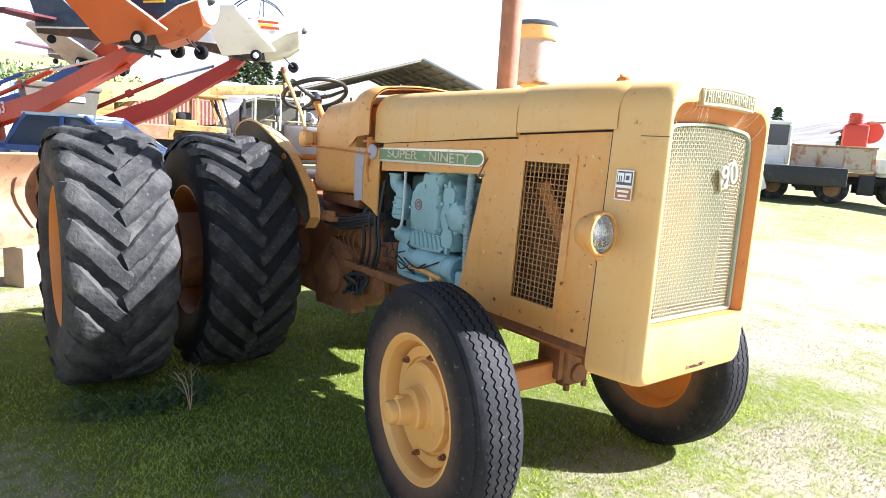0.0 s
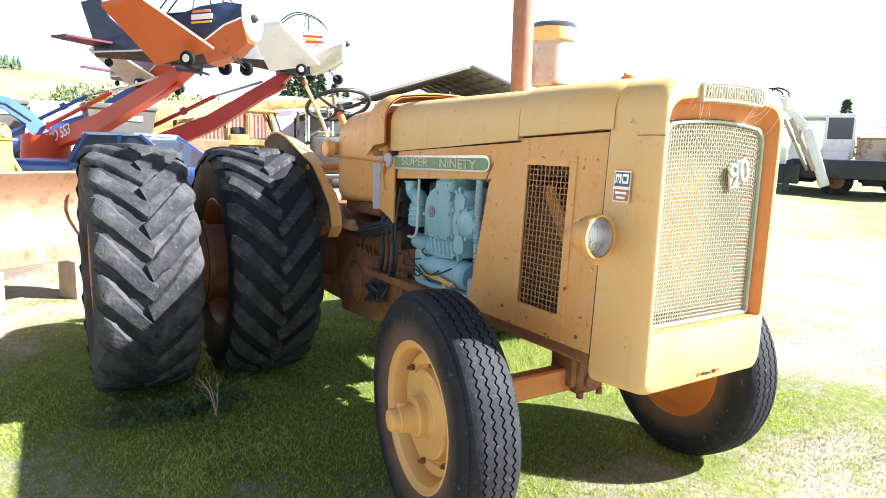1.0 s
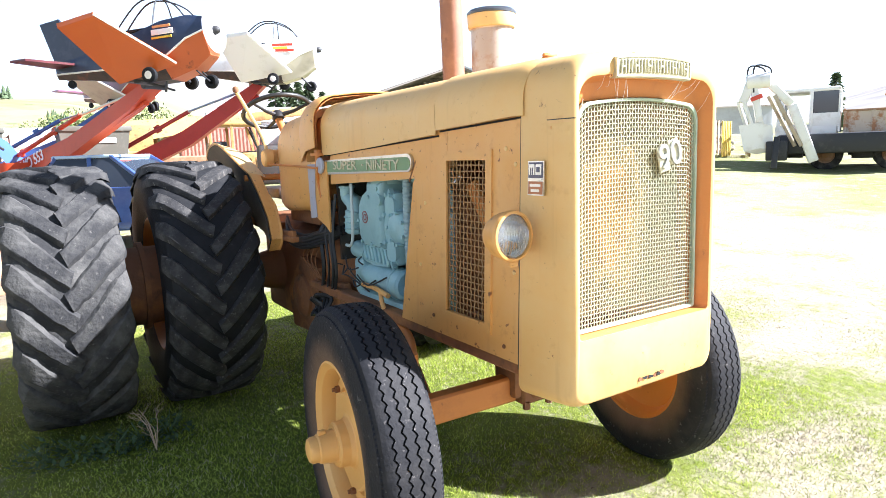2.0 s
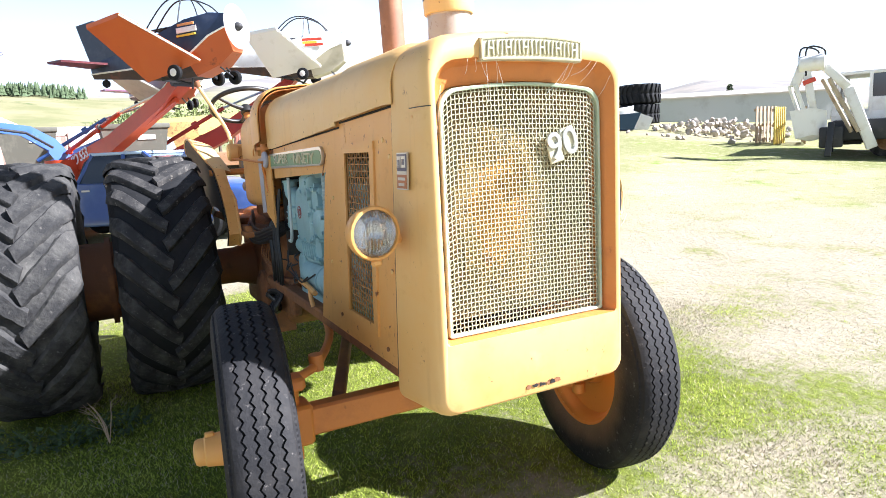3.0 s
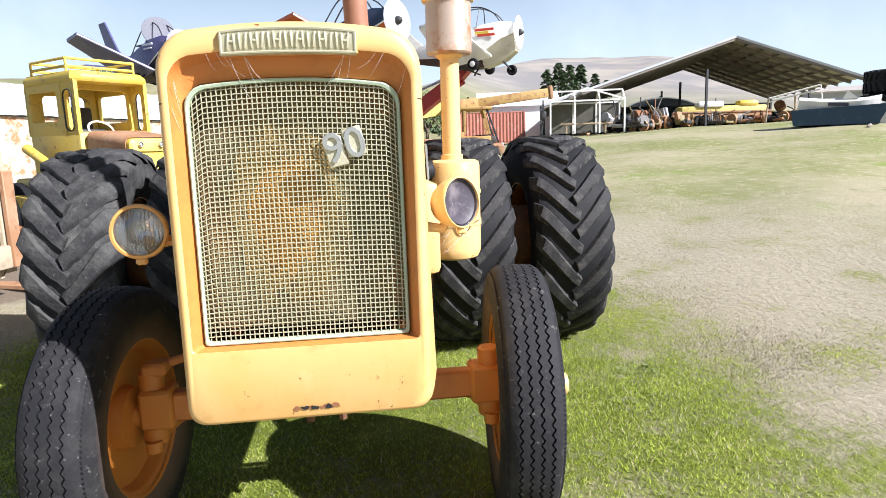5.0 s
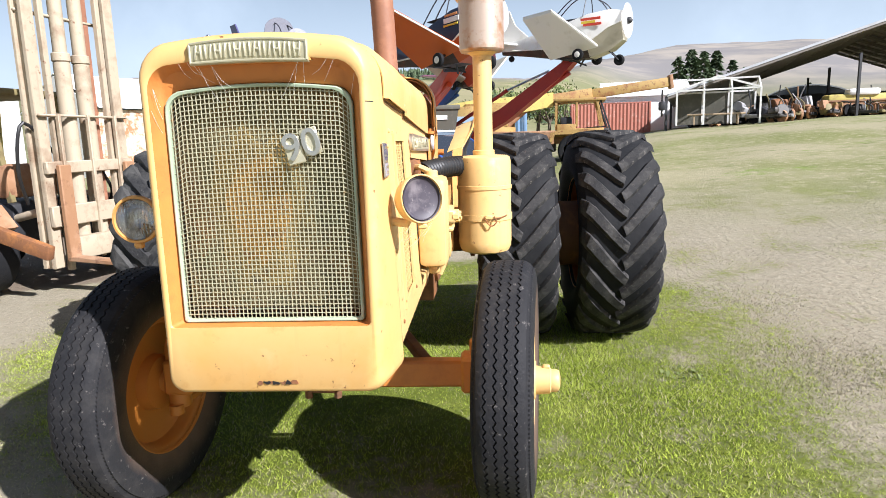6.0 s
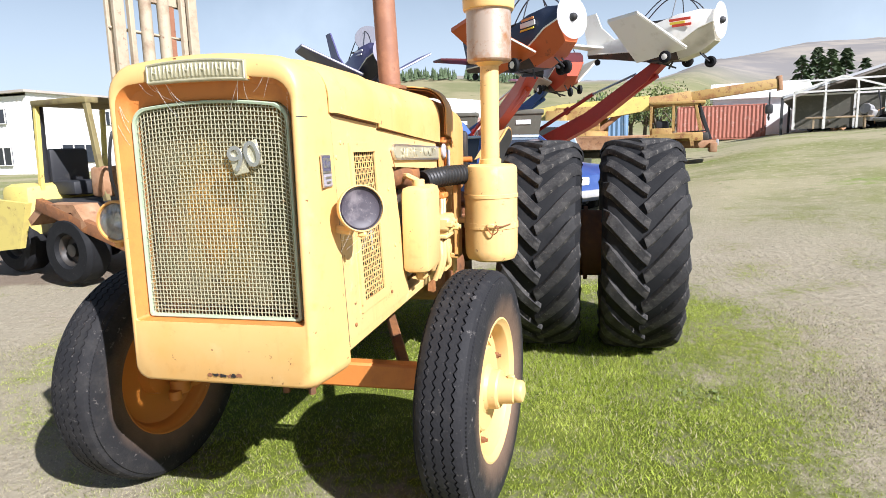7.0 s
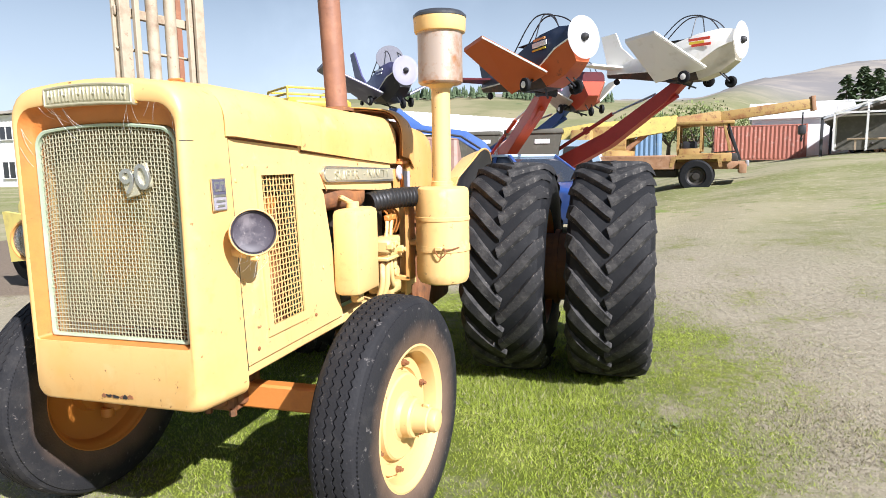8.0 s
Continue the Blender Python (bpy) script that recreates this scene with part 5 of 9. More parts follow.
def build_gearbox():
    g = Geo()
    loops = []
    for y, hw, zb, zt in ((1.78, 0.22, 0.6, 1.05), (2.0, 0.29, 0.5, 1.08), (2.2, 0.25, 0.46, 1.0), (2.5, 0.3, 0.44, 1.08), (3.1, 0.3, 0.44, 1.12), (3.2, 0.22, 0.52, 1.05)):
        loops.append([(x, y, z) for x, z in rrect(hw, zb, zt, 0.06, 0.08)])
    g.loft(loops)
    box = part("gearbox", g, rust_cast, tractor, "rusty cast gearbox and rear axle housing")
    for s in (-1, 1):
        q = Geo()
        q.lathe([(0.17, 0.2), (0.15, 0.3), (0.12, 0.42), (0.12, 0.56), (0.16, 0.57), (0.16, 0.6)], (0, 2.85, 0.75), (s, 0, 0), 24)
        part("axle_housing", q, rust_cast, box)
    for s in (-1, 1):
        for k in range(10):
            a = 2 * math.pi * k / 10
            y, z = 2.85 + 0.14 * math.cos(a), 0.75 + 0.14 * math.sin(a)
            part("bolt", Geo().cyl((s * 0.575, y, z), (s * 0.587, y, z), 0.012, n=6), grimy, box)
    for s in (-1, 1):
        q = Geo().beam((s * 0.3, 1.7, 0.72), (s * 0.28, 2.5, 0.62), 0.05, 0.2, 0.01).box((s * 0.34, 2.35, 1.03), (0.24, 0.5, 0.03), 0.006).beam((s * 0.43, 2.12, 1.05), (s * 0.43, 2.62, 1.02), 0.03, 0.06)
        part("footplate", q, rust_cast, tractor)
        part("side_casting", Geo().loft([[(s * x, y, z) for y, z in ((2.02, 0.46), (2.5, 0.43), (2.56, 0.66), (2.3, 0.9), (2.04, 0.86))] for x in (0.24, 0.34)]).lathe([(0.13, 0.33), (0.13, 0.36), (0.09, 0.38), (0.0001, 0.38)], (0, 2.28, 0.66), (s, 0, 0), 20), rust_cast, box, "bolted cast side cover, oily rust")
    part("clutch_housing", Geo().lathe([(0.0001, 0.0), (0.24, 0.0), (0.25, 0.02), (0.25, 0.08), (0.2, 0.16)], (0, 1.72, 0.86), (0, 1, 0), 28), rust_cast, box)
    rng = random.Random(12)
    # a thick bundle slung under the footplate, thin lines dropping from it, slack coils on the rail
    for k in range(9):
        dz, dx = 0.017 * (k % 5), 0.02 * (k // 5)
        g = Geo().tube([(-0.3 - dx, 1.7, 1.09 + dz * 0.6), (-0.35 - dx, 1.86, 1.03 + dz), (-0.38 - dx, 2.08, 0.985 + dz), (-0.38 - dx, 2.3, 1.0 + dz), (-0.33, 2.52, 1.06 + dz)], rng.uniform(0.009, 0.014), 8, smooth=5)
        part("hose", g, hose_rubber, tractor, "black hydraulic hose")
    for y, r in ((1.7, 0.008), (1.735, 0.01), (1.8, 0.007), (1.87, 0.012)):
        g = Geo().tube([(-0.34, y, 1.3 - (y - 1.7)), (-0.365, y + 0.01, 1.08), (-0.37, y - 0.02, 0.92), (-0.36, y + 0.03, 0.8), (-0.34, y + 0.1, 0.74)], r, 7, smooth=5)
        part("hose", g, hose_rubber, tractor, "black hydraulic hose")
    for k in range(7):
        c = (1.86 + 0.03 * k, 0.73 - 0.008 * k)
        pts = [(-0.37 - 0.02 * math.sin(2 * a + k), c[0] + (0.12 - 0.02 * k) * math.cos(a) * (0.7 + 0.3 * math.cos(a + k)), c[1] - 0.04 + 0.05 * math.sin(a + 0.6 * k)) for a in [0.4 * k + 6.0 * i / 16 for i in range(17)]]
        part("hose", Geo().tube(pts, 0.011, 7), hose_rubber, tractor, "slack coil of black hose")
    for k in range(4):
        a = Vector((-0.36, 1.95 + 0.06 * k, 0.98))
        part("wire", Geo().tube([a, a + Vector((-0.01, 0.03, -0.07)), a + Vector((0.0, -0.02 - 0.03 * k, -0.15)), a + Vector((0.01, -0.14, -0.17))], 0.003, 5, smooth=4), rust_cast, tractor)


build_gearbox()


def build_front_axle():
    g = Geo()
    g.beam((-0.66, 0.6, 0.52), (0.66, 0.6, 0.52), 0.07, 0.11, 0.01)
    axle = part("front_axle", g, orange_paint, tractor, "orange box-section front axle beam")
    g = Geo().box((0, 0.6, 0.6), (0.22, 0.14, 0.22), 0.015).box((0.0, 0.6, 0.55), (0.16, 0.17, 0.18), 0.012).cyl((0, 0.5, 0.52), (0, 0.72, 0.52), 0.045, n=18, chamfer=0.006)
    for x in (-0.06, 0.06):
        g.cyl((x, 0.52, 0.475), (x, 0.52, 0.445), 0.016, n=6)
    part("pivot_bracket", g, rust_cast, axle)
    for s in (-1, 1):
        g = Geo().cyl((s * 0.64, 0.6, 0.38), (s * 0.64, 0.6, 0.66), 0.045, n=18, chamfer=0.006).box((s * 0.62, 0.6, 0.52), (0.12, 0.12, 0.15), 0.012).cyl((s * 0.64, 0.6, 0.49), (s * 0.74, 0.6, 0.49), 0.045, n=16).cyl((s * 0.64, 0.56, 0.36), (s * 0.64, 0.56, 0.4), 0.03, n=14)
        g.beam((s * 0.64, 0.6, 0.4), (s * 0.6, 0.78, 0.4), 0.05, 0.03)
        part("stub_axle", g, rim_orange, axle)
        part("tie_rod_end", Geo().cyl((s * 0.6, 0.78, 0.38), (s * 0.6, 0.78, 0.44), 0.028, n=14, chamfer=0.005), rust_cast, axle)
    part("tie_rod", Geo().tube([(-0.6, 0.78, 0.41), (0.6, 0.78, 0.41)], 0.016, 10), orange_paint, axle)
    part("drag_link", Geo().tube([(-0.62, 0.62, 0.67), (-0.5, 0.68, 0.69), (-0.36, 0.95, 0.72), (-0.3, 1.3, 0.75)], 0.017, 10, smooth=4).box((-0.62, 0.6, 0.67), (0.09, 0.09, 0.05), 0.012).cyl((-0.5, 0.68, 0.67), (-0.5, 0.68, 0.73), 0.028, n=12), orange_paint, axle)
    for s in (-1, 1):
        part("radius_arm", Geo().beam((s * 0.45, 0.64, 0.5), (s * 0.1, 1.5, 0.55), 0.05, 0.05, 0.008), rust_cast, axle)
    part("front_bolster", Geo().box((0, 0.45, 0.74), (0.56, 0.6, 0.08), 0.015).box((0, 0.2, 0.74), (0.62, 0.1, 0.1), 0.015), rust_cast, tractor)


build_front_axle()


def front_tyre_mesh():
    """Ribbed tread with wavy grooves; axis x."""
    n = 352
    ribs = [-0.088, -0.054, -0.018, 0.018, 0.054, 0.088]
    prof = [(0.283, -0.078, 0), (0.292, -0.092, 0), (0.32, -0.104, 0), (0.36, -0.111, 0), (0.4, -0.111, 0), (0.435, -0.107, 0), (0.458, -0.1, 0)]
    crown = lambda x: 0.49 - 0.9 * x * x - 28 * max(0, abs(x) - 0.06) ** 2 * 0.5
    body = [(crown(-0.094) - 0.004, -0.094, 0)]
    for i in range(5):
        xa, xb = ribs[i], ribs[i + 1]
        e = 0.0036
        if i == 0:
            body.append((crown(-0.086), -0.086, 0))
        else:
            body.append((crown(xa), xa + e, 1))
        body.append((crown((xa + xb) / 2), (xa + xb) / 2, 0.0))
        if i < 4:
            body.append((crown(xb), xb - e, 1))
            body.append((crown(xb) - 0.011, xb - e * 0.8, 1))
            body.append((crown(xb) - 0.011, xb + e * 0.8, 1))
    body.append((crown(0.086), 0.086, 0))
    body.append((crown(0.094) - 0.004, 0.094, 0))
    full = prof + body + [(r, -x, 0) for r, x, _ in reversed(prof)]
    vs, fs, k = [], [], len(full)
    for i in range(n):
        a = 2 * math.pi * i / n
        zig = 0.0055 * (1, 0.3, -1, -0.3)[i % 4]
        cut = 0.006 if i % 4 in (0, 2) else 0.0
        for j, (r, x, w) in enumerate(full):
            rr = r
            if j in (len(prof), len(prof) + len(body) - 1):
                rr = r - cut
            vs.append((x + zig * w, rr * math.cos(a), rr * math.sin(a)))
    for i in range(n):
        j = (i + 1) % n
        for q in range(k - 1):
            fs.append((i * k + q, j * k + q, j * k + q + 1, i * k + q + 1))
    g = Geo()
    g.v, g.f = vs, fs
    return g


def build_front_wheel():
    # disc and rim, outward towards +x
    prof = [(0.281, -0.08), (0.292, -0.088), (0.296, -0.082), (0.27, -0.07), (0.26, 0.0), (0.272, 0.07), (0.296, 0.084), (0.296, 0.094), (0.288, 0.096), (0.278, 0.086), (0.266, 0.078), (0.258, 0.06), (0.254, 0.012), (0.246, 0.004), (0.241, 0.022), (0.236, 0.03), (0.196, 0.03), (0.19, 0.018), (0.18, 0.018), (0.174, 0.046), (0.166, 0.052), (0.1, 0.05), (0.09, 0.055), (0.082, 0.07), (0.08, 0.1), (0.075, 0.108), (0.0001, 0.108)]
    w = part("front_wheel", Geo().lathe(prof, (0, 0, 0), (1, 0, 0), 56), rim_yellow, tractor, "yellow-orange disc wheel with a worn ribbed tyre", at=pose(0.757, 0.6, 0.487), sharp=24)
    back = [(0.2795, -0.0815), (0.287, -0.0895), (0.2935, -0.0895), (0.2975, -0.082), (0.271, -0.0712), (0.2615, -0.06), (0.25, -0.02), (0.2, -0.005), (0.12, -0.005), (0.11, -0.05), (0.07, -0.055), (0.0001, -0.055)]
    part("rim_back", Geo().lathe(back, (0, 0, 0), (1, 0, 0), 40), rim_orange, w)
    part("tyre", front_tyre_mesh(), rubber_worn, w, sharp=30)
    hub = part("hub", Geo().lathe([(0.06, 0.1), (0.056, 0.13), (0.052, 0.165), (0.046, 0.17), (0.046, 0.19), (0.04, 0.2), (0.02, 0.206), (0.0001, 0.206)], (0, 0, 0), (1, 0, 0), 28).box((0.15, 0.0, 0.056), (0.03, 0.02, 0.02), 0.004), rim_yellow, w, "protruding hub cap")
    nut = Geo().cyl((0.028, 0, 0), (0.046, 0, 0), 0.014, n=6)
    nut.cyl((0.046, 0, 0), (0.058, 0, 0), 0.008, n=8)
    first = None
    for k in range(6):
        a = radians(60 * k + 20)
        at = pose(0, 0.215 * math.cos(a), 0.215 * math.sin(a))
        if first is None:
            first = part("wheel_nut", nut, rust_cast, w, at=at)
        else:
            share("wheel_nut", first, w, at)
    w.matrix_basis = pose(0.757, 0.6, 0.487, 0, 0, -6.5)
    o = share("front_wheel", w, tractor, pose(-0.757, 0.6, 0.487, 0, 0, 180 - 6.5), "yellow-orange disc wheel with a worn ribbed tyre")
    for c in w.children:
        share(c.name.split(".")[0], c, o, c.matrix_basis, c.get("label", ""))
    # disc and hub of the sunny wheel: sunlight put into a paler yellow
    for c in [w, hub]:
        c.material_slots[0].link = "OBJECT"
        c.material_slots[0].material = rim_sunlit


build_front_wheel()


def rear_carcass():
    prof = [(0.395, -0.2), (0.41, -0.225), (0.47, -0.255), (0.54, -0.268), (0.61, -0.266), (0.655, -0.256), (0.69, -0.235), (0.71, -0.19), (0.718, -0.1), (0.72, 0.0)]
    prof = prof + [(r, -x) for r, x in reversed(prof[:-1])]
    return Geo().lathe(prof, (0, 0, 0), (1, 0, 0), 96)


def lug_mesh(s, worn, seed):
    """One slanting lug from the crown of the tread out over the shoulder."""
    rng = random.Random(seed)
    loops = []
    wide = (0.035 if not worn else 0.046) * rng.uniform(0.95, 1.05)
    m = 13 if worn else 9
    for i in range(m):
        u = i / (m - 1)
        x = s * (-0.012 + 0.28 * u)
        t = 0.43 * (u ** 1.12)
        hi = 0.752 - 0.02 * u ** 2 - 0.03 * max(0, u - 0.8) / 0.2 - (rng.uniform(0, 0.009) if worn else rng.uniform(0, 0.002))
        lo = 0.712 if u < 0.75 else 0.712 - 0.06 * (u - 0.75) / 0.25
        if i == m - 1:
            hi = lo + 0.012
        e = wide * (0.82 + 0.3 * u) * (rng.uniform(0.9, 1.08) if worn else 1)
        pts = []
        for off, r in ((-1.35, lo), (-1.0, hi - 0.004), (-0.86, hi), (0.86, hi), (1.0, hi - 0.004), (1.35, lo)):
            a = t + off * e / 0.74
            pts.append((x - s * off * e * 0.35 * (1 if i < m - 1 else 0.4), -r * math.cos(a), r * math.sin(a)))
        loops.append(pts)
    return Geo().loft(loops)


def build_rear_wheels():
    rim = [(0.4, -0.22), (0.415, -0.225), (0.41, -0.205), (0.39, -0.19), (0.375, -0.05), (0.375, 0.05), (0.39, 0.19), (0.412, 0.21), (0.416, 0.226), (0.404, 0.23), (0.388, 0.205), (0.372, 0.18), (0.362, 0.06), (0.33, 0.03), (0.27, 0.02), (0.2, 0.045), (0.16, 0.05), (0.13, 0.05), (0.12, 0.08), (0.0001, 0.085)]
    rim_geo = Geo().lathe(rim, (0, 0, 0), (1, 0, 0), 56)
    first = {}
    for name, x, worn, rot in (("inner", -0.865, False, 5), ("outer", -1.565, True, 2), ("inner", 0.895, False, 11), ("outer", 1.565, False, 0)):
        s = 1 if x > 0 else -1
        lab = "dual rear wheel with a dusty, worn chevron tyre" if worn else "dual rear wheel with a black chevron-lug tyre"
        if "rim" not in first:
            first["rim"] = part("rear_wheel", rim_geo, rim_orange, tractor, lab)
            w = first["rim"]
        else:
            w = new("rear_wheel", first["rim"].data)
            w.parent = tractor
            w["label"] = lab
        w.matrix_basis = pose(x, 2.85, 0.752, 0, 0, 0 if s > 0 else 180)
        # the tread keeps its direction on both sides
        at = pose(0, 0, 0, rot if s > 0 else -rot, 0, 0) if s > 0 else pose(0, 0, 0, 0, 0, 180) @ pose(0, 0, 0, rot, 0, 0)
        key = "worn" if worn else "plain"
        mt = rubber_dusty if worn else rubber
        if key not in first:
            first[key] = part("tyre", rear_carcass(), mt, w, at=at, sharp=32)
            for side in (-1, 1):
                for v in range(3 if worn else 1):
                    first[key, side, v] = None
        else:
            share("tyre", first[key], w, at)
        for k in range(21):
            for side in (-1, 1):
                v = k % 3 if worn else 0
                turn = at @ pose(0, 0, 0, -360 * (k + (0.5 if side > 0 else 0.0)) / 21, 0, 0)
                if first[key, side, v] is None:
                    first[key, side, v] = part("lug", lug_mesh(side, worn, 5 + v), mt if worn else rubber_lug, w, at=turn, sharp=32)
                else:
                    share("lug", first[key, side, v], w, turn)
        bolts = Geo()
        bolt_ring(bolts, (0.045, 0, 0), (1, 0, 0), 0.18, 8, 0.016)
        part("wheel_bolts", bolts, rust_cast, w)
    for s, x0, x1 in ((-1, 0.95, 1.55), (1, 0.98, 1.55)):
        g = Geo().lathe([(0.0001, x0 - 0.1), (0.24, x0 - 0.1), (0.24, x1 - 0.02), (0.0001, x1 - 0.02)], (0, 2.85, 0.752), (s, 0, 0), 30)
        g.lathe([(0.24, x0 + 0.2), (0.27, x0 + 0.2), (0.27, x0 + 0.23), (0.24, x0 + 0.23)], (0, 2.85, 0.752), (s, 0, 0), 30)
        part("dual_spacer", g, rust_cast, tractor, "rusty drum between the dual wheels")


build_rear_wheels()


def build_fender(s):
    """An upright plate beside the tyre with a rim turned inward; black on the tyre's side."""
    edge = [(2.31, 0.955), (2.24, 1.03), (2.28, 1.15), (2.42, 1.28), (2.58, 1.41), (2.74, 1.52), (2.9, 1.585), (3.06, 1.605), (3.22, 1.585), (3.38, 1.52), (3.52, 1.41), (3.6, 1.28)]
    base = [(2.4, 0.96), (2.42, 1.0), (2.5, 1.04), (2.6, 1.06), (2.72, 1.1), (2.84, 1.13), (2.96, 1.14), (3.08, 1.14), (3.18, 1.13), (3.28, 1.1), (3.36, 1.06), (3.4, 1.0)]

    def line(x, k):
        lean = [0.08 * smooth01((e[1] - 1.38) / 0.2) for e in edge]
        return [(s * (x + q * (1 - min(k * 3, 1))), e[0] + (b[0] - e[0]) * k, e[1] + (b[1] - e[1]) * k) for (e, b), q in zip(zip(edge, base), lean)]

    rows = [line(0.525, 0.0), line(0.515, 0.2), line(0.505, 0.4), line(0.49, 0.7), line(0.475, 1.0)]
    # the +x mudguard takes the paler yellow with sunlight in its colour
    f = part("fender", Geo().sheet(rows, 0.004, 1), yellow if s < 0 else yellow_faded_sunlit, tractor, "curved yellow mudguard, black on the tyre side")
    rows = [[(x + s * 0.01, y, z) for x, y, z in r] for r in (line(0.525, 0.012), line(0.515, 0.2), line(0.505, 0.4), line(0.49, 0.7), line(0.475, 1.0))]
    part("black_face", Geo().sheet(rows, 0.003, 1), fender_black, f, "black painted tyre side")
    lip = [line(0.527, 0.0), line(0.5, 0.02), line(0.46, 0.05), line(0.42, 0.1)]
    # one yellow flange: sunlit top painted paler, shaded apron painted deeper
    part("top_flange", Geo().sheet([r[4:] for r in lip], 0.004, 1), yellow_faded_sunlit, f, "yellow top flange, sunlight put into its pale colour")
    part("front_apron", Geo().sheet([r[:5] for r in lip[:3]], 0.004, 1), yellow, f)
    part("rolled_edge", Geo().tube(line(0.462, 0.05)[:4] + line(0.53, 0.0)[5:], 0.008, 7, smooth=3), yellow, f)
    part("stay", Geo().beam((s * 0.3, 2.75, 1.0), (s * 0.53, 2.72, 1.12), 0.05, 0.04), rust_cast, f)


build_fender(-1)
build_fender(1)


def build_seat():
    g = Geo().box((-0.0, 3.2, 1.25), (0.45, 0.42, 0.08), 0.03).box((0, 3.42, 1.45), (0.45, 0.07, 0.3), 0.03)
    part("seat", g, grimy, tractor, "worn black driver's seat")
    part("seat_post", Geo().cyl((0, 3.2, 1.05), (0, 3.2, 1.24), 0.05, n=14).box((0, 3.1, 1.06), (0.8, 0.8, 0.03), 0.005), rust_cast, tractor)


build_seat()

# ---- paints of the yard ----
red_arm = material("red_arm_paint", (0.37, 0.036, 0.026), 0.45, vary=[((0.22, 0.025, 0.022), 3.0, 0.5, 0.25), (RUST, 16.0, 0.64, 0.08)], bump=0.06)
arm_orange_red = material("orange_red_arm_paint", (0.5, 0.062, 0.016), 0.5, vary=[((0.4, 0.05, 0.018), 3.0, 0.5, 0.25), ((0.5, 0.4, 0.34), 14.0, 0.73, 0.05), (RUST, 9.0, 0.64, 0.1)], bump=0.06, spec=0.25)
blue_arm = material("blue_arm_paint", (0.05, 0.115, 0.34), 0.5, vary=[((0.18, 0.25, 0.42), 4.0, 0.6, 0.15)])
navy = material("navy_panel", (0.02, 0.03, 0.06), 0.35, vary=[((0.05, 0.06, 0.09), 4.0, 0.5, 0.2)])
plane_orange = material("orange_panel", (0.5, 0.1, 0.01), 0.4, vary=[((0.5, 0.11, 0.01), 2.5, 0.52, 0.2), ((0.2, 0.06, 0.02), 9.0, 0.66, 0.12)])
plane_white = material("white_panel", (0.78, 0.76, 0.7), 0.4, vary=[((0.6, 0.57, 0.48), 3.0, 0.55, 0.2)])
plane_cream = material("weathered_cream_panel", (0.5, 0.46, 0.36), 0.5, vary=[((0.34, 0.3, 0.22), 3.0, 0.5, 0.25)])
plane_purple = material("purple_panel", (0.075, 0.07, 0.17), 0.35, vary=[((0.2, 0.19, 0.32), 2.4, 0.54, 0.25)])
chin_orange = material("stained_orange_panel", (0.46, 0.1, 0.025), 0.45, vary=[((0.4, 0.08, 0.02), 2.5, 0.5, 0.2), ((0.1, 0.035, 0.02), 7.0, 0.6, 0.14)])
# stained underside darkened further to carry the shade below the hull
underside_shade_stains = material("grimy_underside", (0.05, 0.03, 0.022), 0.6, vary=[((0.2, 0.06, 0.025), 3.0, 0.55, 0.2), ((0.015, 0.012, 0.012), 7.0, 0.5, 0.2)])
plane_maroon = material("maroon_panel", (0.1, 0.015, 0.02), 0.3, vary=[((0.03, 0.01, 0.012), 2.0, 0.5, 0.2)])
plane_lilac = material("lilac_panel", (0.3, 0.13, 0.22), 0.45, vary=[((0.42, 0.24, 0.3), 3.0, 0.5, 0.2)])
plane_red = material("red_panel", (0.45, 0.07, 0.03), 0.45, vary=[((0.3, 0.05, 0.03), 4.0, 0.55, 0.2)])
disc_plastic = material("clear_white_plastic", (0.82, 0.82, 0.84), 0.35)
disc_plastic.node_tree.nodes["Principled BSDF"].inputs["Alpha"].default_value = 0.4
disc_smoky = material("smoky_lilac_plastic", (0.42, 0.41, 0.5), 0.3)
disc_smoky.node_tree.nodes["Principled BSDF"].inputs["Alpha"].default_value = 0.5
smoke_grey = material("smoke_grey_plastic", (0.2, 0.2, 0.23), 0.2)
smoke_grey.node_tree.nodes["Principled BSDF"].inputs["Alpha"].default_value = 0.8
hoop_black = material("hoop_black", (0.02, 0.02, 0.025), 0.5)
tin_grey = material("grey_painted_tin", (0.3, 0.3, 0.31), 0.6, vary=[((0.42, 0.41, 0.4), 3.0, 0.5, 0.2)])
bin_olive = material("dark_olive_bin", (0.1, 0.095, 0.075), 0.6, vary=[((0.16, 0.15, 0.12), 3.0, 0.5, 0.2)])
roof_frame = material("brown_roof_steel", (0.16, 0.14, 0.12), 0.7)
machine_yellow = material("machine_yellow", (0.6, 0.43, 0.06), 0.5, vary=[((0.55, 0.42, 0.14), 2.0, 0.5, 0.25), ((0.3, 0.17, 0.06), 4.0, 0.58, 0.16), ((0.16, 0.08, 0.035), 9.0, 0.6, 0.08)], bump=0.08, streak=(0.16, 0.08, 0.03))
rusty_yellow = material("rusted_crane_yellow", (0.36, 0.235, 0.075), 0.65, vary=[((0.26, 0.12, 0.045), 2.6, 0.5, 0.15), (RUST, 9.0, 0.54, 0.12), ((0.05, 0.035, 0.025), 5.0, 0.62, 0.1)], bump=0.1)
rust_plate = material("rusted_plate", (0.3, 0.16, 0.08), 0.75, vary=[((0.42, 0.27, 0.17), 2.0, 0.48, 0.2), ((0.16, 0.07, 0.035), 7.0, 0.55, 0.15)], bump=0.15)
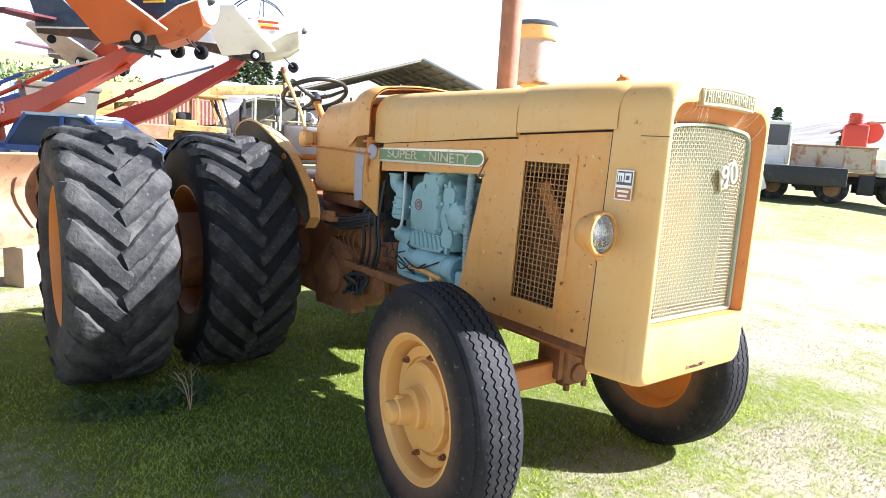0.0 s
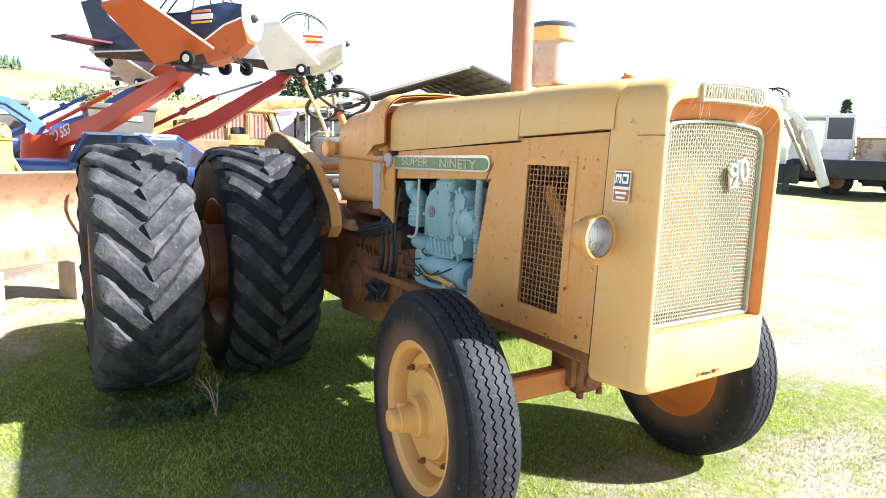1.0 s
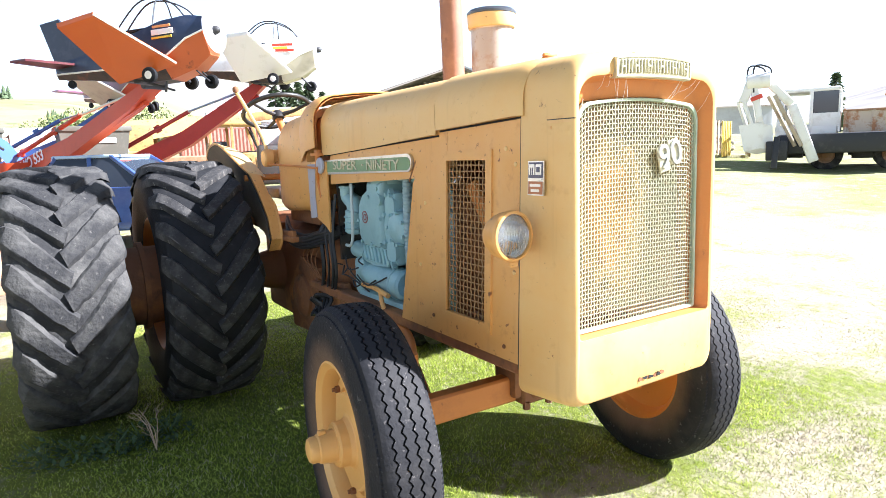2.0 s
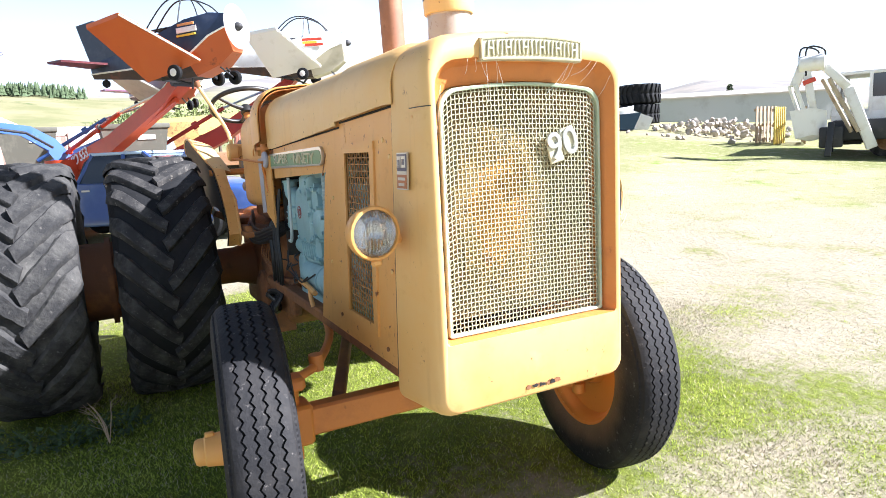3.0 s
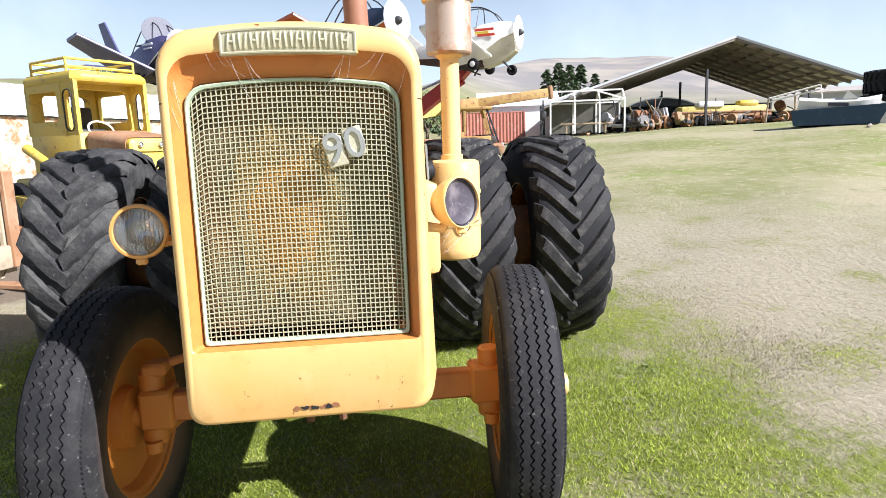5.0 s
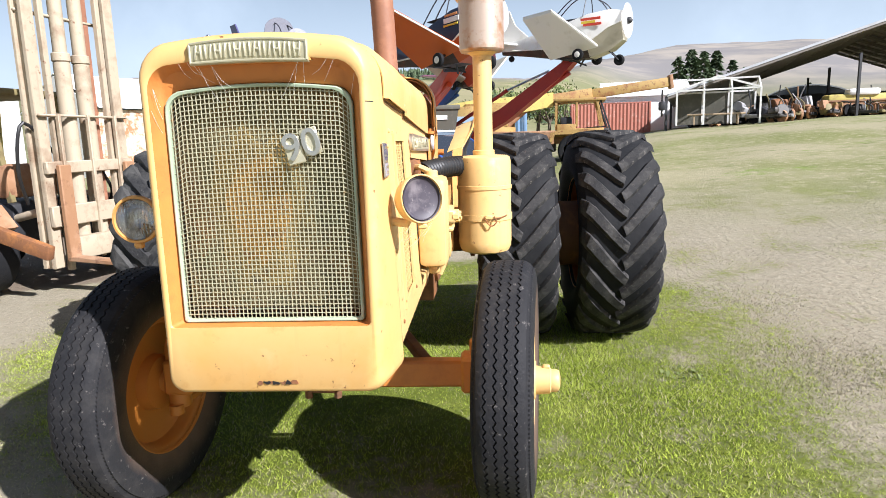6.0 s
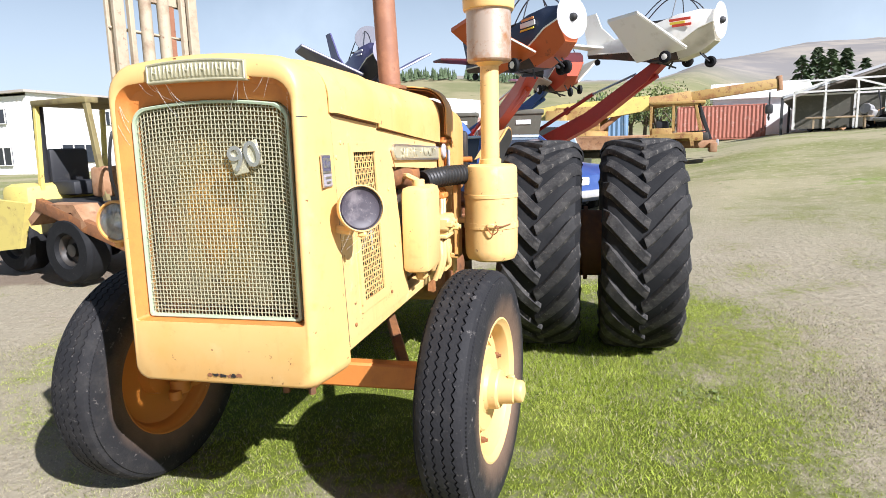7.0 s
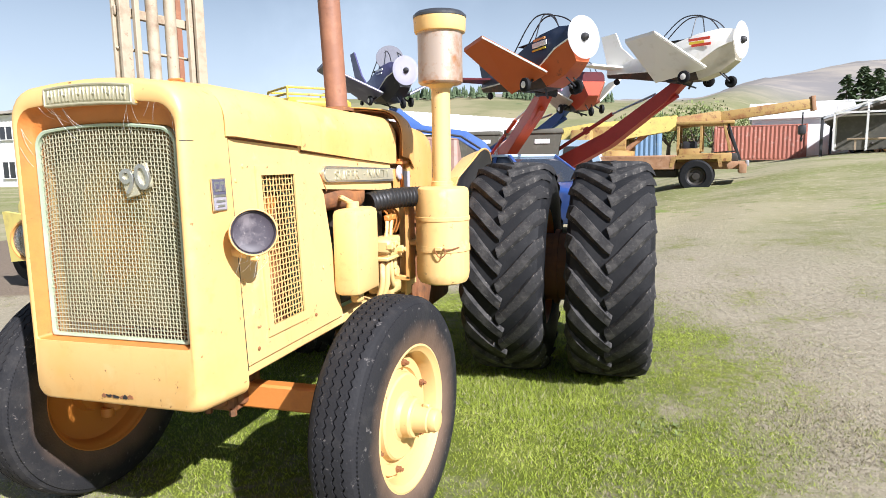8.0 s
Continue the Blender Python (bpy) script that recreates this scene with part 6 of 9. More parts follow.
old_yellow = material("weathered_pale_yellow", (0.6, 0.5, 0.14), 0.65, vary=[((0.42, 0.32, 0.12), 3.0, 0.5, 0.2), (RUST, 9.0, 0.6, 0.1)], bump=0.08)
khaki_guard = material("grimy_khaki_paint", (0.2, 0.165, 0.07), 0.7, vary=[((0.1, 0.07, 0.035), 6.0, 0.5, 0.2)])
mast_steel = material("weathered_mast_steel", (0.42, 0.35, 0.25), 0.7, 0.05, vary=[((0.24, 0.16, 0.1), 3.0, 0.5, 0.2), (RUST, 10.0, 0.6, 0.1)], bump=0.12, streak=(0.14, 0.07, 0.04))
white_machine = material("white_machine_paint", (0.76, 0.75, 0.72), 0.5, vary=[((0.6, 0.57, 0.52), 3.0, 0.52, 0.2), ((0.32, 0.2, 0.13), 10.0, 0.68, 0.06)])
black_metal = material("black_chassis", (0.02, 0.021, 0.025), 0.6, vary=[((0.06, 0.055, 0.05), 5.0, 0.55, 0.2)])
tipper_rust = material("rusty_cream_tipper", (0.5, 0.42, 0.33), 0.7, vary=[((0.36, 0.17, 0.08), 2.2, 0.5, 0.08), ((0.2, 0.09, 0.04), 7.0, 0.6, 0.1)], bump=0.1)
red_machine = material("red_machine_paint", (0.55, 0.06, 0.03), 0.5, vary=[((0.35, 0.06, 0.04), 5.0, 0.55, 0.2)])
container_red = material("container_red", (0.34, 0.12, 0.08), 0.6, vary=[((0.46, 0.3, 0.25), 3.0, 0.55, 0.2)])
container_pink = material("faded_container_pink", (0.44, 0.28, 0.23), 0.65, vary=[((0.42, 0.2, 0.15), 2.0, 0.5, 0.2)])
container_blue = material("container_blue", (0.14, 0.23, 0.36), 0.6, vary=[((0.25, 0.3, 0.36), 3.0, 0.55, 0.2)])
white_tin = material("white_corrugated_tin", (0.8, 0.8, 0.79), 0.5, vary=[((0.66, 0.65, 0.62), 1.2, 0.55, 0.2)])
roof_tin = material("weathered_roof_tin", (0.4, 0.36, 0.32), 0.6, 0.1, vary=[((0.5, 0.45, 0.4), 0.5, 0.5, 0.2), ((0.22, 0.16, 0.12), 1.6, 0.6, 0.12)])
grey_tin = material("grey_corrugated_tin", (0.4, 0.41, 0.43), 0.5, 0.2, vary=[((0.32, 0.32, 0.33), 0.6, 0.5, 0.2)])
window_dark = material("dark_window_glass", (0.03, 0.035, 0.045), 0.08, 0.0, spec=0.8)
car_blue = material("blue_car_paint", (0.03, 0.07, 0.24), 0.35, vary=[((0.06, 0.11, 0.3), 2.0, 0.5, 0.2)], coat=0.5)
car_pale_blue = material("pale_blue_paint", (0.42, 0.56, 0.72), 0.35, vary=[((0.55, 0.65, 0.75), 2.0, 0.5, 0.2)], coat=0.3)
timber = material("weathered_timber", (0.4, 0.3, 0.2), 0.8, vary=[((0.28, 0.2, 0.14), 5.0, 0.5, 0.2)], bump=0.2)
boat_blue = material("dark_blue_skip", (0.015, 0.045, 0.09), 0.5, vary=[((0.05, 0.09, 0.13), 3.0, 0.55, 0.2)])
rubble_mat = material("pale_rubble", (0.5, 0.44, 0.37), 0.9, vary=[((0.36, 0.3, 0.24), 4.0, 0.5, 0.2)], bump=0.3, per_object=0.2)
pine_leaf = material("pine_needles", (0.06, 0.09, 0.04), 0.8, vary=[((0.11, 0.14, 0.06), 1.5, 0.5, 0.2)])
weed_leaf = material("weed_leaves", (0.05, 0.085, 0.03), 0.7, vary=[((0.09, 0.13, 0.05), 9.0, 0.5, 0.2)])
willow_leaf = material("spring_leaves", (0.16, 0.2, 0.06), 0.8, vary=[((0.24, 0.25, 0.1), 0.8, 0.5, 0.2)])
bark = material("bark", (0.12, 0.09, 0.065), 0.9, bump=0.4)
lettering_orange = material("sign_orange", (0.7, 0.3, 0.1), 0.6)
lettering_red = material("sign_red", (0.6, 0.06, 0.03), 0.6)
lettering_yellow = material("sign_yellow", (0.75, 0.55, 0.05), 0.6)
lettering_white = material("sign_white", (0.8, 0.8, 0.8), 0.6)


def on_ground(x, y, yaw=0.0, dz=0.0):
    return pose(x, y, height(x, y) + dz, 0, 0, yaw)


# ---- the aeroplane ride ----
def plane_body(hull, chin, wing, tail, marks, label, at, disc=None, wide=False, propeller=True):
    """Child-ride aeroplane; forward is +x, its right is -y, the axle is at the origin."""
    p = thing("ride_aeroplane", label, "aeroplane", at, "aeroplanes of the ride")
    # x, half width, chine height, top height, keel height
    st = [(-2.02, 0.05, 0.3, 0.46, 0.22), (-1.42, 0.15, 0.26, 0.52, 0.14), (-0.84, 0.28, 0.22, 0.6, 0.04), (-0.3, 0.38, 0.18, 0.72, -0.04), (0.12, 0.41, 0.22, 0.82, -0.04), (0.55, 0.36, 0.5, 0.86, 0.08), (0.8, 0.29, 0.6, 0.82, 0.26)]
    loops = [[(x, w, c), (x, w * 0.95, (c + t) / 2 + 0.04), (x, w * 0.72, t), (x, -w * 0.72, t), (x, -w * 0.95, (c + t) / 2 + 0.04), (x, -w, c)] for x, w, c, t, k in st]
    body = part("fuselage", Geo().loft(loops), hull, p)
    loops = [[(x, w, c - 0.004), (x, w * 0.45, k), (x, -w * 0.45, k), (x, -w, c - 0.004)] for x, w, c, t, k in st]
    part("belly", Geo().loft(loops[:5]), underside_shade_stains, p, "stained underside with shade put into its dark colour")
    part("chin_panel", Geo().loft(loops[4:]), chin, p)
    for s in (-1, 1):
        part("chine_strip", Geo().tube([(x, s * (w + 0.004), c) for x, w, c, t, k in st], 0.014, 6), plane_white, p)
        root = [(0.34, s * 0.36, 0.16), (-0.72, s * 0.3, 0.0)]
        tip = [(0.05, s * 1.75, 0.78), (-0.5, s * 1.7, 0.72)] if wide else [(-0.3, s * 1.2, 0.8), (-0.95, s * 1.14, 0.74)]
        q = Geo()
        vs = [(root[0][0], root[0][1], root[0][2]), (root[1][0], root[1][1], root[1][2]), tip[1], tip[0]]
        q.add([(x, y, z + 0.03) for x, y, z in vs] + [(x, y, z - 0.03) for x, y, z in vs], [(0, 1, 2, 3), (7, 6, 5, 4), (0, 4, 5, 1), (1, 5, 6, 2), (2, 6, 7, 3), (3, 7, 4, 0)])
        part("wing", q, wing, p)
        part("wing_edge", Geo().tube([(root[0][0], root[0][1], root[0][2]), tip[0]], 0.016, 8), plane_white, p)
        q = Geo()
        vs = [(-1.55, s * 0.06, 0.4), (-2.0, s * 0.06, 0.4), (-2.28, s * 0.66, 0.46), (-2.0, s * 0.66, 0.46)]
        q.add([(x, y, z + 0.018) for x, y, z in vs] + [(x, y, z - 0.018) for x, y, z in vs], [(0, 1, 2, 3), (7, 6, 5, 4), (0, 4, 5, 1), (1, 5, 6, 2), (2, 6, 7, 3), (3, 7, 4, 0)])
        part("tailplane", q, plane_maroon if tail is navy else tail, p)
        w = part("main_wheel", Geo().lathe([(0.04, -0.04), (0.085, -0.045), (0.115, -0.03), (0.12, 0), (0.115, 0.03), (0.085, 0.045), (0.04, 0.04), (0.03, 0.02), (0.0001, 0.02)], (0, s * 0.56, 0), (0, s, 0), 22), rubber, p)
        part("wheel_disc", Geo().lathe([(0.065, 0.03), (0.06, 0.043), (0.03, 0.05), (0.0001, 0.05)], (0, s * 0.56, 0), (0, s, 0), 18), plane_white, w)
        part("wheel_leg", Geo().tube([(0, s * 0.52, 0), (-0.05, s * 0.3, 0.14)], 0.025, 8), black_metal, p)
    part("tail_fin", Geo().prism([(-1.3, 0.48), (-2.02, 0.42), (-2.5, 1.5), (-2.22, 1.52), (-1.75, 0.84)] if wide else [(-1.3, 0.48), (-2.02, 0.42), (-2.2, 1.12), (-1.84, 1.16), (-1.7, 0.84)], "y", -0.02, 0.02), tail, p)
    if propeller:
        part("nose_disc", Geo().lathe([(0.0001, 0.0), (0.34, 0.0), (0.345, 0.006), (0.34, 0.012), (0.0001, 0.012)], (0.84, 0, 0.64), (1, 0, 0), 40), disc or disc_plastic, p, "milky propeller disc")
    if propeller:
        part("spinner", Geo().lathe([(0.07, 0.0), (0.065, 0.04), (0.04, 0.08), (0.0001, 0.1)], (0.85, 0, 0.64), (1, 0, 0), 18), black_metal, p)
    if propeller:
        part("nose_bulkhead", Geo().lathe([(0.0001, 0.0), (0.24, 0.0), (0.25, 0.02), (0.0001, 0.03)], (0.785, 0, 0.64), (1, 0, 0), 28), plane_white, p)
    for s in (-1, 1):
        hoop = [(0.5, s * 0.2, 0.85), (0.3, s * 0.16, 1.08), (-0.05, s * 0.1, 1.22), (-0.4, s * 0.1, 1.14), (-0.95, s * 0.12, 0.62)]
        part("canopy_hoop", Geo().tube(hoop, 0.012, 6, smooth=5), hoop_black, p)
    part("canopy_bow", Geo().tube([(0.0, -0.3, 0.78), (0.02, -0.16, 1.14), (0.03, 0, 1.22), (0.02, 0.16, 1.14), (0.0, 0.3, 0.78)], 0.01, 6, smooth=5), hoop_black, p)
    if wide:
        part("smoky_windscreen", Geo().lathe([(0.0001, 0), (0.33, 0), (0.335, 0.01), (0.33, 0.02), (0.0001, 0.02)], (0.1, -0.05, 1.02), (0.85, -0.4, 0.3), 32), smoke_grey, p, "smoke-grey round windscreen")
    part("cockpit_well", Geo().box((-0.25, 0, 0.76), (0.6, 0.5, 0.02), 0.01), black_metal, p)
    part("nose_wheel", Geo().lathe([(0.04, -0.035), (0.085, -0.04), (0.11, -0.02), (0.11, 0.02), (0.085, 0.04), (0.04, 0.035), (0.0001, 0.03)], (0.68, 0, -0.12), (0, 1, 0), 20), rubber, p)
    for s in (-1, 1):
        part("nose_strut", Geo().tube([(0.68, s * 0.05, -0.12), (0.42, s * 0.09, 0.14)], 0.014, 6), black_metal, p)
    part("tail_wheel", Geo().lathe([(0.0001, -0.03), (0.06, -0.03), (0.07, 0), (0.06, 0.03), (0.0001, 0.03)], (-1.8, 0, 0.12), (0, 1, 0), 16), rubber, p)
    part("undercarriage", Geo().box((-0.2, 0, 0.02), (0.7, 0.4, 0.1), 0.02).tube([(-0.4, -0.2, 0.0), (-0.1, 0.2, -0.15)], 0.02, 6).tube([(0.1, -0.25, 0.05), (-0.2, 0.1, -0.16)], 0.02, 6), black_metal, p)
    # painted-on marks: plain bars
    for s in (-1, 1):
        for i, (x, z, w, h, mt) in enumerate(marks):
            q = Geo().box((x, s * 0.39, z), (w, 0.018, h), 0.003)
            part("mark_bar", q, mt, body)
    return p


def heading(dx, dy):
    return math.degrees(math.atan2(dy, dx))


dark_marks = [(0.2, 0.72, 0.3, 0.035, lettering_orange), (0.2, 0.64, 0.36, 0.08, lettering_white), (0.18, 0.56, 0.34, 0.03, lettering_yellow)]
white_marks = [(0.2, 0.7, 0.42, 0.05, lettering_red), (0.15, 0.64, 0.3, 0.05, lettering_yellow), (0.24, 0.59, 0.38, 0.05, lettering_red)]
purple_marks = [(0.2, 0.7, 0.4, 0.04, lettering_white), (0.2, 0.62, 0.3, 0.03, lettering_white)]
plane_body(navy, chin_orange, plane_orange, navy, dark_marks, "navy and orange ride aeroplane on a raised red arm", pose(0.36, 9.65, 2.8, 0, -3.5, heading(0.73, -0.68)))
plane_body(plane_white, plane_cream, plane_white, plane_white, white_marks, "white ride aeroplane on a raised dark red arm", pose(2.97, 12.2, 3.1, 0, 0, heading(0.86, -0.5)))
plane_body(plane_purple, black_metal, plane_purple, plane_purple, purple_marks, "purple-grey ride aeroplane on a raised blue arm", pose(-4.0, 13.4, 3.05, 0, 0, heading(0.72, -0.69)), disc_smoky, True)
plane_body(plane_maroon, plane_red, plane_cream, plane_lilac, [(0.2, 0.7, 0.4, 0.12, lettering_yellow)], "maroon and cream ride aeroplane on a blue arm", pose(0.5, 15.4, 2.85, 0, 0, heading(0.42, -0.9)), None, False, False)


def build_ride():
    ride = thing("aeroplane_ride", "trailer-mounted amusement ride with long lifting arms", "amusement ride", pose(-1.9, 15.2, 0))

    def arm(a, b, mt, label, w=0.24, h0=0.4, h1=0.26):
        a, b = Vector(a) - Vector((-1.9, 15.2, 0)), Vector(b) - Vector((-1.9, 15.2, 0))
        y = (b - a).normalized()
        x = y.cross(Vector((0, 0, 1))).normalized()
        z = x.cross(y)
        g = Geo()
        loops = []
        for t, h in ((0, h0), (0.12, h0), (0.55, (h0 + h1) / 2), (0.9, h1), (1.0, h1 * 0.6)):
            p = a.lerp(b, t) - z * (0.2 * math.sin(math.pi * t ** 1.3))
            loops.append([p + x * (w / 2) - z * (h / 2), p + x * (w / 2) + z * (h / 2), p - x * (w / 2) + z * (h / 2), p - x * (w / 2) - z * (h / 2)])
        g.loft(loops)
        o = part("arm", g, mt, ride, label)
        part("hydraulic_ram", Geo().tube([a.lerp(b, 0.05) + z * (h0 * 0.5 + 0.12), a.lerp(b, 0.62) + z * 0.28], 0.045, 10), mt, ride)
        part("ram_rod", Geo().tube([a.lerp(b, 0.62) + z * 0.28, a.lerp(b, 0.86) + z * 0.1], 0.025, 8), chrome, ride)
        part("lower_link", Geo().tube([a.lerp(b, 0.02) - z * (h0 * 0.75), a.lerp(b, 0.95) - z * 0.2], 0.05, 8), mt, ride)
        part("pivot_pin", Geo().cyl(b - x * 0.2, b + x * 0.2, 0.08, n=16, chamfer=0.01), black_metal, ride)
        for t in (0.2, 0.45):
            p = a.lerp(b, t)
            part("lug_plate", Geo().box(p + z * 0.3, (0.05, 0.14, 0.16), 0.01, Matrix((x, y, z)).transposed()), mt, ride)
        return o, a, b, x, y, z

    o, a, b, x, y, z = arm((-2.3, 16.6, 1.2), (0.2, 10.35, 2.78), arm_orange_red, "orange-red lifting arm")
    # fleet mark on the flank of the arm
    side = -x if x.y > 0 else x
    m = Matrix((z.cross(side), z, side)).transposed().to_4x4()
    m.translation = a.lerp(b, 0.3) + side * 0.135 - z * 0.06
    lettering("fleet_mark", "N/O 553", 0.32, lettering_white, o, m, 0.004)
    arm((-0.7, 14.75, 1.0), (2.75, 12.6, 3.12), red_arm, "dark red lifting arm", 0.24, 0.42, 0.26)
    kink = [Vector(p) - Vector((-1.9, 15.2, 0)) for p in ((-1.9, 15.6, 1.5), (-2.17, 15.4, 1.94), (-2.6, 15.0, 2.26), (-3.5, 14.0, 2.4), (-3.95, 13.5, 2.82))]
    part("arm", Geo().loft([[p + Vector(o) for o in ((0.1, 0.1, -h), (-0.1, -0.1, -h), (-0.1, -0.1, h), (0.1, 0.1, h))] for p, h in zip(kink, (0.16, 0.13, 0.1, 0.09, 0.07))]), blue_arm, ride, "cranked blue lifting arm")
    part("ram_rod", Geo().tube([p + Vector((0.02, -0.16, -0.05)) for p in kink[1:4]], 0.03, 8), black_metal, ride)
    arm((-2.6, 16.6, 1.3), (0.15, 15.5, 2.9), blue_arm, "blue lifting arm", 0.2, 0.32, 0.22)
    part("turntable", Geo().lathe([(0.0001, 0.6), (1.0, 0.6), (1.05, 0.7), (1.05, 0.95), (0.9, 1.0), (0.5, 1.05), (0.45, 1.6), (0.0001, 1.6)], n=36), arm_orange_red, ride)
    part("trailer_frame", Geo().box((0, 0, 0.45), (1.6, 5.0, 0.22), 0.02).box((0, 0, 0.25), (2.4, 0.3, 0.3), 0.02), arm_orange_red, ride)
    for sx in (-1, 1):
        for sy in (-1.6, 1.6):
            part("jack", Geo().cyl((sx * 0.9, sy, -0.05), (sx * 0.9, sy, 0.5), 0.06, n=12).box((sx * 0.9, sy, -0.0), (0.3, 0.3, 0.06), 0.01), red_arm, ride)


build_ride()


# ---- vehicles and machines ----
def wheel_geo(R, w, rim):
    """A plain road wheel about the x axis: tyre and disc."""
    h = w / 2
    t = Geo().lathe([(rim, -h * 0.7), (rim * 1.15, -h), (R * 0.9, -h), (R, -h * 0.7), (R, h * 0.7), (R * 0.9, h), (rim * 1.15, h), (rim, h * 0.7)], (0, 0, 0), (1, 0, 0), 32)
    d = Geo().lathe([(rim, -h * 0.72), (rim * 0.9, -h * 0.4), (rim * 0.9, h * 0.4), (rim, h * 0.74), (rim * 0.92, h * 0.66), (rim * 0.8, h * 0.2), (rim * 0.45, h * 0.25), (rim * 0.4, h * 0.6), (0.0001, h * 0.62)], (0, 0, 0), (1, 0, 0), 24)
    return t, d


def add_wheels(owner, spots, R, w, rim, disc_mat, tyre_mat=None):
    t, d = wheel_geo(R, w, rim)
    first = None
    for x, y, z in spots:
        at = pose(x, y, z, 0, 0, 0 if x > 0 else 180)
        if first is None:
            first = (part("wheel", d, disc_mat, owner, at=at), None)
            tyre = part("tyre", t, tyre_mat or rubber, first[0])
            first = (first[0], tyre)
        else:
            o = share("wheel", first[0], owner, at)
            share("tyre", first[1], o, Matrix())


def build_yellow_truck():
    """Crane truck; forward is -y in its own axes."""
    x, y = 2.62, 20.9
    t = thing("crane_truck", "rusty yellow mobile crane truck with a raised boom", "truck", on_ground(x, y, 82))
    part("chassis", Geo().box((0.42, 0, 0.85), (0.14, 5.4, 0.24), 0.02).box((-0.42, 0, 0.85), (0.14, 5.4, 0.24), 0.02).box((0, -2.62, 0.75), (1.9, 0.22, 0.3), 0.03), rust_plate, t)
    part("deck", Geo().box((0, 1.0, 1.12), (2.1, 3.4, 0.14), 0.02).box((1.02, 1.0, 0.95), (0.06, 3.3, 0.42), 0.01).box((-1.02, 1.0, 0.95), (0.06, 3.3, 0.42), 0.01), rust_plate, t)
    add_wheels(t, [(0.98, -1.3, 0.52), (-0.98, -1.3, 0.52), (0.98, 1.9, 0.52), (-0.98, 1.9, 0.52)], 0.52, 0.3, 0.27, grimy)
    part("under_tank", Geo().box((0.75, 0.2, 0.7), (0.5, 1.0, 0.4), 0.05).box((0, 0.4, 0.62), (1.0, 2.2, 0.3), 0.04), grimy, t, "greasy tank and driveline under the deck")
    for s in (-1, 1):
        part("mudguard", Geo().prism([(-2.05, 0.8), (-2.0, 1.15), (-1.75, 1.2), (-0.8, 1.2), (-0.55, 1.1), (-0.5, 0.8), (-0.6, 0.8), (-0.7, 1.05), (-1.9, 1.05), (-1.95, 0.8)], "x", s * 0.78, s * 1.06), rusty_yellow, t)
    cab = part("cab", Geo().box((0, -1.2, 1.3), (1.5, 1.6, 0.28), 0.04).box((0, -0.42, 1.6), (1.5, 0.06, 0.4), 0.02).box((0, -1.2, 2.38), (1.6, 1.7, 0.1), 0.03), rusty_yellow, t, at=pose(0, -0.3, -0.2))
    for sx in (-1, 1):
        for y0, y1 in ((-1.95, -1.75), (-1.1, -1.1), (-0.42, -0.42)):
            part("cab_pillar", Geo().beam((sx * 0.72, y0, 1.5), (sx * 0.72, y1, 2.36), 0.08, 0.08), rusty_yellow, cab)
        part("door", Geo().box((sx * 0.77, -0.76, 1.42), (0.04, 0.62, 0.34), 0.02), rusty_yellow, cab)
    part("bonnet", Geo().box((0, -2.2, 1.08), (0.9, 0.6, 0.3), 0.06), grimy, t, "stripped greasy engine stub")
    for sx in (-0.7, 0.7):
        part("windscreen_post", Geo().beam((sx, -2.25, 1.2), (sx, -1.85, 2.4), 0.05, 0.06), black_metal, cab)
    part("bumper_lamp", Geo().box((0.5, -2.78, 0.9), (0.3, 0.1, 0.2), 0.03), tin_grey, t)
    part("cab_seat", Geo().box((0, -0.75, 1.65), (1.2, 0.4, 0.35), 0.06), black_metal, cab)
    part("grab_rail", Geo().tube([(0.72, -2.55, 1.0), (0.76, -2.2, 1.9), (0.76, -1.95, 2.35)], 0.03, 8).tube([(0.9, -2.4, 1.3), (0.9, -1.7, 1.25)], 0.025, 8), black_metal, t)
    part("turret", Geo().lathe([(0.0001, 1.2), (0.8, 1.2), (0.8, 1.35), (0.5, 1.4), (0.0001, 1.4)], (0, 1.5, 0), n=28).box((0.3, 1.7, 1.8), (0.12, 1.5, 0.8), 0.02).box((-0.3, 1.7, 1.8), (0.12, 1.5, 0.8), 0.02).box((0, 2.4, 1.7), (1.5, 0.7, 0.8), 0.08), rusty_yellow, t)
    part("operator_cab", Geo().box((0.75, 1.2, 1.85), (0.6, 0.8, 1.0), 0.06), rusty_yellow, t)
    g = Geo()
    a, b = Vector((0, 2.3, 1.9)), Vector((0.7, -4.5, 2.72))
    boom = part("boom", g.beam(a, a.lerp(b, 0.62), 0.36, 0.4, 0.03), rusty_yellow, t, "rust-streaked telescopic boom")
    base_plates = [[(sx + off[0], y, z) for sx, z in ((-w, zc - h), (w, zc - h), (w, zc + h), (-w, zc + h))] for y, zc, h, w, off in ((3.3, 1.75, 0.42, 0.3, (0, 0)), (2.2, 1.92, 0.4, 0.28, (0, 0)), (0.8, 2.1, 0.3, 0.24, (0.16, 0)), (-0.6, 2.26, 0.24, 0.22, (0.3, 0)))]
    part("base_section", Geo().loft(base_plates), old_yellow, boom, "pale yellow plated base of the boom")
    part("inner_boom", Geo().beam(a.lerp(b, 0.6), b, 0.28, 0.32, 0.03), rusty_yellow, boom)
    part("boom_head", Geo().beam(b, b + (b - a).normalized() * 0.12, 0.36, 0.46, 0.02), rust_plate, boom)
    part("lift_ram", Geo().tube([(0.1, 1.0, 1.4), (0.2, 0.2, 2.05)], 0.09, 14).tube([(0.2, 0.2, 2.05), (0.25, -0.3, 2.2)], 0.055, 12), rust_plate, boom)
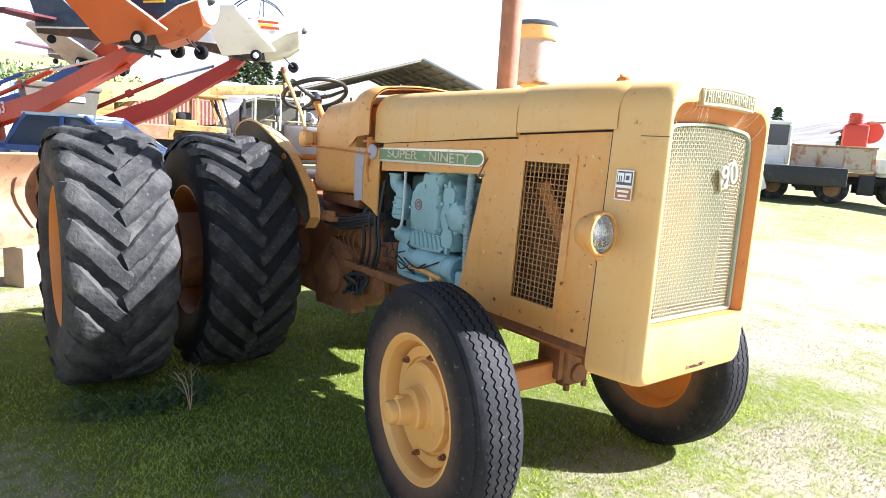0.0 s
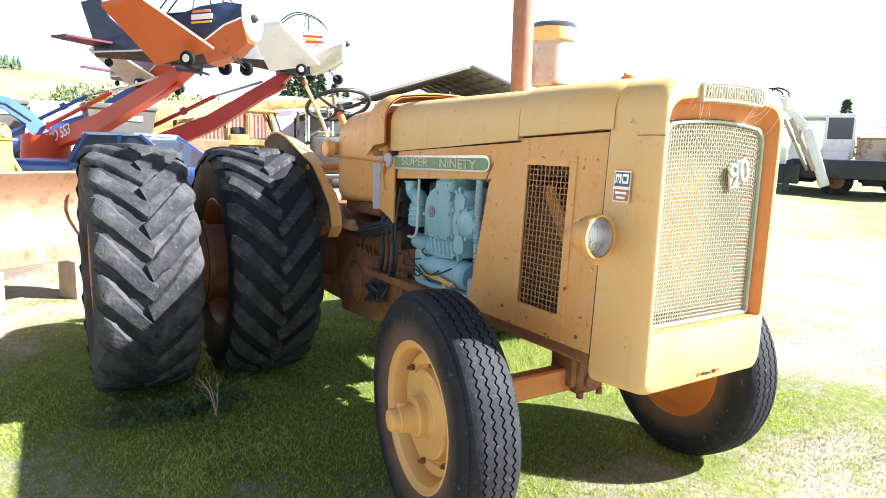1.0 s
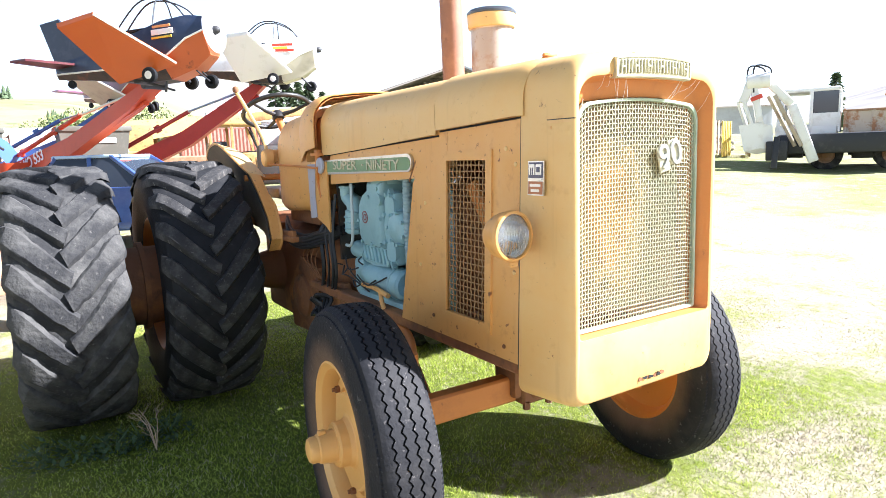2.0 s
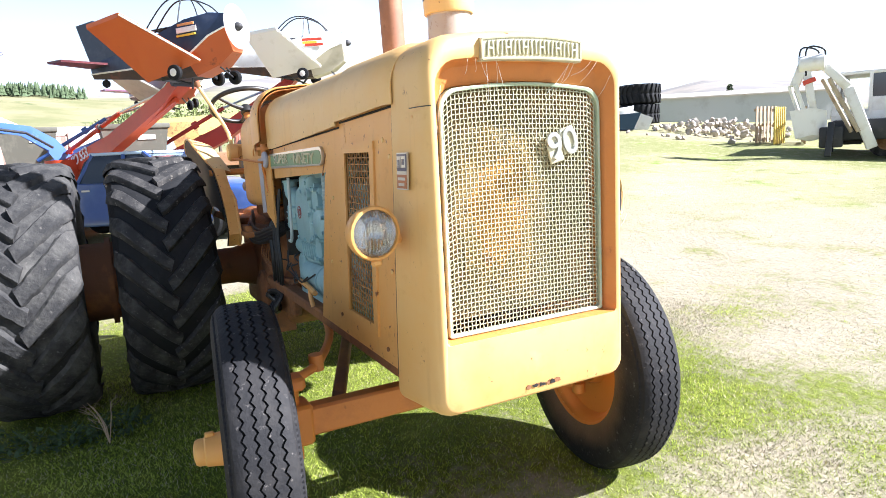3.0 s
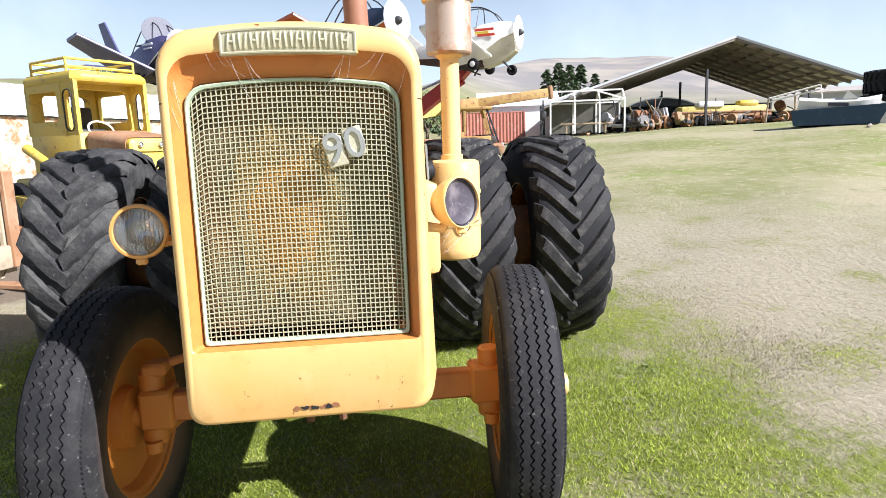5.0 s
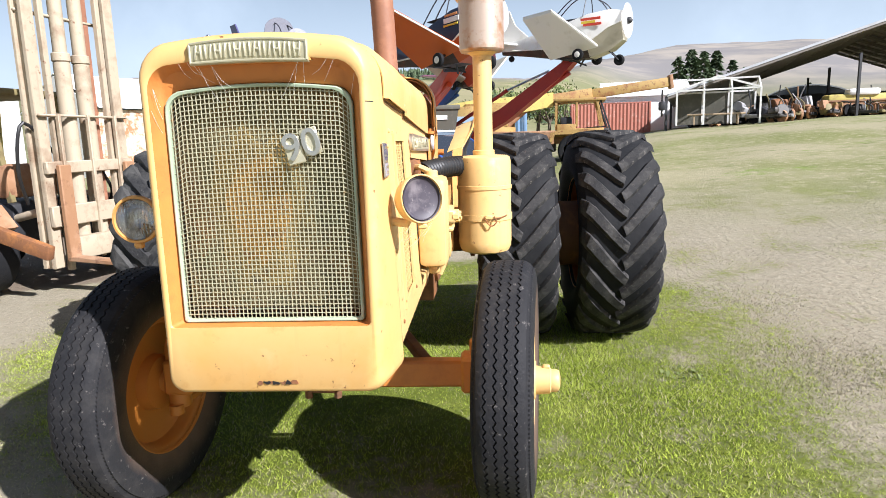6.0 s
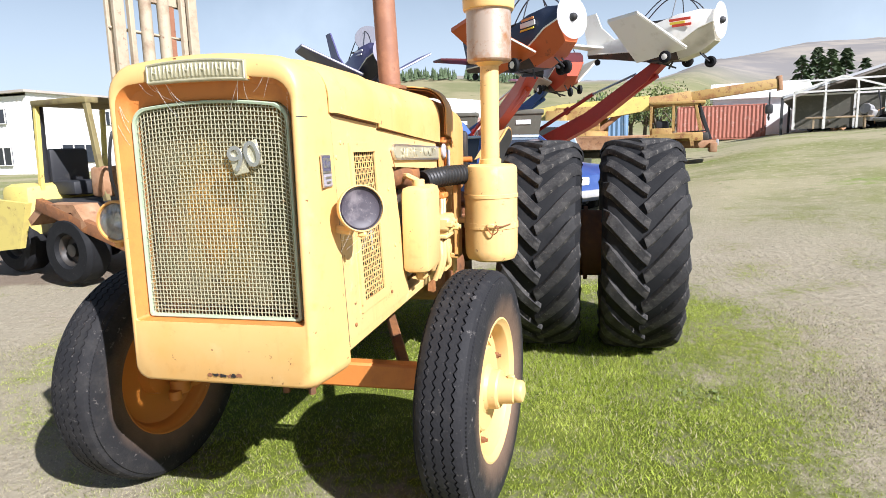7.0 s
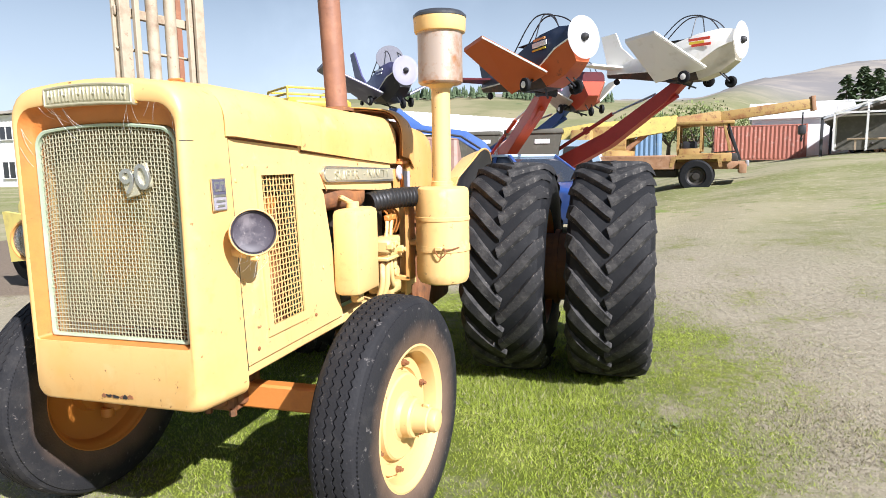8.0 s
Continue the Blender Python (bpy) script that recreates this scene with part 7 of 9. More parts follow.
    for dx in (-0.1, 0.1):
        part("hoist_cable", Geo().tube([b + Vector((dx, 0.2, -0.25)), b + Vector((dx, 0.2, -0.7))], 0.015, 6), black_metal, boom)
    part("hook_block", Geo().box(b + Vector((0, 0.2, -0.8)), (0.22, 0.22, 0.3), 0.05).tube([b + Vector((0, 0.2, -0.95)), b + Vector((0.08, 0.2, -1.06)), b + Vector((0, 0.2, -1.14)), b + Vector((-0.08, 0.2, -1.06))], 0.03, 8, smooth=3), black_metal, boom)


build_yellow_truck()


def build_dozer():
    """Yellow wheel dozer; forward is -y in its own axes."""
    t = thing("wheel_dozer", "yellow wheel dozer with a rusty bonnet and open cab", "bulldozer", pose(-3.62, 8.4, 0, 0, 0, 50) @ Matrix.Scale(0.9, 4))

    def pane_plate(hw, zb, zt, ihw, izb, izt, at, r=0.1, depth=0.06):
        """A pressed panel with a round-cornered window hole, in its own x and z."""
        out_, in_ = rrect(hw, zb, zt, 0.02, 0.02), rrect(ihw, izb, izt, r, r)
        loops = [[at @ Vector((x, y, z)) for x, z in l] for l, y in ((out_, 0.0), (in_, 0.0), (in_, depth), (out_, depth), (out_, 0.0))]
        return Geo().loft(loops, caps=False)

    part("hull", Geo().box((0, 0.3, 0.95), (1.1, 3.0, 0.6), 0.06), machine_yellow, t)
    bonnet = part("bonnet", Geo().loft([[(x, y, z) for x, z in rrect(hw, 1.05, zt, 0.04, 0.1)] for y, hw, zt in ((-1.58, 0.41, 1.8), (-1.55, 0.44, 1.84), (-0.9, 0.48, 1.92), (-0.58, 0.5, 1.96))]), machine_yellow, t)
    top = [[(x, y, z) for x, z in ([(-hw, zt - 0.3), (-hw, zt - 0.1)] + arc_pts(-hw + 0.1, zt - 0.1, 0.1, 180, 90, 5) + arc_pts(hw - 0.1, zt - 0.1, 0.1, 90, 0, 5) + [(hw, zt - 0.1), (hw, zt - 0.3)])] for y, hw, zt in ((-1.5, 0.455, 1.86), (-1.2, 0.475, 1.905), (-0.8, 0.5, 1.95), (-0.62, 0.515, 1.98))]
    part("bonnet_top", Geo().sheet(top, 0.012, -1), rust_plate, bonnet, "bonnet sheet gone brown with rust")
    part("front_bar", Geo().box((0, -1.595, 1.66), (0.96, 0.03, 0.025), 0.006).box((0, -1.595, 1.3), (0.7, 0.03, 0.4), 0.02), machine_yellow, bonnet)
    for x, r in ((-0.28, 0.035), (0.06, 0.04), (0.28, 0.055)):
        part("lamp", Geo().lathe([(r * 1.15, 0.0), (r * 1.15, 0.03), (r, 0.036), (r * 0.6, 0.02), (0.0001, 0.028)], (x, -1.58, 1.75), (0, -1, 0), 18), chrome, bonnet)
    for sx in (-1, 1):
        part("hinge_arm", Geo().prism([(-1.5, 1.2), (-1.25, 1.62), (-1.1, 1.6), (-1.2, 1.15)], "x", sx * 0.6, sx * 0.66), machine_yellow, bonnet)
    cab = part("cab", Geo().box((0, 0.2, 1.5), (1.2, 1.5, 0.96), 0.05), machine_yellow, t)
    part("windscreen_frame", pane_plate(0.61, 1.94, 2.78, 0.49, 2.0, 2.68, pose(0, -0.56, 0, -5, 0, 0) @ pose(0, 0.17, 0), 0.09), machine_yellow, cab)
    part("rear_window_frame", pane_plate(0.6, 1.94, 2.76, 0.36, 2.1, 2.62, pose(0, 0.9, 0), 0.08), machine_yellow, cab)
    for sx in (-1, 1):
        flank = pose(sx * 0.6, 0, 0, 0, 0, 90 * sx)
        part("quarter_window_frame", pane_plate(0.21, 1.94, 2.77, 0.115, 2.0, 2.62, flank @ pose(-0.33 * sx, 0, 0), 0.1), machine_yellow, cab)
        part("side_window_frame", pane_plate(0.53, 1.94, 2.77, 0.42, 2.16, 2.62, flank @ pose(0.41 * sx, 0, 0), 0.07), machine_yellow, cab)
        part("rubber_seal", Geo().tube([flank @ Vector((x - 0.33 * sx, -0.004, z)) for x, z in rrect(0.117, 1.998, 2.622, 0.1, 0.1)], 0.012, 6), black_metal, cab)
    loops = [[(x * k, 0.18 + y * k, z) for x, y in ((-0.62, -0.68), (-0.5, -0.78), (0.5, -0.78), (0.62, -0.68), (0.62, 0.72), (0.5, 0.8), (-0.5, 0.8), (-0.62, 0.72))] for z, k in ((2.74, 0.98), (2.78, 1.01), (2.84, 1.0), (2.9, 0.93), (2.92, 0.7))]
    part("cab_roof", Geo().loft(loops), machine_yellow, cab)
    rack = Geo()
    for z in (2.98, 3.1):
        rack.tube([(-0.55, -0.3, z), (0.55, -0.3, z), (0.55, 0.75, z), (-0.55, 0.75, z), (-0.55, -0.3, z)], 0.022, 8)
    for x in (-0.55, 0.55):
        for y in (-0.3, 0.75):
            rack.tube([(x, y, 2.86), (x, y, 3.1)], 0.02, 6)
    part("roof_rack", rack, machine_yellow, cab)
    part("steering_wheel", Geo().tube([(-0.05 + 0.2 * math.cos(a), -0.2 + 0.1 * math.sin(a), 2.02 + 0.14 * math.sin(a)) for a in [2 * math.pi * i / 24 for i in range(25)]], 0.016, 6, caps=False), plane_white, cab)
    part("cab_seat", Geo().box((0, 0.35, 1.98), (0.5, 0.45, 0.14), 0.05).box((0, 0.58, 2.2), (0.5, 0.12, 0.45), 0.05), black_metal, cab)
    for sx in (-1, 1):
        part("push_arm", Geo().beam((sx * 0.92, 0.9, 0.9), (sx * 0.85, -1.2, 0.72), 0.16, 0.22, 0.02), machine_yellow, t)
        part("lift_ram", Geo().tube([(sx * 0.86, 0.55, 1.75), (sx * 0.84, -0.5, 1.28)], 0.075, 14).tube([(sx * 0.84, -0.5, 1.28), (sx * 0.83, -1.0, 1.05)], 0.045, 12), machine_yellow, t)
    add_wheels(t, [(0.85, -1.0, 0.6), (-0.85, -1.0, 0.6), (0.85, 1.3, 0.6), (-0.85, 1.3, 0.6)], 0.6, 0.42, 0.3, machine_yellow)
    rows = []
    for i in range(9):
        a = i / 8
        z = 0.5 + 0.78 * a
        y = -1.95 + 0.22 * math.sin(math.pi * (a * 0.95 + 0.02)) - 0.02
        rows.append([(x, y, z) for x in (-0.7, -0.35, 0.0, 0.35, 0.7)])
    holder = thing("dozer_blade", "curved rusty dozer blade stood on timber blocks", "blade", pose(-3.05, 6.95, 0, 0, 0, 30) @ Matrix.Scale(0.94, 4))
    blade = part("mouldboard", Geo().sheet(rows, 0.03, 1), rust_plate, holder)
    for sx in (-0.5, 0.5):
        part("timber_block", Geo().box((sx, -1.93, 0.2), (0.34, 0.3, 0.4), 0.02), timber, holder)
    part("cutting_edge", Geo().box((0, -1.96, 0.48), (1.4, 0.03, 0.16), 0.004), rust_plate, blade)
    for sx in (-1, 1):
        part("end_plate", Geo().prism([(-2.02, 0.42), (-1.98, 1.26), (-1.8, 1.2), (-1.68, 0.9), (-1.75, 0.5)], "x", sx * 0.7, sx * 0.74), rust_plate, blade)
    part("chain", Geo().tube([(0.6, -2.05, 1.25), (0.62, -2.04, 0.9), (0.6, -2.03, 0.45)], 0.018, 6), rust_plate, blade)


build_dozer()


def build_forklift():
    """Big forklift; forward is -y in its own axes."""
    at = pose(-3.62, 4.84, 0.04, 0, 0, 78) @ Matrix.Scale(0.9, 4)
    t = thing("forklift", "large weathered yellow forklift with a rusty tall mast", "forklift", at)
    for s in (-1, 1):
        part("mast_rail", Geo().beam((s * 0.58, 0.0, 0.25), (s * 0.58, 0.0, 6.4), 0.15, 0.06, 0.01, (0, 1, 0)).beam((s * 0.58, 0.13, 0.25), (s * 0.58, 0.13, 6.4), 0.15, 0.05, 0.01, (0, 1, 0)).beam((s * 0.6, 0.065, 0.25), (s * 0.6, 0.065, 6.4), 0.04, 0.08, 0.0, (0, 1, 0)), mast_steel, t, "rust-streaked outer mast channel")
        part("inner_rail", Geo().beam((s * 0.41, 0.0, 0.2), (s * 0.41, 0.0, 6.3), 0.07, 0.07, 0.01, (0, 1, 0)), mast_steel, t)
        part("lift_ram", Geo().cyl((s * 0.14, 0.05, 0.3), (s * 0.14, 0.05, 2.6), 0.09, n=20, chamfer=0.01).cyl((s * 0.14, 0.05, 2.6), (s * 0.14, 0.05, 2.7), 0.1, n=20, chamfer=0.01), mast_steel, t)
        part("ram_rod", Geo().cyl((s * 0.14, 0.05, 2.7), (s * 0.14, 0.05, 6.3), 0.075, n=16), mast_steel, t)
        fork = Geo().box((s * 0.5, -0.16, 0.88), (0.16, 0.06, 1.1), 0.01)
        if s < 0:
            fork.beam((s * 0.5, -0.13, 0.36), (s * 0.5, -1.25, 0.3), 0.16, 0.05, 0.008)
        part("fork", fork, rust_plate, t, "rusty lifting fork" if s < 0 else "rusty fork shank without its blade")
        part("tilt_ram", Geo().tube([(s * 0.55, 0.2, 0.9), (s * 0.5, 1.2, 0.7)], 0.05, 12), mast_steel, t)
        part("side_arm", Geo().beam((s * 0.98, -0.35, 0.5), (s * 1.02, 1.25, 1.0), 0.1, 0.16, 0.02), rust_cast, t)
    part("lift_chain", Geo().beam((0.31, 0.1, 0.5), (0.31, 0.1, 6.4), 0.08, 0.04, 0.0, (0, 1, 0)), rusty_pipe, t)
    for z, d in ((1.4, 0.14), (0.85, 0.24), (1.98, 0.03), (3.1, 0.035), (3.55, 0.12)):
        part("cross_bar", Geo().box((0, -0.06 if z < 2 else 0.1, z), (1.3, 0.06, d), 0.012), mast_steel, t)
    for x in (-0.42, 0.0, 0.42):
        part("carriage_bar", Geo().beam((x, -0.09, 0.3), (x, -0.09, 2.0), 0.04, 0.05, 0.006, (0, 1, 0)), mast_steel, t)
    part("lower_box", Geo().box((0.05, -0.1, 0.46), (0.9, 0.14, 0.26), 0.02), mast_steel, t)
    part("hydraulic_hose", Geo().tube([(-0.3, 0.1, 1.5), (-0.75, 0.05, 1.9), (-0.8, 0.15, 1.4), (-0.6, 0.3, 1.0)], 0.02, 8, smooth=5), hose_rubber, t)
    part("hydraulic_hose", Geo().tube([(0.35, 0.15, 1.9), (0.3, 0.1, 1.4), (0.45, 0.1, 1.1), (0.6, 0.3, 0.9)], 0.02, 8, smooth=5), hose_rubber, t)
    part("body", Geo().box((0, 1.3, 0.75), (1.2, 1.5, 0.5), 0.05), black_metal, t)
    part("counterweight", Geo().box((0, 2.2, 0.8), (1.5, 0.6, 0.85), 0.12), old_yellow, t)
    part("dash", Geo().box((0, 0.75, 1.25), (1.1, 0.25, 0.4), 0.05), rust_plate, t)
    part("seat", Geo().box((0, 1.8, 1.15), (0.6, 0.5, 0.2), 0.05).box((0, 2.05, 1.45), (0.6, 0.12, 0.5), 0.05), black_metal, t)
    for sx in (-1, 1):
        part("front_guard", Geo().prism([(0.35, 0.75), (0.55, 1.0), (1.2, 1.0), (1.45, 0.8), (1.4, 0.72), (1.15, 0.9), (0.6, 0.9), (0.45, 0.7)], "x", sx * 0.72, sx * 1.05), rust_plate, t)
    part("engine_cowl", Geo().prism([(1.75, 0.4), (1.5, 1.0), (2.3, 1.05), (2.2, 0.35)], "x", -1.02, -0.94), old_yellow, t)
    guard = part("overhead_guard", Geo().box((0, 1.35, 2.3), (1.1, 1.1, 0.08), 0.02), khaki_guard, t)
    for sx in (-1, 1):
        part("guard_post", Geo().beam((sx * 0.5, 0.65, 1.0), (sx * 0.5, 0.85, 2.3), 0.07, 0.07), khaki_guard, guard)
        part("guard_post", Geo().beam((sx * 0.5, 1.95, 1.0), (sx * 0.5, 1.85, 2.3), 0.06, 0.06), old_yellow, guard)
    part("exhaust", Geo().cyl((-0.35, 2.1, 1.2), (-0.45, 1.9, 2.3), 0.07, n=14), black_metal, t)
    add_wheels(t, [(0.9, 0.75, 0.42), (-0.9, 0.75, 0.42), (0.6, 2.3, 0.42), (-0.6, 2.3, 0.42)], 0.42, 0.34, 0.2, grimy)


build_forklift()


def build_white_truck():
    """White cab truck with a rusty tipper; forward is -y in its own axes."""
    x, y = 16.87, 7.53
    t = thing("tipper_truck", "white cab truck with a rusty steel tipper tray", "truck", on_ground(x, y, -155, -0.07) @ Matrix.Scale(0.76, 4))
    part("chassis", Geo().box((0, 1.6, 0.85), (0.9, 7.0, 0.3), 0.03).box((0, -1.6, 0.75), (2.2, 0.5, 0.5), 0.04).box((-1.0, 0.9, 0.75), (0.25, 1.2, 0.6), 0.04).box((-1.0, 3.0, 0.7), (0.25, 0.9, 0.7), 0.04), black_metal, t)
    cab = part("cab", Geo().box((0, -1.0, 1.3), (2.2, 1.9, 0.6), 0.08).box((0, 0.0, 2.0), (2.2, 0.1, 1.4), 0.04).box((0, -0.95, 2.78), (2.24, 1.95, 0.14), 0.06), white_machine, t)
    for sx in (-1, 1):
        part("cab_pillar", Geo().beam((sx * 1.05, -1.9, 1.4), (sx * 1.02, -1.7, 2.75), 0.13, 0.13), white_machine, cab)
        part("cab_pillar", Geo().beam((sx * 1.06, -0.85, 1.4), (sx * 1.06, -0.85, 2.75), 0.14, 0.1), white_machine, cab)
        part("door_panel", Geo().box((sx * 1.07, -0.45, 1.75), (0.06, 0.9, 0.45), 0.02), white_machine, cab)
        part("door_window", Geo().box((sx * 1.06, -0.45, 2.35), (0.02, 0.8, 0.76), 0.0), window_dark, cab)
    part("windscreen", Geo().box((0, -1.85, 2.15), (1.9, 0.02, 0.95), 0.0), window_dark, cab)
    part("dark_seat", Geo().box((0, -0.3, 1.55), (1.8, 0.4, 0.6), 0.08), black_metal, cab)
    part("diamond_sign", Geo().box((1.13, -1.4, 0.95), (0.01, 0.3, 0.2), 0.0, Matrix.Rotation(radians(35), 3, "X")), lettering_white, t)
    add_wheels(t, [(-1.0, -0.35, 0.52), (1.0, -0.35, 0.52), (-1.0, 1.55, 0.52), (1.0, 1.55, 0.52), (-1.0, 3.6, 0.52), (1.0, 3.6, 0.52)], 0.52, 0.3, 0.28, rust_plate, rubber_dusty)
    tray = part("tipper_tray", Geo().box((0, 1.42, 1.2), (2.3, 2.6, 0.12), 0.02), tipper_rust, t, "rust-blotched steel tray")
    for sx in (-1, 1):
        part("tray_side", Geo().box((sx * 1.15, 1.42, 1.62), (0.06, 2.6, 0.72), 0.01), tipper_rust, tray)
        for yy in (0.17, 0.98, 1.82, 2.66):
            part("tray_rib", Geo().box((sx * 1.2, yy, 1.6), (0.06, 0.1, 0.76), 0.01), tipper_rust, tray)
        part("tray_rail", Geo().box((sx * 1.17, 1.42, 2.0), (0.1, 2.66, 0.07), 0.01), rust_plate, tray)
    for sx in (-1, 1):
        part("mudguard", Geo().prism([(-1.9, 0.45), (-1.9, 1.12), (0.35, 1.12), (0.35, 0.8), (0.1, 1.02), (-0.8, 1.02), (-1.05, 0.7), (-1.05, 0.45)], "x", sx * 0.85, sx * 1.12), black_metal, t)
        part("side_skirt", Geo().box((sx * 1.02, 0.72, 0.72), (0.16, 0.62, 0.66), 0.03), black_metal, t)
        part("mud_flap", Geo().box((sx * 1.02, 2.55, 0.72), (0.16, 0.5, 0.7), 0.03), black_metal, t)
    part("tray_front", Geo().box((0, 0.15, 1.65), (2.2, 0.06, 0.85), 0.01), tipper_rust, tray)
    part("tray_subframe", Geo().box((0, 1.5, 1.06), (2.1, 2.5, 0.14), 0.02).box((-0.98, 2.2, 0.85), (0.08, 0.08, 0.5), 0.01).box((-0.98, 1.2, 0.85), (0.08, 0.08, 0.5), 0.01), rust_plate, tray)
    part("rear_body", Geo().box((0, 4.1, 1.4), (2.3, 2.6, 0.5), 0.04).box((0, 4.1, 1.1), (1.6, 2.6, 0.14), 0.02), white_machine, t, "low white rear body")
    part("step", Geo().beam((-1.1, 0.35, 1.0), (-1.12, 0.65, 0.45), 0.05, 0.05), white_machine, t)
    # red engine standing in the tray
    r = thing("red_engine", "small red stationary engine on a skid in the tipper tray", "engine", on_ground(x, y, -155, 1.4) @ Matrix.Scale(0.76, 4) @ pose(-0.3, 2.1, 0))
    part("skid", Geo().box((-0.3, 0.0, -0.3), (0.08, 1.3, 0.62), 0.01).box((0.3, 0.0, -0.3), (0.08, 1.3, 0.62), 0.01).box((0, 0, 0.03), (0.8, 1.3, 0.06), 0.01), rust_plate, r)
    for k in range(6):
        part("cooling_fin", Geo().lathe([(0.2, 0.0), (0.24, 0.0), (0.24, 0.03), (0.2, 0.03)], (0, -0.05, 0.98 + 0.06 * k), (0, 0, 1), 18), red_machine, r)
    part("cylinder", Geo().cyl((0, -0.05, 0.9), (0, -0.05, 1.36), 0.2, n=18, chamfer=0.02), red_machine, r)
    part("crankcase", Geo().box((0, 0, 0.5), (0.6, 0.8, 0.9), 0.12), red_machine, r)
    part("flywheel", Geo().lathe([(0.0001, 0.0), (0.1, 0.02), (0.34, 0.0), (0.4, 0.0), (0.4, 0.1), (0.34, 0.1), (0.1, 0.08), (0.0001, 0.1)], (-0.34, 0.5, 0.7), (-1, 0, 0), 30), red_machine, r)
    part("handle_bar", Geo().tube([(-0.2, -0.8, 0.6), (-0.2, 0.3, 1.0), (-0.2, 1.2, 1.1)], 0.035, 8), rust_plate, r)


build_white_truck()


def build_digger():
    """White backhoe boom folded up in front of the truck."""
    x, y = 15.6, 7.6
    t = thing("backhoe_boom", "white folded backhoe boom with bucket on a black base", "excavator", on_ground(x, y, -150, -0.02))
    part("chassis", Geo().box((0, 0.6, 0.7), (1.3, 2.8, 0.5), 0.06).box((0, -0.8, 0.55), (1.9, 0.5, 0.5), 0.04), black_metal, t)
    base = on_ground(x, y, -150, -0.02).inverted()

    def at(*p):
        return base @ Vector(p)

    foot, knee, top_l, top_r = at(14.95, 7.25, 1.5), at(14.7, 7.65, 2.35), at(14.18, 8.45, 3.0), at(14.38, 8.15, 2.98)
    boom = part("boom", Geo().beam(at(15.0, 7.2, 0.9), knee, 0.16, 0.24, 0.04).beam(knee, top_r, 0.15, 0.2, 0.04), white_machine, t, "white curved boom")
    part("link_plate", Geo().cyl(top_l + Vector((0, -0.1, -0.02)), top_r + Vector((0, 0.1, 0.02)), 0.2, n=18, chamfer=0.03), white_machine, boom)
    part("dipper", Geo().beam(top_l, at(14.08, 8.6, 2.45), 0.15, 0.22, 0.04).beam(at(14.2, 8.4, 2.95), at(14.36, 8.2, 1.5), 0.14, 0.18, 0.04), white_machine, boom)
    part("red_band", Geo().beam(at(14.25, 8.35, 2.62), at(14.27, 8.32, 2.52), 0.24, 0.28, 0.01), red_machine, boom)
    bucket = [at(14.22, 8.42, 1.8), at(14.5, 8.02, 1.85), at(14.52, 7.98, 1.2), at(14.3, 8.3, 1.12)]
    part("bucket", Geo().loft([bucket, [p + Vector((0.15, -0.3, 0.08)) for p in bucket]]), white_machine, boom)
    for k in (-0.07, 0.07):
        off = Vector((k, k, 0))
        part("boom_ram", Geo().tube([at(14.8, 7.5, 1.3) + off, at(14.45, 8.05, 2.6) + off], 0.05, 10), mast_steel, boom)
        part("bucket_ram", Geo().tube([at(14.06, 8.64, 2.5) + off, at(14.2, 8.45, 1.8) + off], 0.05, 10), white_machine, boom)
        part("hose_loop", Geo().tube([top_r + off, top_r + off + Vector((0, 0, 0.3)), top_l + off + Vector((0, 0, 0.34)), top_l + off - Vector((0, 0, 0.3))], 0.022, 7, smooth=5), hose_rubber, boom)
    for sx in (-1, 1):
        part("stabiliser", Geo().beam((sx * 0.9, -0.8, 0.9), (sx * 1.1, -0.85, 0.1), 0.14, 0.14, 0.02, (0, 1, 0)), black_metal, t)


build_digger()


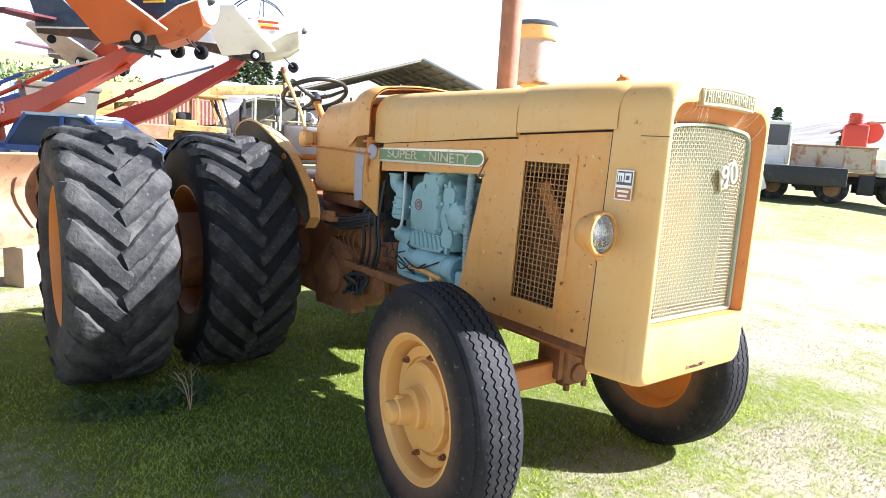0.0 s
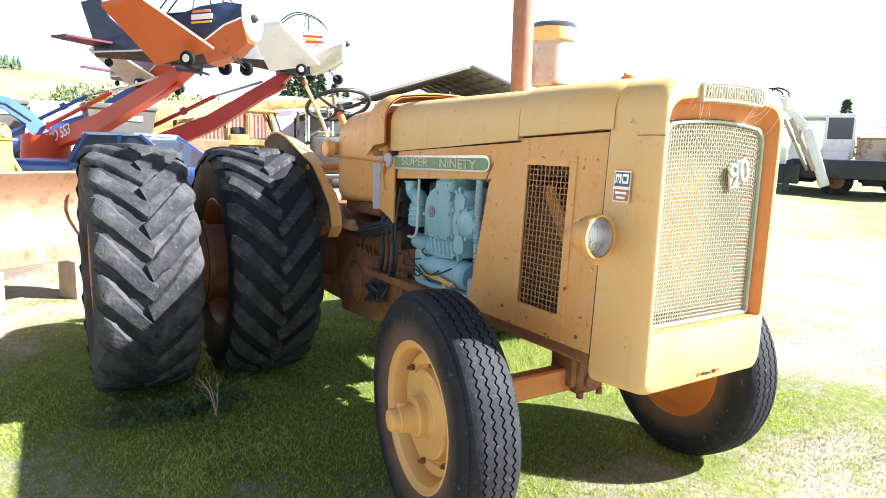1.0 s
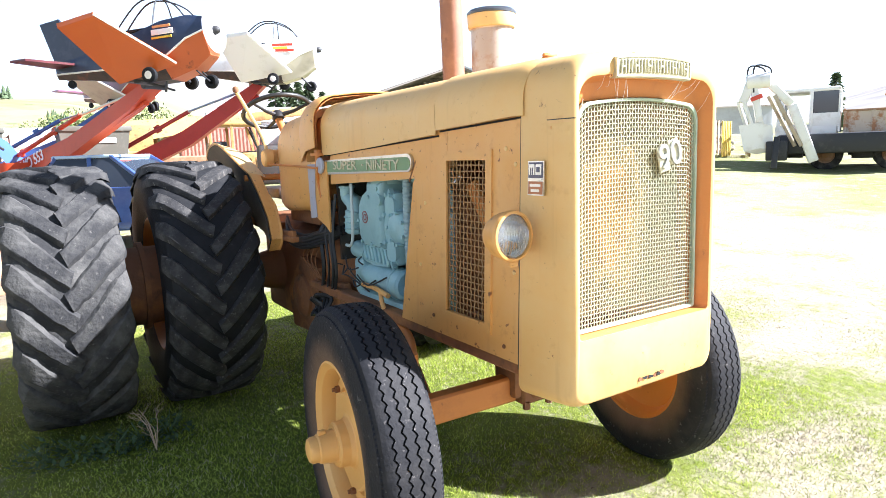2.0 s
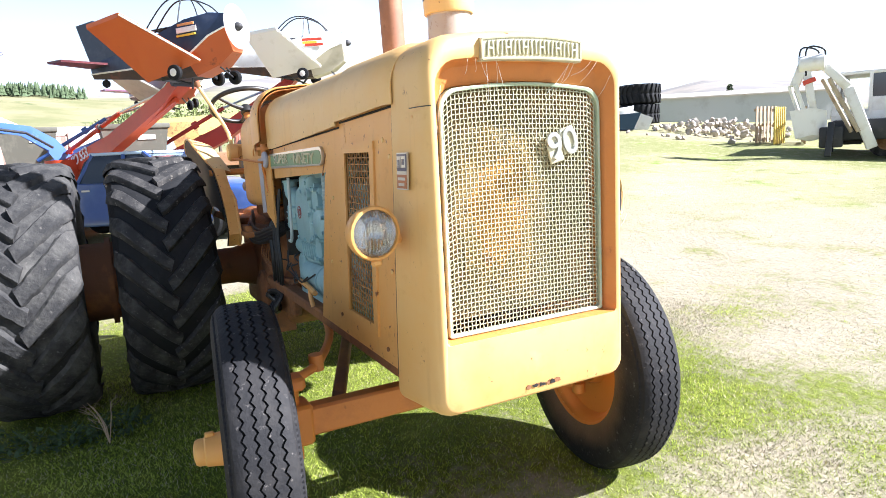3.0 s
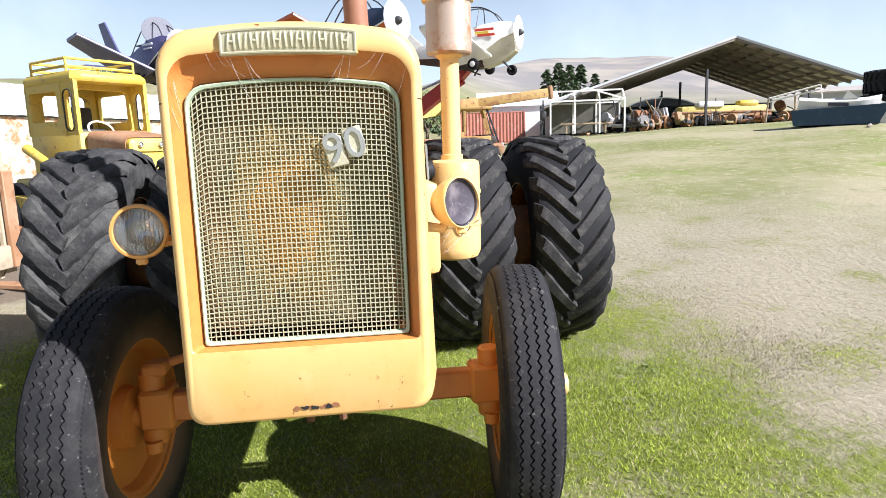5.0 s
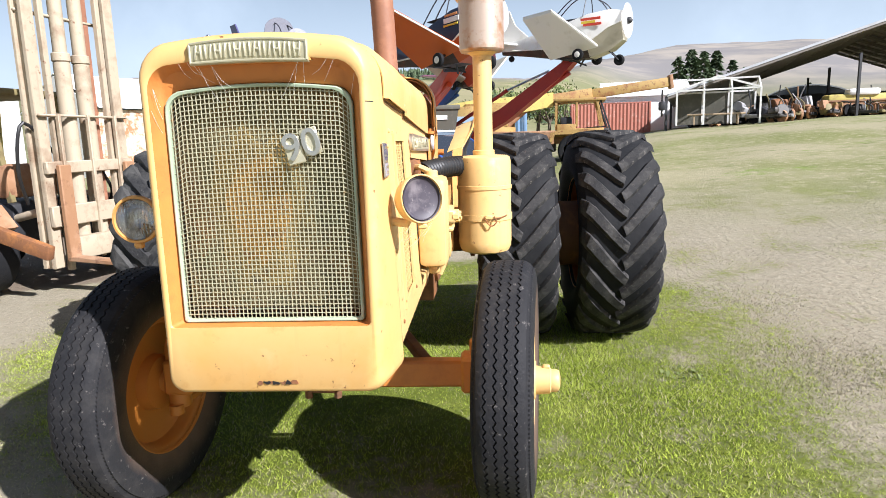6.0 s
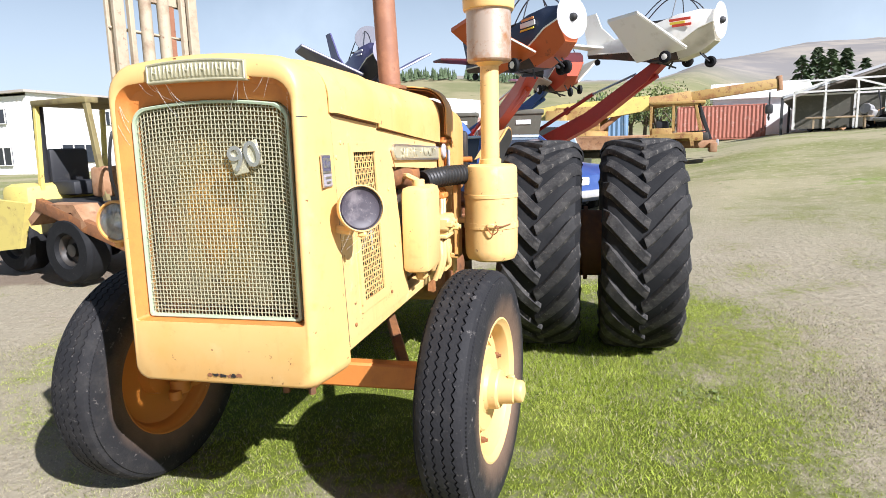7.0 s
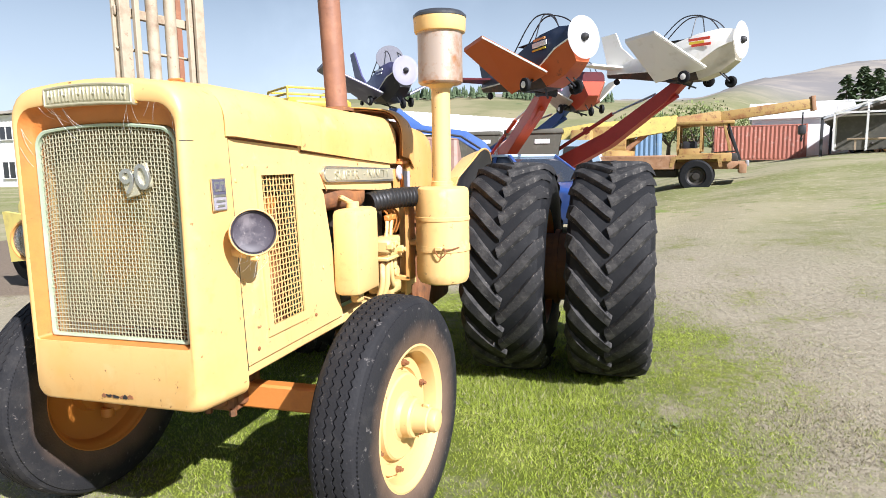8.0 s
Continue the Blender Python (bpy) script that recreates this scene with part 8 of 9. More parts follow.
def build_ute():
    t = thing("blue_utility", "blue utility car parked behind the tractor", "car", pose(-0.5, 11.45, height(-0.5, 11.45), 0, 0, 55) @ Matrix.Scale(1.1, 4))
    loops = []
    for y, w, zb, zt in ((-2.2, 0.7, 0.4, 0.75), (-2.0, 0.78, 0.3, 0.86), (-1.0, 0.82, 0.28, 0.95), (0.6, 0.82, 0.28, 0.98), (2.1, 0.8, 0.3, 0.98), (2.2, 0.76, 0.4, 0.9)):
        loops.append([(x, y, z) for x, z in rrect(w, zb, zt, 0.1, 0.1)])
    part("body", Geo().loft(loops), car_blue, t)
    loops = []
    for z, w, y0, y1 in ((0.95, 0.76, -1.05, 0.75), (1.3, 0.66, -0.55, 0.62), (1.42, 0.6, -0.35, 0.5)):
        loops.append([(-w, y0, z), (w, y0, z), (w, y1, z), (-w, y1, z)])
    part("cabin_glass", Geo().loft(loops), window_dark, t)
    for sx in (-1, 1):
        door = part("door", Geo().prism([(-0.98, 0.42), (-1.0, 0.94), (0.66, 0.96), (0.7, 0.5), (0.5, 0.4)], "x", sx * 0.815 - 0.02, sx * 0.815 + 0.02), car_blue, t)
        part("door_handle", Geo().box((sx * 0.845, 0.52, 0.86), (0.02, 0.14, 0.03), 0.006), chrome, door)
    part("front_bumper", Geo().box((0, -2.2, 0.45), (1.5, 0.12, 0.12), 0.03), tin_grey, t)
    for sx in (-1, 1):
        part("headlight", Geo().box((sx * 0.5, -2.19, 0.66), (0.26, 0.05, 0.13), 0.02), lettering_white, t)
    # roof paler than the blue body: sky reflection put into its colour
    part("roof", Geo().box((0, 0.08, 1.42), (1.26, 0.95, 0.05), 0.02), car_pale_blue, t)
    for sx in (-1, 1):
        for a, b in (((0.77, -1.03, 0.95), (0.6, -0.37, 1.42)), ((0.77, 0.72, 0.95), (0.6, 0.5, 1.42)), ((0.77, -0.1, 0.95), (0.63, -0.05, 1.4))):
            part("pillar", Geo().beam((sx * a[0], a[1], a[2]), (sx * b[0], b[1], b[2]), 0.06, 0.05), car_blue, t)
    add_wheels(t, [(0.72, -1.35, 0.32), (-0.72, -1.35, 0.32), (0.72, 1.4, 0.32), (-0.72, 1.4, 0.32)], 0.32, 0.2, 0.18, tin_grey)
    t2 = thing("tow_truck", "pale blue cab-over truck with a tray of scrap", "truck", pose(-1.2, 21.5, 0, 0, 0, 75))
    part("cab", Geo().prism([(-2.4, 0.5), (-2.45, 1.3), (-2.1, 2.2), (-0.9, 2.25), (-0.8, 0.5)], "x", -0.95, 0.95), car_pale_blue, t2)
    part("side_window", Geo().prism([(-2.15, 1.35), (-1.95, 2.0), (-1.1, 2.02), (-1.05, 1.35)], "x", -0.962, 0.962), window_dark, t2)
    part("tray", Geo().box((0, 1.0, 0.9), (2.0, 3.6, 0.2), 0.03).box((0, 0.4, 1.3), (1.8, 2.2, 0.6), 0.2), white_machine, t2)
    add_wheels(t2, [(0.85, -1.6, 0.42), (-0.85, -1.6, 0.42), (0.85, 1.7, 0.42), (-0.85, 1.7, 0.42)], 0.42, 0.26, 0.22, tin_grey)


build_ute()


def build_car(label, x, y, yaw, paint):
    t = thing("parked_car", label, "car", on_ground(x, y, yaw), "parked cars")
    loops = []
    for yy, w, zb, zt in ((-2.1, 0.7, 0.35, 0.7), (-1.9, 0.8, 0.25, 0.82), (-0.9, 0.83, 0.22, 0.92), (0.9, 0.83, 0.22, 0.95), (1.9, 0.8, 0.25, 0.9), (2.1, 0.72, 0.35, 0.8)):
        loops.append([(a, yy, z) for a, z in rrect(w, zb, zt, 0.1, 0.12)])
    part("body", Geo().loft(loops), paint, t)
    loops = [[(-w, y0, z), (w, y0, z), (w, y1, z), (-w, y1, z)] for z, w, y0, y1 in ((0.9, 0.76, -0.95, 1.5), (1.3, 0.62, -0.3, 1.1), (1.38, 0.56, -0.15, 0.95))]
    part("cabin_glass", Geo().loft(loops), window_dark, t)
    part("roof", Geo().box((0, 0.4, 1.38), (1.2, 1.15, 0.04), 0.02), paint, t)
    add_wheels(t, [(0.74, -1.3, 0.3), (-0.74, -1.3, 0.3), (0.74, 1.3, 0.3), (-0.74, 1.3, 0.3)], 0.3, 0.2, 0.18, tin_grey)


build_car("pale blue car parked beyond the paddock", 17.0, 59.0, 60, car_pale_blue)


def build_bins():
    for x, y, tall in ((-0.53, 14.1, 1.12), (-2.9, 18.6, 1.25)):
        b = thing("rubbish_skip", "olive-grey steel bin with a pale label", "bin", pose(x, y, height(x, y), 0, 0, 4) @ Matrix.Diagonal((0.7, 0.6, tall, 1.0)), "bins behind the ride")
        g = Geo()
        g.loft([[(sx * w, sy * d, z) for sx, sy in ((-1, -1), (1, -1), (1, 1), (-1, 1))] for z, w, d in ((0.9, 0.7, 0.5), (1.9, 0.95, 0.7))])
        part("tub", g, bin_olive, b)
        part("rim", Geo().box((0, 0, 1.9), (2.0, 1.5, 0.1), 0.03), bin_olive, b)
        part("stand", Geo().box((0, 0, 0.45), (1.2, 0.8, 0.9), 0.03), black_metal, b)
        part("label_plate", Geo().box((0.3, -0.66, 1.72), (0.5, 0.02, 0.16), 0.0, Matrix.Rotation(radians(-12), 3, "X")), lettering_white, b)


build_bins()


def corrugated_wall(g, a, b, z0, z1, pitch=0.25, depth=0.05):
    """An upright ribbed sheet between two places in plan."""
    a, b = Vector((*a, 0)), Vector((*b, 0))
    n = max(2, int((b - a).length / pitch * 2))
    d = (b - a).normalized()
    o = Vector((d.y, -d.x, 0))
    rows = []
    for z in (z0, z1):
        rows.append([tuple(a.lerp(b, i / n) + o * (depth if (i // 1) % 2 else 0) + Vector((0, 0, z))) for i in range(n + 1)])
    g.sheet(rows, 0.02, 1)


def build_container(name, label, at, mat, L=6.06, W=2.44, H=2.59):
    c = thing(name, label, "container", at, "shipping containers")
    for a, b in (((-L / 2, -W / 2), (L / 2, -W / 2)), ((L / 2, -W / 2), (L / 2, W / 2)), ((L / 2, W / 2), (-L / 2, W / 2)), ((-L / 2, W / 2), (-L / 2, -W / 2))):
        g = Geo()
        corrugated_wall(g, a, b, 0.15, H - 0.12, 0.28, 0.05)
        part("ribbed_side", g, mat, c)
    part("roof", Geo().box((0, 0, H - 0.06), (L, W, 0.1), 0.02), mat, c)
    part("base", Geo().box((0, 0, 0.1), (L, W, 0.2), 0.02), mat, c)
    for sx in (-1, 1):
        for sy in (-1, 1):
            part("corner_post", Geo().box((sx * L / 2, sy * W / 2, H / 2), (0.16, 0.16, H), 0.02), mat, c)


build_container("shipping_container", "red corrugated shipping container beyond the paddock", pose(11.3, 52.0, height(11.3, 52.0) + 0.12, 0, 0, -6), container_red)
build_container("shipping_container", "blue corrugated shipping container beyond the paddock", pose(1.9, 40.0, 0.9, 0, 0, -6), container_blue, 3.4)
build_container("shipping_container", "faded pink shipping container behind the yard", pose(-4.6, 25.0, 0.0, 0, 0, 8), container_pink, 4.6)


def build_shed():
    """Open gable shed with a wide tin roof."""
    base = 1.9
    s = thing("open_shed", "wide open-fronted farm shed with a weathered tin roof", "shed", pose(0, 0, 0))
    L, R, A = Vector((12.1, 38.6, 3.7)), Vector((31.5, 34.5, 4.75)), Vector((25.2, 38.4, 7.85))
    back = Vector((5.5, 17.0, 0))
    n = 9
    for name, e in (("roof_slope", L), ("roof_slope", R)):
        g = Geo()
        rows = []
        for k in range(2):
            o = back * k
            rows.append([tuple(e.lerp(A, i / 8) + o) for i in range(9)])
        g.sheet(rows, 0.08, 1)
        roof = part(name, g, roof_tin, s)
        for i in range(n + 1):
            o = back * (i / n)
            part("rafter", Geo().beam(e + o - Vector((0, 0, 0.12)), A + o - Vector((0, 0, 0.12)), 0.12, 0.2, 0.0), roof_frame, roof)
        for i in range(1, 8):
            p = e.lerp(A, i / 8) - Vector((0, 0, 0.1))
            part("purlin", Geo().beam(p, p + back, 0.08, 0.12, 0.0), roof_frame, roof)
        part("barge_board", Geo().beam(e - Vector((0, 0.08, 0)), A - Vector((0, 0.08, 0)), 0.06, 0.14, 0.0), grey_tin, roof)
    for e in (L, R, L.lerp(R, 0.52)):
        for k in (0, 0.5, 1):
            p = e + back * k
            part("post", Geo().beam((p.x, p.y, base - 0.6), (p.x, p.y, p.z if e in (L, R) else 5.6), 0.13, 0.13, 0.0, (0, 1, 0)), black_metal, s)
    g = Geo()
    corrugated_wall(g, (L + back)[:2], (R + back)[:2], base - 0.6, 4.3, 0.5, 0.06)
    part("back_wall", g, black_metal, s)
    # clutter under the roof: each heap of machinery is a thing
    rng = random.Random(21)
    dull = [grimy, black_metal, black_metal, tin_grey, rust_cast, rust_plate, khaki_guard, grimy]

    def scrap(x, y, big):
        o = thing("scrap_machine", "rusty heap of old machine parts under the shed roof", "machinery", pose(x, y, height(x, y), 0, 0, rng.uniform(0, 180)), "clutter in the open shed")
        part("frame_rail", Geo().beam((-big, 0.2, 0.3 * big), (big, 0.2, 0.35 * big), 0.12, 0.16, 0.02).beam((-big, -0.3, 0.3 * big), (big, -0.3, 0.3 * big), 0.12, 0.16, 0.02).beam((-big, -0.3, 0.25 * big), (-big * 0.9, 0.3, 0.3 * big), 0.1, 0.12, 0.02), rng.choice(dull), o)
        for k in range(5):
            p = Vector((rng.uniform(-big, big), rng.uniform(-0.4, 0.4), rng.uniform(0.3, 0.7) * big))
            kind = rng.choice((0, 1, 1, 2, 2))
            if kind == 0:
                part("drum", Geo().cyl(p, p + Vector((rng.uniform(-0.4, 0.4), 0.4, rng.uniform(-0.1, 0.3))), rng.uniform(0.12, 0.3) * big, n=16, chamfer=0.03), rng.choice(dull), o)
            elif kind == 1:
                part("lever", Geo().tube([(p.x, p.y, 0.2), p + Vector((0, 0, 0.3)), p + Vector((rng.uniform(-0.6, 0.6), 0, rng.uniform(0.3, 0.9) * big))], 0.035, 6, smooth=3), rng.choice(dull), o)
            else:
                part("casing", Geo().box(p, (rng.uniform(0.2, 0.7), rng.uniform(0.2, 0.5), rng.uniform(0.15, 0.5) * big), 0.06, Matrix.Rotation(rng.uniform(-0.5, 0.5), 3, "Y")), rng.choice(dull + [rusty_yellow, tin_grey]), o)
        for sx in (-0.7, 0.7):
            part("wheel", Geo().lathe([(0.0001, -0.05), (0.1, -0.06), (0.24, -0.03), (0.34, -0.07), (0.36, 0.0), (0.34, 0.07), (0.24, 0.03), (0.0001, 0.06)], (sx * big, -0.45, 0.36), (0, 1, 0), 20), rubber if sx > 0 else rust_plate, o)

    for i in range(11):
        scrap(17.2 + 0.38 * i, 37.3 + rng.uniform(-0.6, 1.8), rng.uniform(0.9, 1.7))
    for i in range(13):
        scrap(21.6 + 0.62 * i, 37.2 + rng.uniform(-0.4, 0.6), rng.uniform(0.5, 0.8))
    for i in range(8):
        scrap(14.8 + 2.1 * i, 42.0 + rng.uniform(-1, 3), rng.uniform(1.0, 1.8))
    z = height(24, 38.5)
    o = thing("long_trailer", "long pale yellow machine trailer under the shed roof", "trailer", pose(24.3, 38.3, z, 0, 0, -8))
    part("body", Geo().box((0, 0, 0.85), (5.6, 1.2, 0.8), 0.12), old_yellow, o)
    part("cover", Geo().box((-0.9, -0.3, 1.35), (1.7, 0.9, 0.4), 0.15), white_machine, o)
    part("canopy", Geo().box((1.6, -0.2, 1.35), (1.3, 0.9, 0.45), 0.2), machine_yellow, o)
    part("girder", Geo().box((-0.3, -0.9, 0.85), (6.4, 0.16, 0.1), 0.01).box((-0.3, -0.9, 0.6), (6.4, 0.16, 0.08), 0.01).box((-0.3, -0.9, 0.72), (6.4, 0.04, 0.2), 0.0), rust_plate, o)
    for x in (-2.2, -0.6, 1.2, 2.4):
        part("stand", Geo().box((x, -0.6, 0.27), (0.16, 0.8, 0.56), 0.02), black_metal, o)
    # round-roofed hut seen between the shed and the tents
    hx, hy = 35.6, 69.5
    o = thing("round_roofed_hut", "dark corrugated hut with a curved roof", "building", pose(hx, hy, height(hx, hy) - 0.3, 0, 0, -27))
    part("front_wall", Geo().prism([(-5.6, 0.0)] + arc_pts(0, 0.6, 5.6, 180, 0, 18) + [(5.6, 0.0)], "y", 0.0, 0.15).warp(lambda x, y, z: (x, y, z * 0.62)), window_dark, o)
    arch = [[(x, y, z * 0.62) for x, z in arc_pts(0, 0.6, 5.8, 180, 0, 18)] for y in (-0.3, 8.0)]
    part("roof", Geo().sheet(arch, 0.12, 1), grey_tin, o)
    part("doors", Geo().box((0, -0.08, 1.2), (4.0, 0.06, 2.4), 0.01), tin_grey, o)


build_shed()


def build_shelter():
    s = thing("small_shelter", "small white-framed open shelter with clear sheeting", "shelter", pose(12.4, 37.5, height(12.4, 37.5) + 0.25, 0, 0, -17))
    for x in (0, 1.5, 3.0, 4.5):
        for y in (0, 3.0):
            part("post", Geo().box((x, y, 1.0), (0.1, 0.1, 2.0), 0.0), white_machine, s)
        part("rafter", Geo().beam((x, 0, 2.0), (x, 1.5, 2.7), 0.08, 0.08, 0.0).beam((x, 1.5, 2.7), (x, 3.0, 2.0), 0.08, 0.08, 0.0), white_machine, s)
    for y, z in ((0, 2.0), (1.5, 2.7), (3.0, 2.0)):
        part("rail", Geo().beam((0, y, z), (4.5, y, z), 0.1, 0.1, 0.0), white_machine, s)
    part("gable_rail", Geo().beam((0, -0.02, 2.02), (2.25, -0.02, 2.75), 0.08, 0.1, 0.0).beam((2.25, -0.02, 2.75), (4.5, -0.02, 2.02), 0.08, 0.1, 0.0), white_machine, s)
    part("back_sheet", Geo().box((2.25, 3.02, 1.0), (4.5, 0.03, 1.9), 0.0), bin_olive, s)
    part("bench", Geo().box((2.2, 0.8, 0.6), (3.2, 0.8, 0.1), 0.02).box((1.0, 0.8, 0.3), (0.1, 0.7, 0.6), 0.01).box((3.4, 0.8, 0.3), (0.1, 0.7, 0.6), 0.01), timber, s)
    w = thing("white_farm_shed", "low white farm shed under the trees", "shed", pose(15.2, 57, 1.7, 0, 0, -10))
    part("shed_body", Geo().box((0, 0, 1.5), (7, 6, 3.0), 0.02), white_tin, w)
    part("roof", Geo().prism([(-3.3, 2.9), (0, 4.2), (3.3, 2.9), (3.3, 3.05), (0, 4.35), (-3.3, 3.05)], "x", -3.7, 3.7), white_tin, w)
    w = thing("white_store", "long white store building behind the ride", "building", pose(-9, 62, 0.2, 0, 0, 6))
    part("store_body", Geo().box((0, 0, 1.5), (26, 8, 3.0), 0.02), white_tin, w)
    part("roof", Geo().prism([(-4.3, 2.9), (0, 4.4), (4.3, 2.9), (4.3, 3.05), (0, 4.55), (-4.3, 3.05)], "x", -13.3, 13.3), white_tin, w)


build_shelter()


def build_big_tyres():
    x, y = 19.5, 19.4
    g = Geo().lathe([(0.42, 0.06), (0.48, 0.0), (0.8, 0.02), (0.88, 0.1), (0.88, 0.75), (0.8, 0.83), (0.48, 0.85), (0.42, 0.79)], n=48)
    for k in range(24):
        a = 2 * math.pi * k / 24
        for z, tw in ((0.22, 0.3), (0.63, -0.3)):
            g.box((0.88 * math.cos(a), 0.88 * math.sin(a), z), (0.1, 0.13, 0.36), 0.015, Matrix.Rotation(a, 3, "Z") @ Matrix.Rotation(tw, 3, "X"))
    z = height(x, y)
    first = None
    for k in range(2):
        at = pose(x + 0.08 * k, y, z + 0.85 * k, 0, 0, 11 * k)
        o = part("earthmover_tyre", g, rubber, at=at) if first is None else new("earthmover_tyre", first.data)
        o.matrix_basis = at
        first = first or o
        tagged(o, "giant black earthmover tyre stacked flat on the grass", "tyre", "stacked giant tyres")


build_big_tyres()


def build_skip_boat():
    x, y = 16.6, 18.4
    z = height(x, y)
    s = thing("steel_skip", "dark blue open steel skip on the grass", "skip", pose(x, y, z, 0, 0, -40) @ Matrix.Scale(0.85, 4))
    part("wall", Geo().prism([(-1.5, 0.0), (1.4, 0.0), (1.75, 0.75), (-1.6, 0.62)], "y", -0.7, -0.64), boat_blue, s)
    part("wall", Geo().prism([(-1.5, 0.0), (1.4, 0.0), (1.75, 0.75), (-1.6, 0.62)], "y", 0.64, 0.7), boat_blue, s)
    part("floor", Geo().box((0, 0, 0.05), (2.9, 1.3, 0.08), 0.01), boat_blue, s)
    part("end_wall", Geo().beam((1.42, 0, 0.0), (1.74, 0, 0.75), 1.3, 0.05, 0.0, (0, 1, 0)), white_machine, s)
    b = thing("old_boat", "small white boat hull lying in the skip", "boat", pose(x - 0.1, y, z + 0.42, 0, 4, -40) @ Matrix.Scale(0.85, 4))
    loops = [[(x0, -w, t), (x0, -w * 0.7, 0.05), (x0, w * 0.7, 0.05), (x0, w, t), (x0, w * 0.5, t + 0.12), (x0, -w * 0.5, t + 0.12)] for x0, w, t in ((-1.3, 0.35, 0.45), (-0.5, 0.55, 0.4), (0.5, 0.58, 0.42), (1.1, 0.35, 0.5), (1.5, 0.05, 0.6))]
    part("hull", Geo().loft(loops), white_machine, b)
    part("windscreen", Geo().prism([(0.2, 0.5), (0.35, 0.85), (0.75, 0.55)], "y", -0.4, 0.4), white_machine, b)
    part("mark_bar", Geo().box((0.1, -0.57, 0.3), (0.7, 0.02, 0.12), 0.0), navy, b)
    f = thing("pipe_gantry", "pale bent pipe rack leaning by the shed", "rack", pose(24.4, 31.2, height(24.4, 31.2), 0, 0, -35))
    part("rail", Geo().tube([(-1.3, 0, 1.3), (1.2, 0, 1.9), (1.4, 0, 0.4)], 0.05, 8).tube([(-1.3, 0, 1.1), (1.15, 0, 1.65)], 0.04, 8), white_machine, f)
    part("leg", Geo().tube([(-1.3, 0, 1.3), (-1.4, 0.3, 0)], 0.05, 8).tube([(0.0, 0, 1.4), (0.1, 0.4, 0.0)], 0.05, 8), timber, f)
    # long grey shed in the distance
    w = thing("grey_shed", "long grey corrugated shed in the distance", "shed", pose(50, 42, 1.2, 0, 0, -32))
    g = Geo()
    corrugated_wall(g, (-13, 0), (13, 0), 0, 3.6, 0.5, 0.08)
    part("front_wall", g, grey_tin, w)
    part("end_wall", Geo().prism([(0, 0), (9, 0), (9, 3.6), (4.5, 4.2), (0, 3.6)], "x", -13.1, -12.95), grey_tin, w)
    part("roof", Geo().prism([(-0.3, 3.55), (4.5, 4.2), (9.3, 3.55), (9.3, 3.7), (4.5, 4.35), (-0.3, 3.7)], "x", -13.3, 13.3), roof_tin, w)
    # pallets and timber by the backhoe
    for i, (px, py, yw) in enumerate(((16.9, 10.9, 20), (17.5, 10.5, 35), (17.1, 11.5, 5))):
        p = thing("pallet", "upright weathered timber pallet", "pallet", pose(px, py, height(px, py), 0, 0, yw), "pallets by the backhoe")
        for k in range(6):
            part("slat", Geo().box((-0.5 + 0.2 * k, 0, 0.55), (0.1, 0.03, 1.1), 0.004), timber if i else machine_yellow, p)
        for zz in (0.1, 0.55, 1.0):
            part("bearer", Geo().box((0, 0.05, zz), (1.1, 0.06, 0.08), 0.004), timber, p)
    rng = random.Random(31)
    heap = Geo()
    for i in range(260):
        a, r = rng.uniform(0, 6.283), abs(rng.gauss(0, 1.0))
        px, py = 19.2 + 2.2 * r * math.cos(a) * 0.7, 14.9 + 1.9 * r * math.sin(a)
        sz = rng.uniform(0.05, 0.22)
        heap.box((px, py, height(px, py) + max(0, 0.55 - 0.3 * r) * rng.random() + sz * 0.3), (sz, sz * rng.uniform(0.5, 1.4), sz * 0.7), sz * 0.2, Euler((rng.random(), rng.random(), rng.random() * 6)).to_matrix())
    tagged(part("rubble", heap, rubble_mat), "low heap of pale broken rubble and soil on the grass", "rubble", kind="stuff")


build_skip_boat()


def build_white_building():
    b = thing("white_building", "two-storey white corrugated building with dark windows", "building", pose(-43.5, 42.5, -0.2, 0, 0, -5))
    # own axes: the corner is at the origin, one wall runs along -x, the other along +y
    g = Geo()
    corrugated_wall(g, (-16, 0), (0, 0), 0, 6.6, 0.5, 0.06)
    part("front_wall", g, white_tin, b)
    g = Geo()
    corrugated_wall(g, (0, 0), (0, 14), 0, 6.9, 0.5, 0.06)
    part("side_wall", g, white_tin, b)
    part("roof", Geo().prism([(-16.4, 6.55), (0.4, 6.85), (0.4, 7.05), (-16.4, 6.8)], "y", -0.5, 14.3), roof_tin, b)
    part("back_fill", Geo().box((-8, 7, 3.2), (15.6, 13.6, 6.4), 0.0), white_tin, b)
    for x, z, w, h in ((-3.2, 5.0, 1.7, 1.2), (-3.0, 1.7, 1.7, 1.5), (-8.5, 5.0, 1.7, 1.2), (-8.5, 1.7, 1.7, 1.5)):
        win = part("window", Geo().box((x, -0.1, z), (w, 0.1, h), 0.0), window_dark, b)
        for dx in (-w / 2, 0, w / 2):
            part("mullion", Geo().box((x + dx, -0.17, z), (0.07, 0.06, h + 0.07), 0.0), white_machine, win)
        for dz in (-h / 2, h / 2):
            part("sash_rail", Geo().box((x, -0.17, z + dz), (w, 0.06, 0.07), 0.0), white_machine, win)
    for y, z, w, h in ((4.5, 1.8, 3.6, 1.6), (8.0, 5.0, 1.6, 1.2)):
        win = part("window", Geo().box((0.12, y, z), (0.1, w, h), 0.0), window_dark, b)
        for dy in (-w / 2, -w / 6, w / 6, w / 2):
            part("mullion", Geo().box((0.19, y + dy, z), (0.06, 0.07, h + 0.07), 0.0), white_machine, win)


build_white_building()


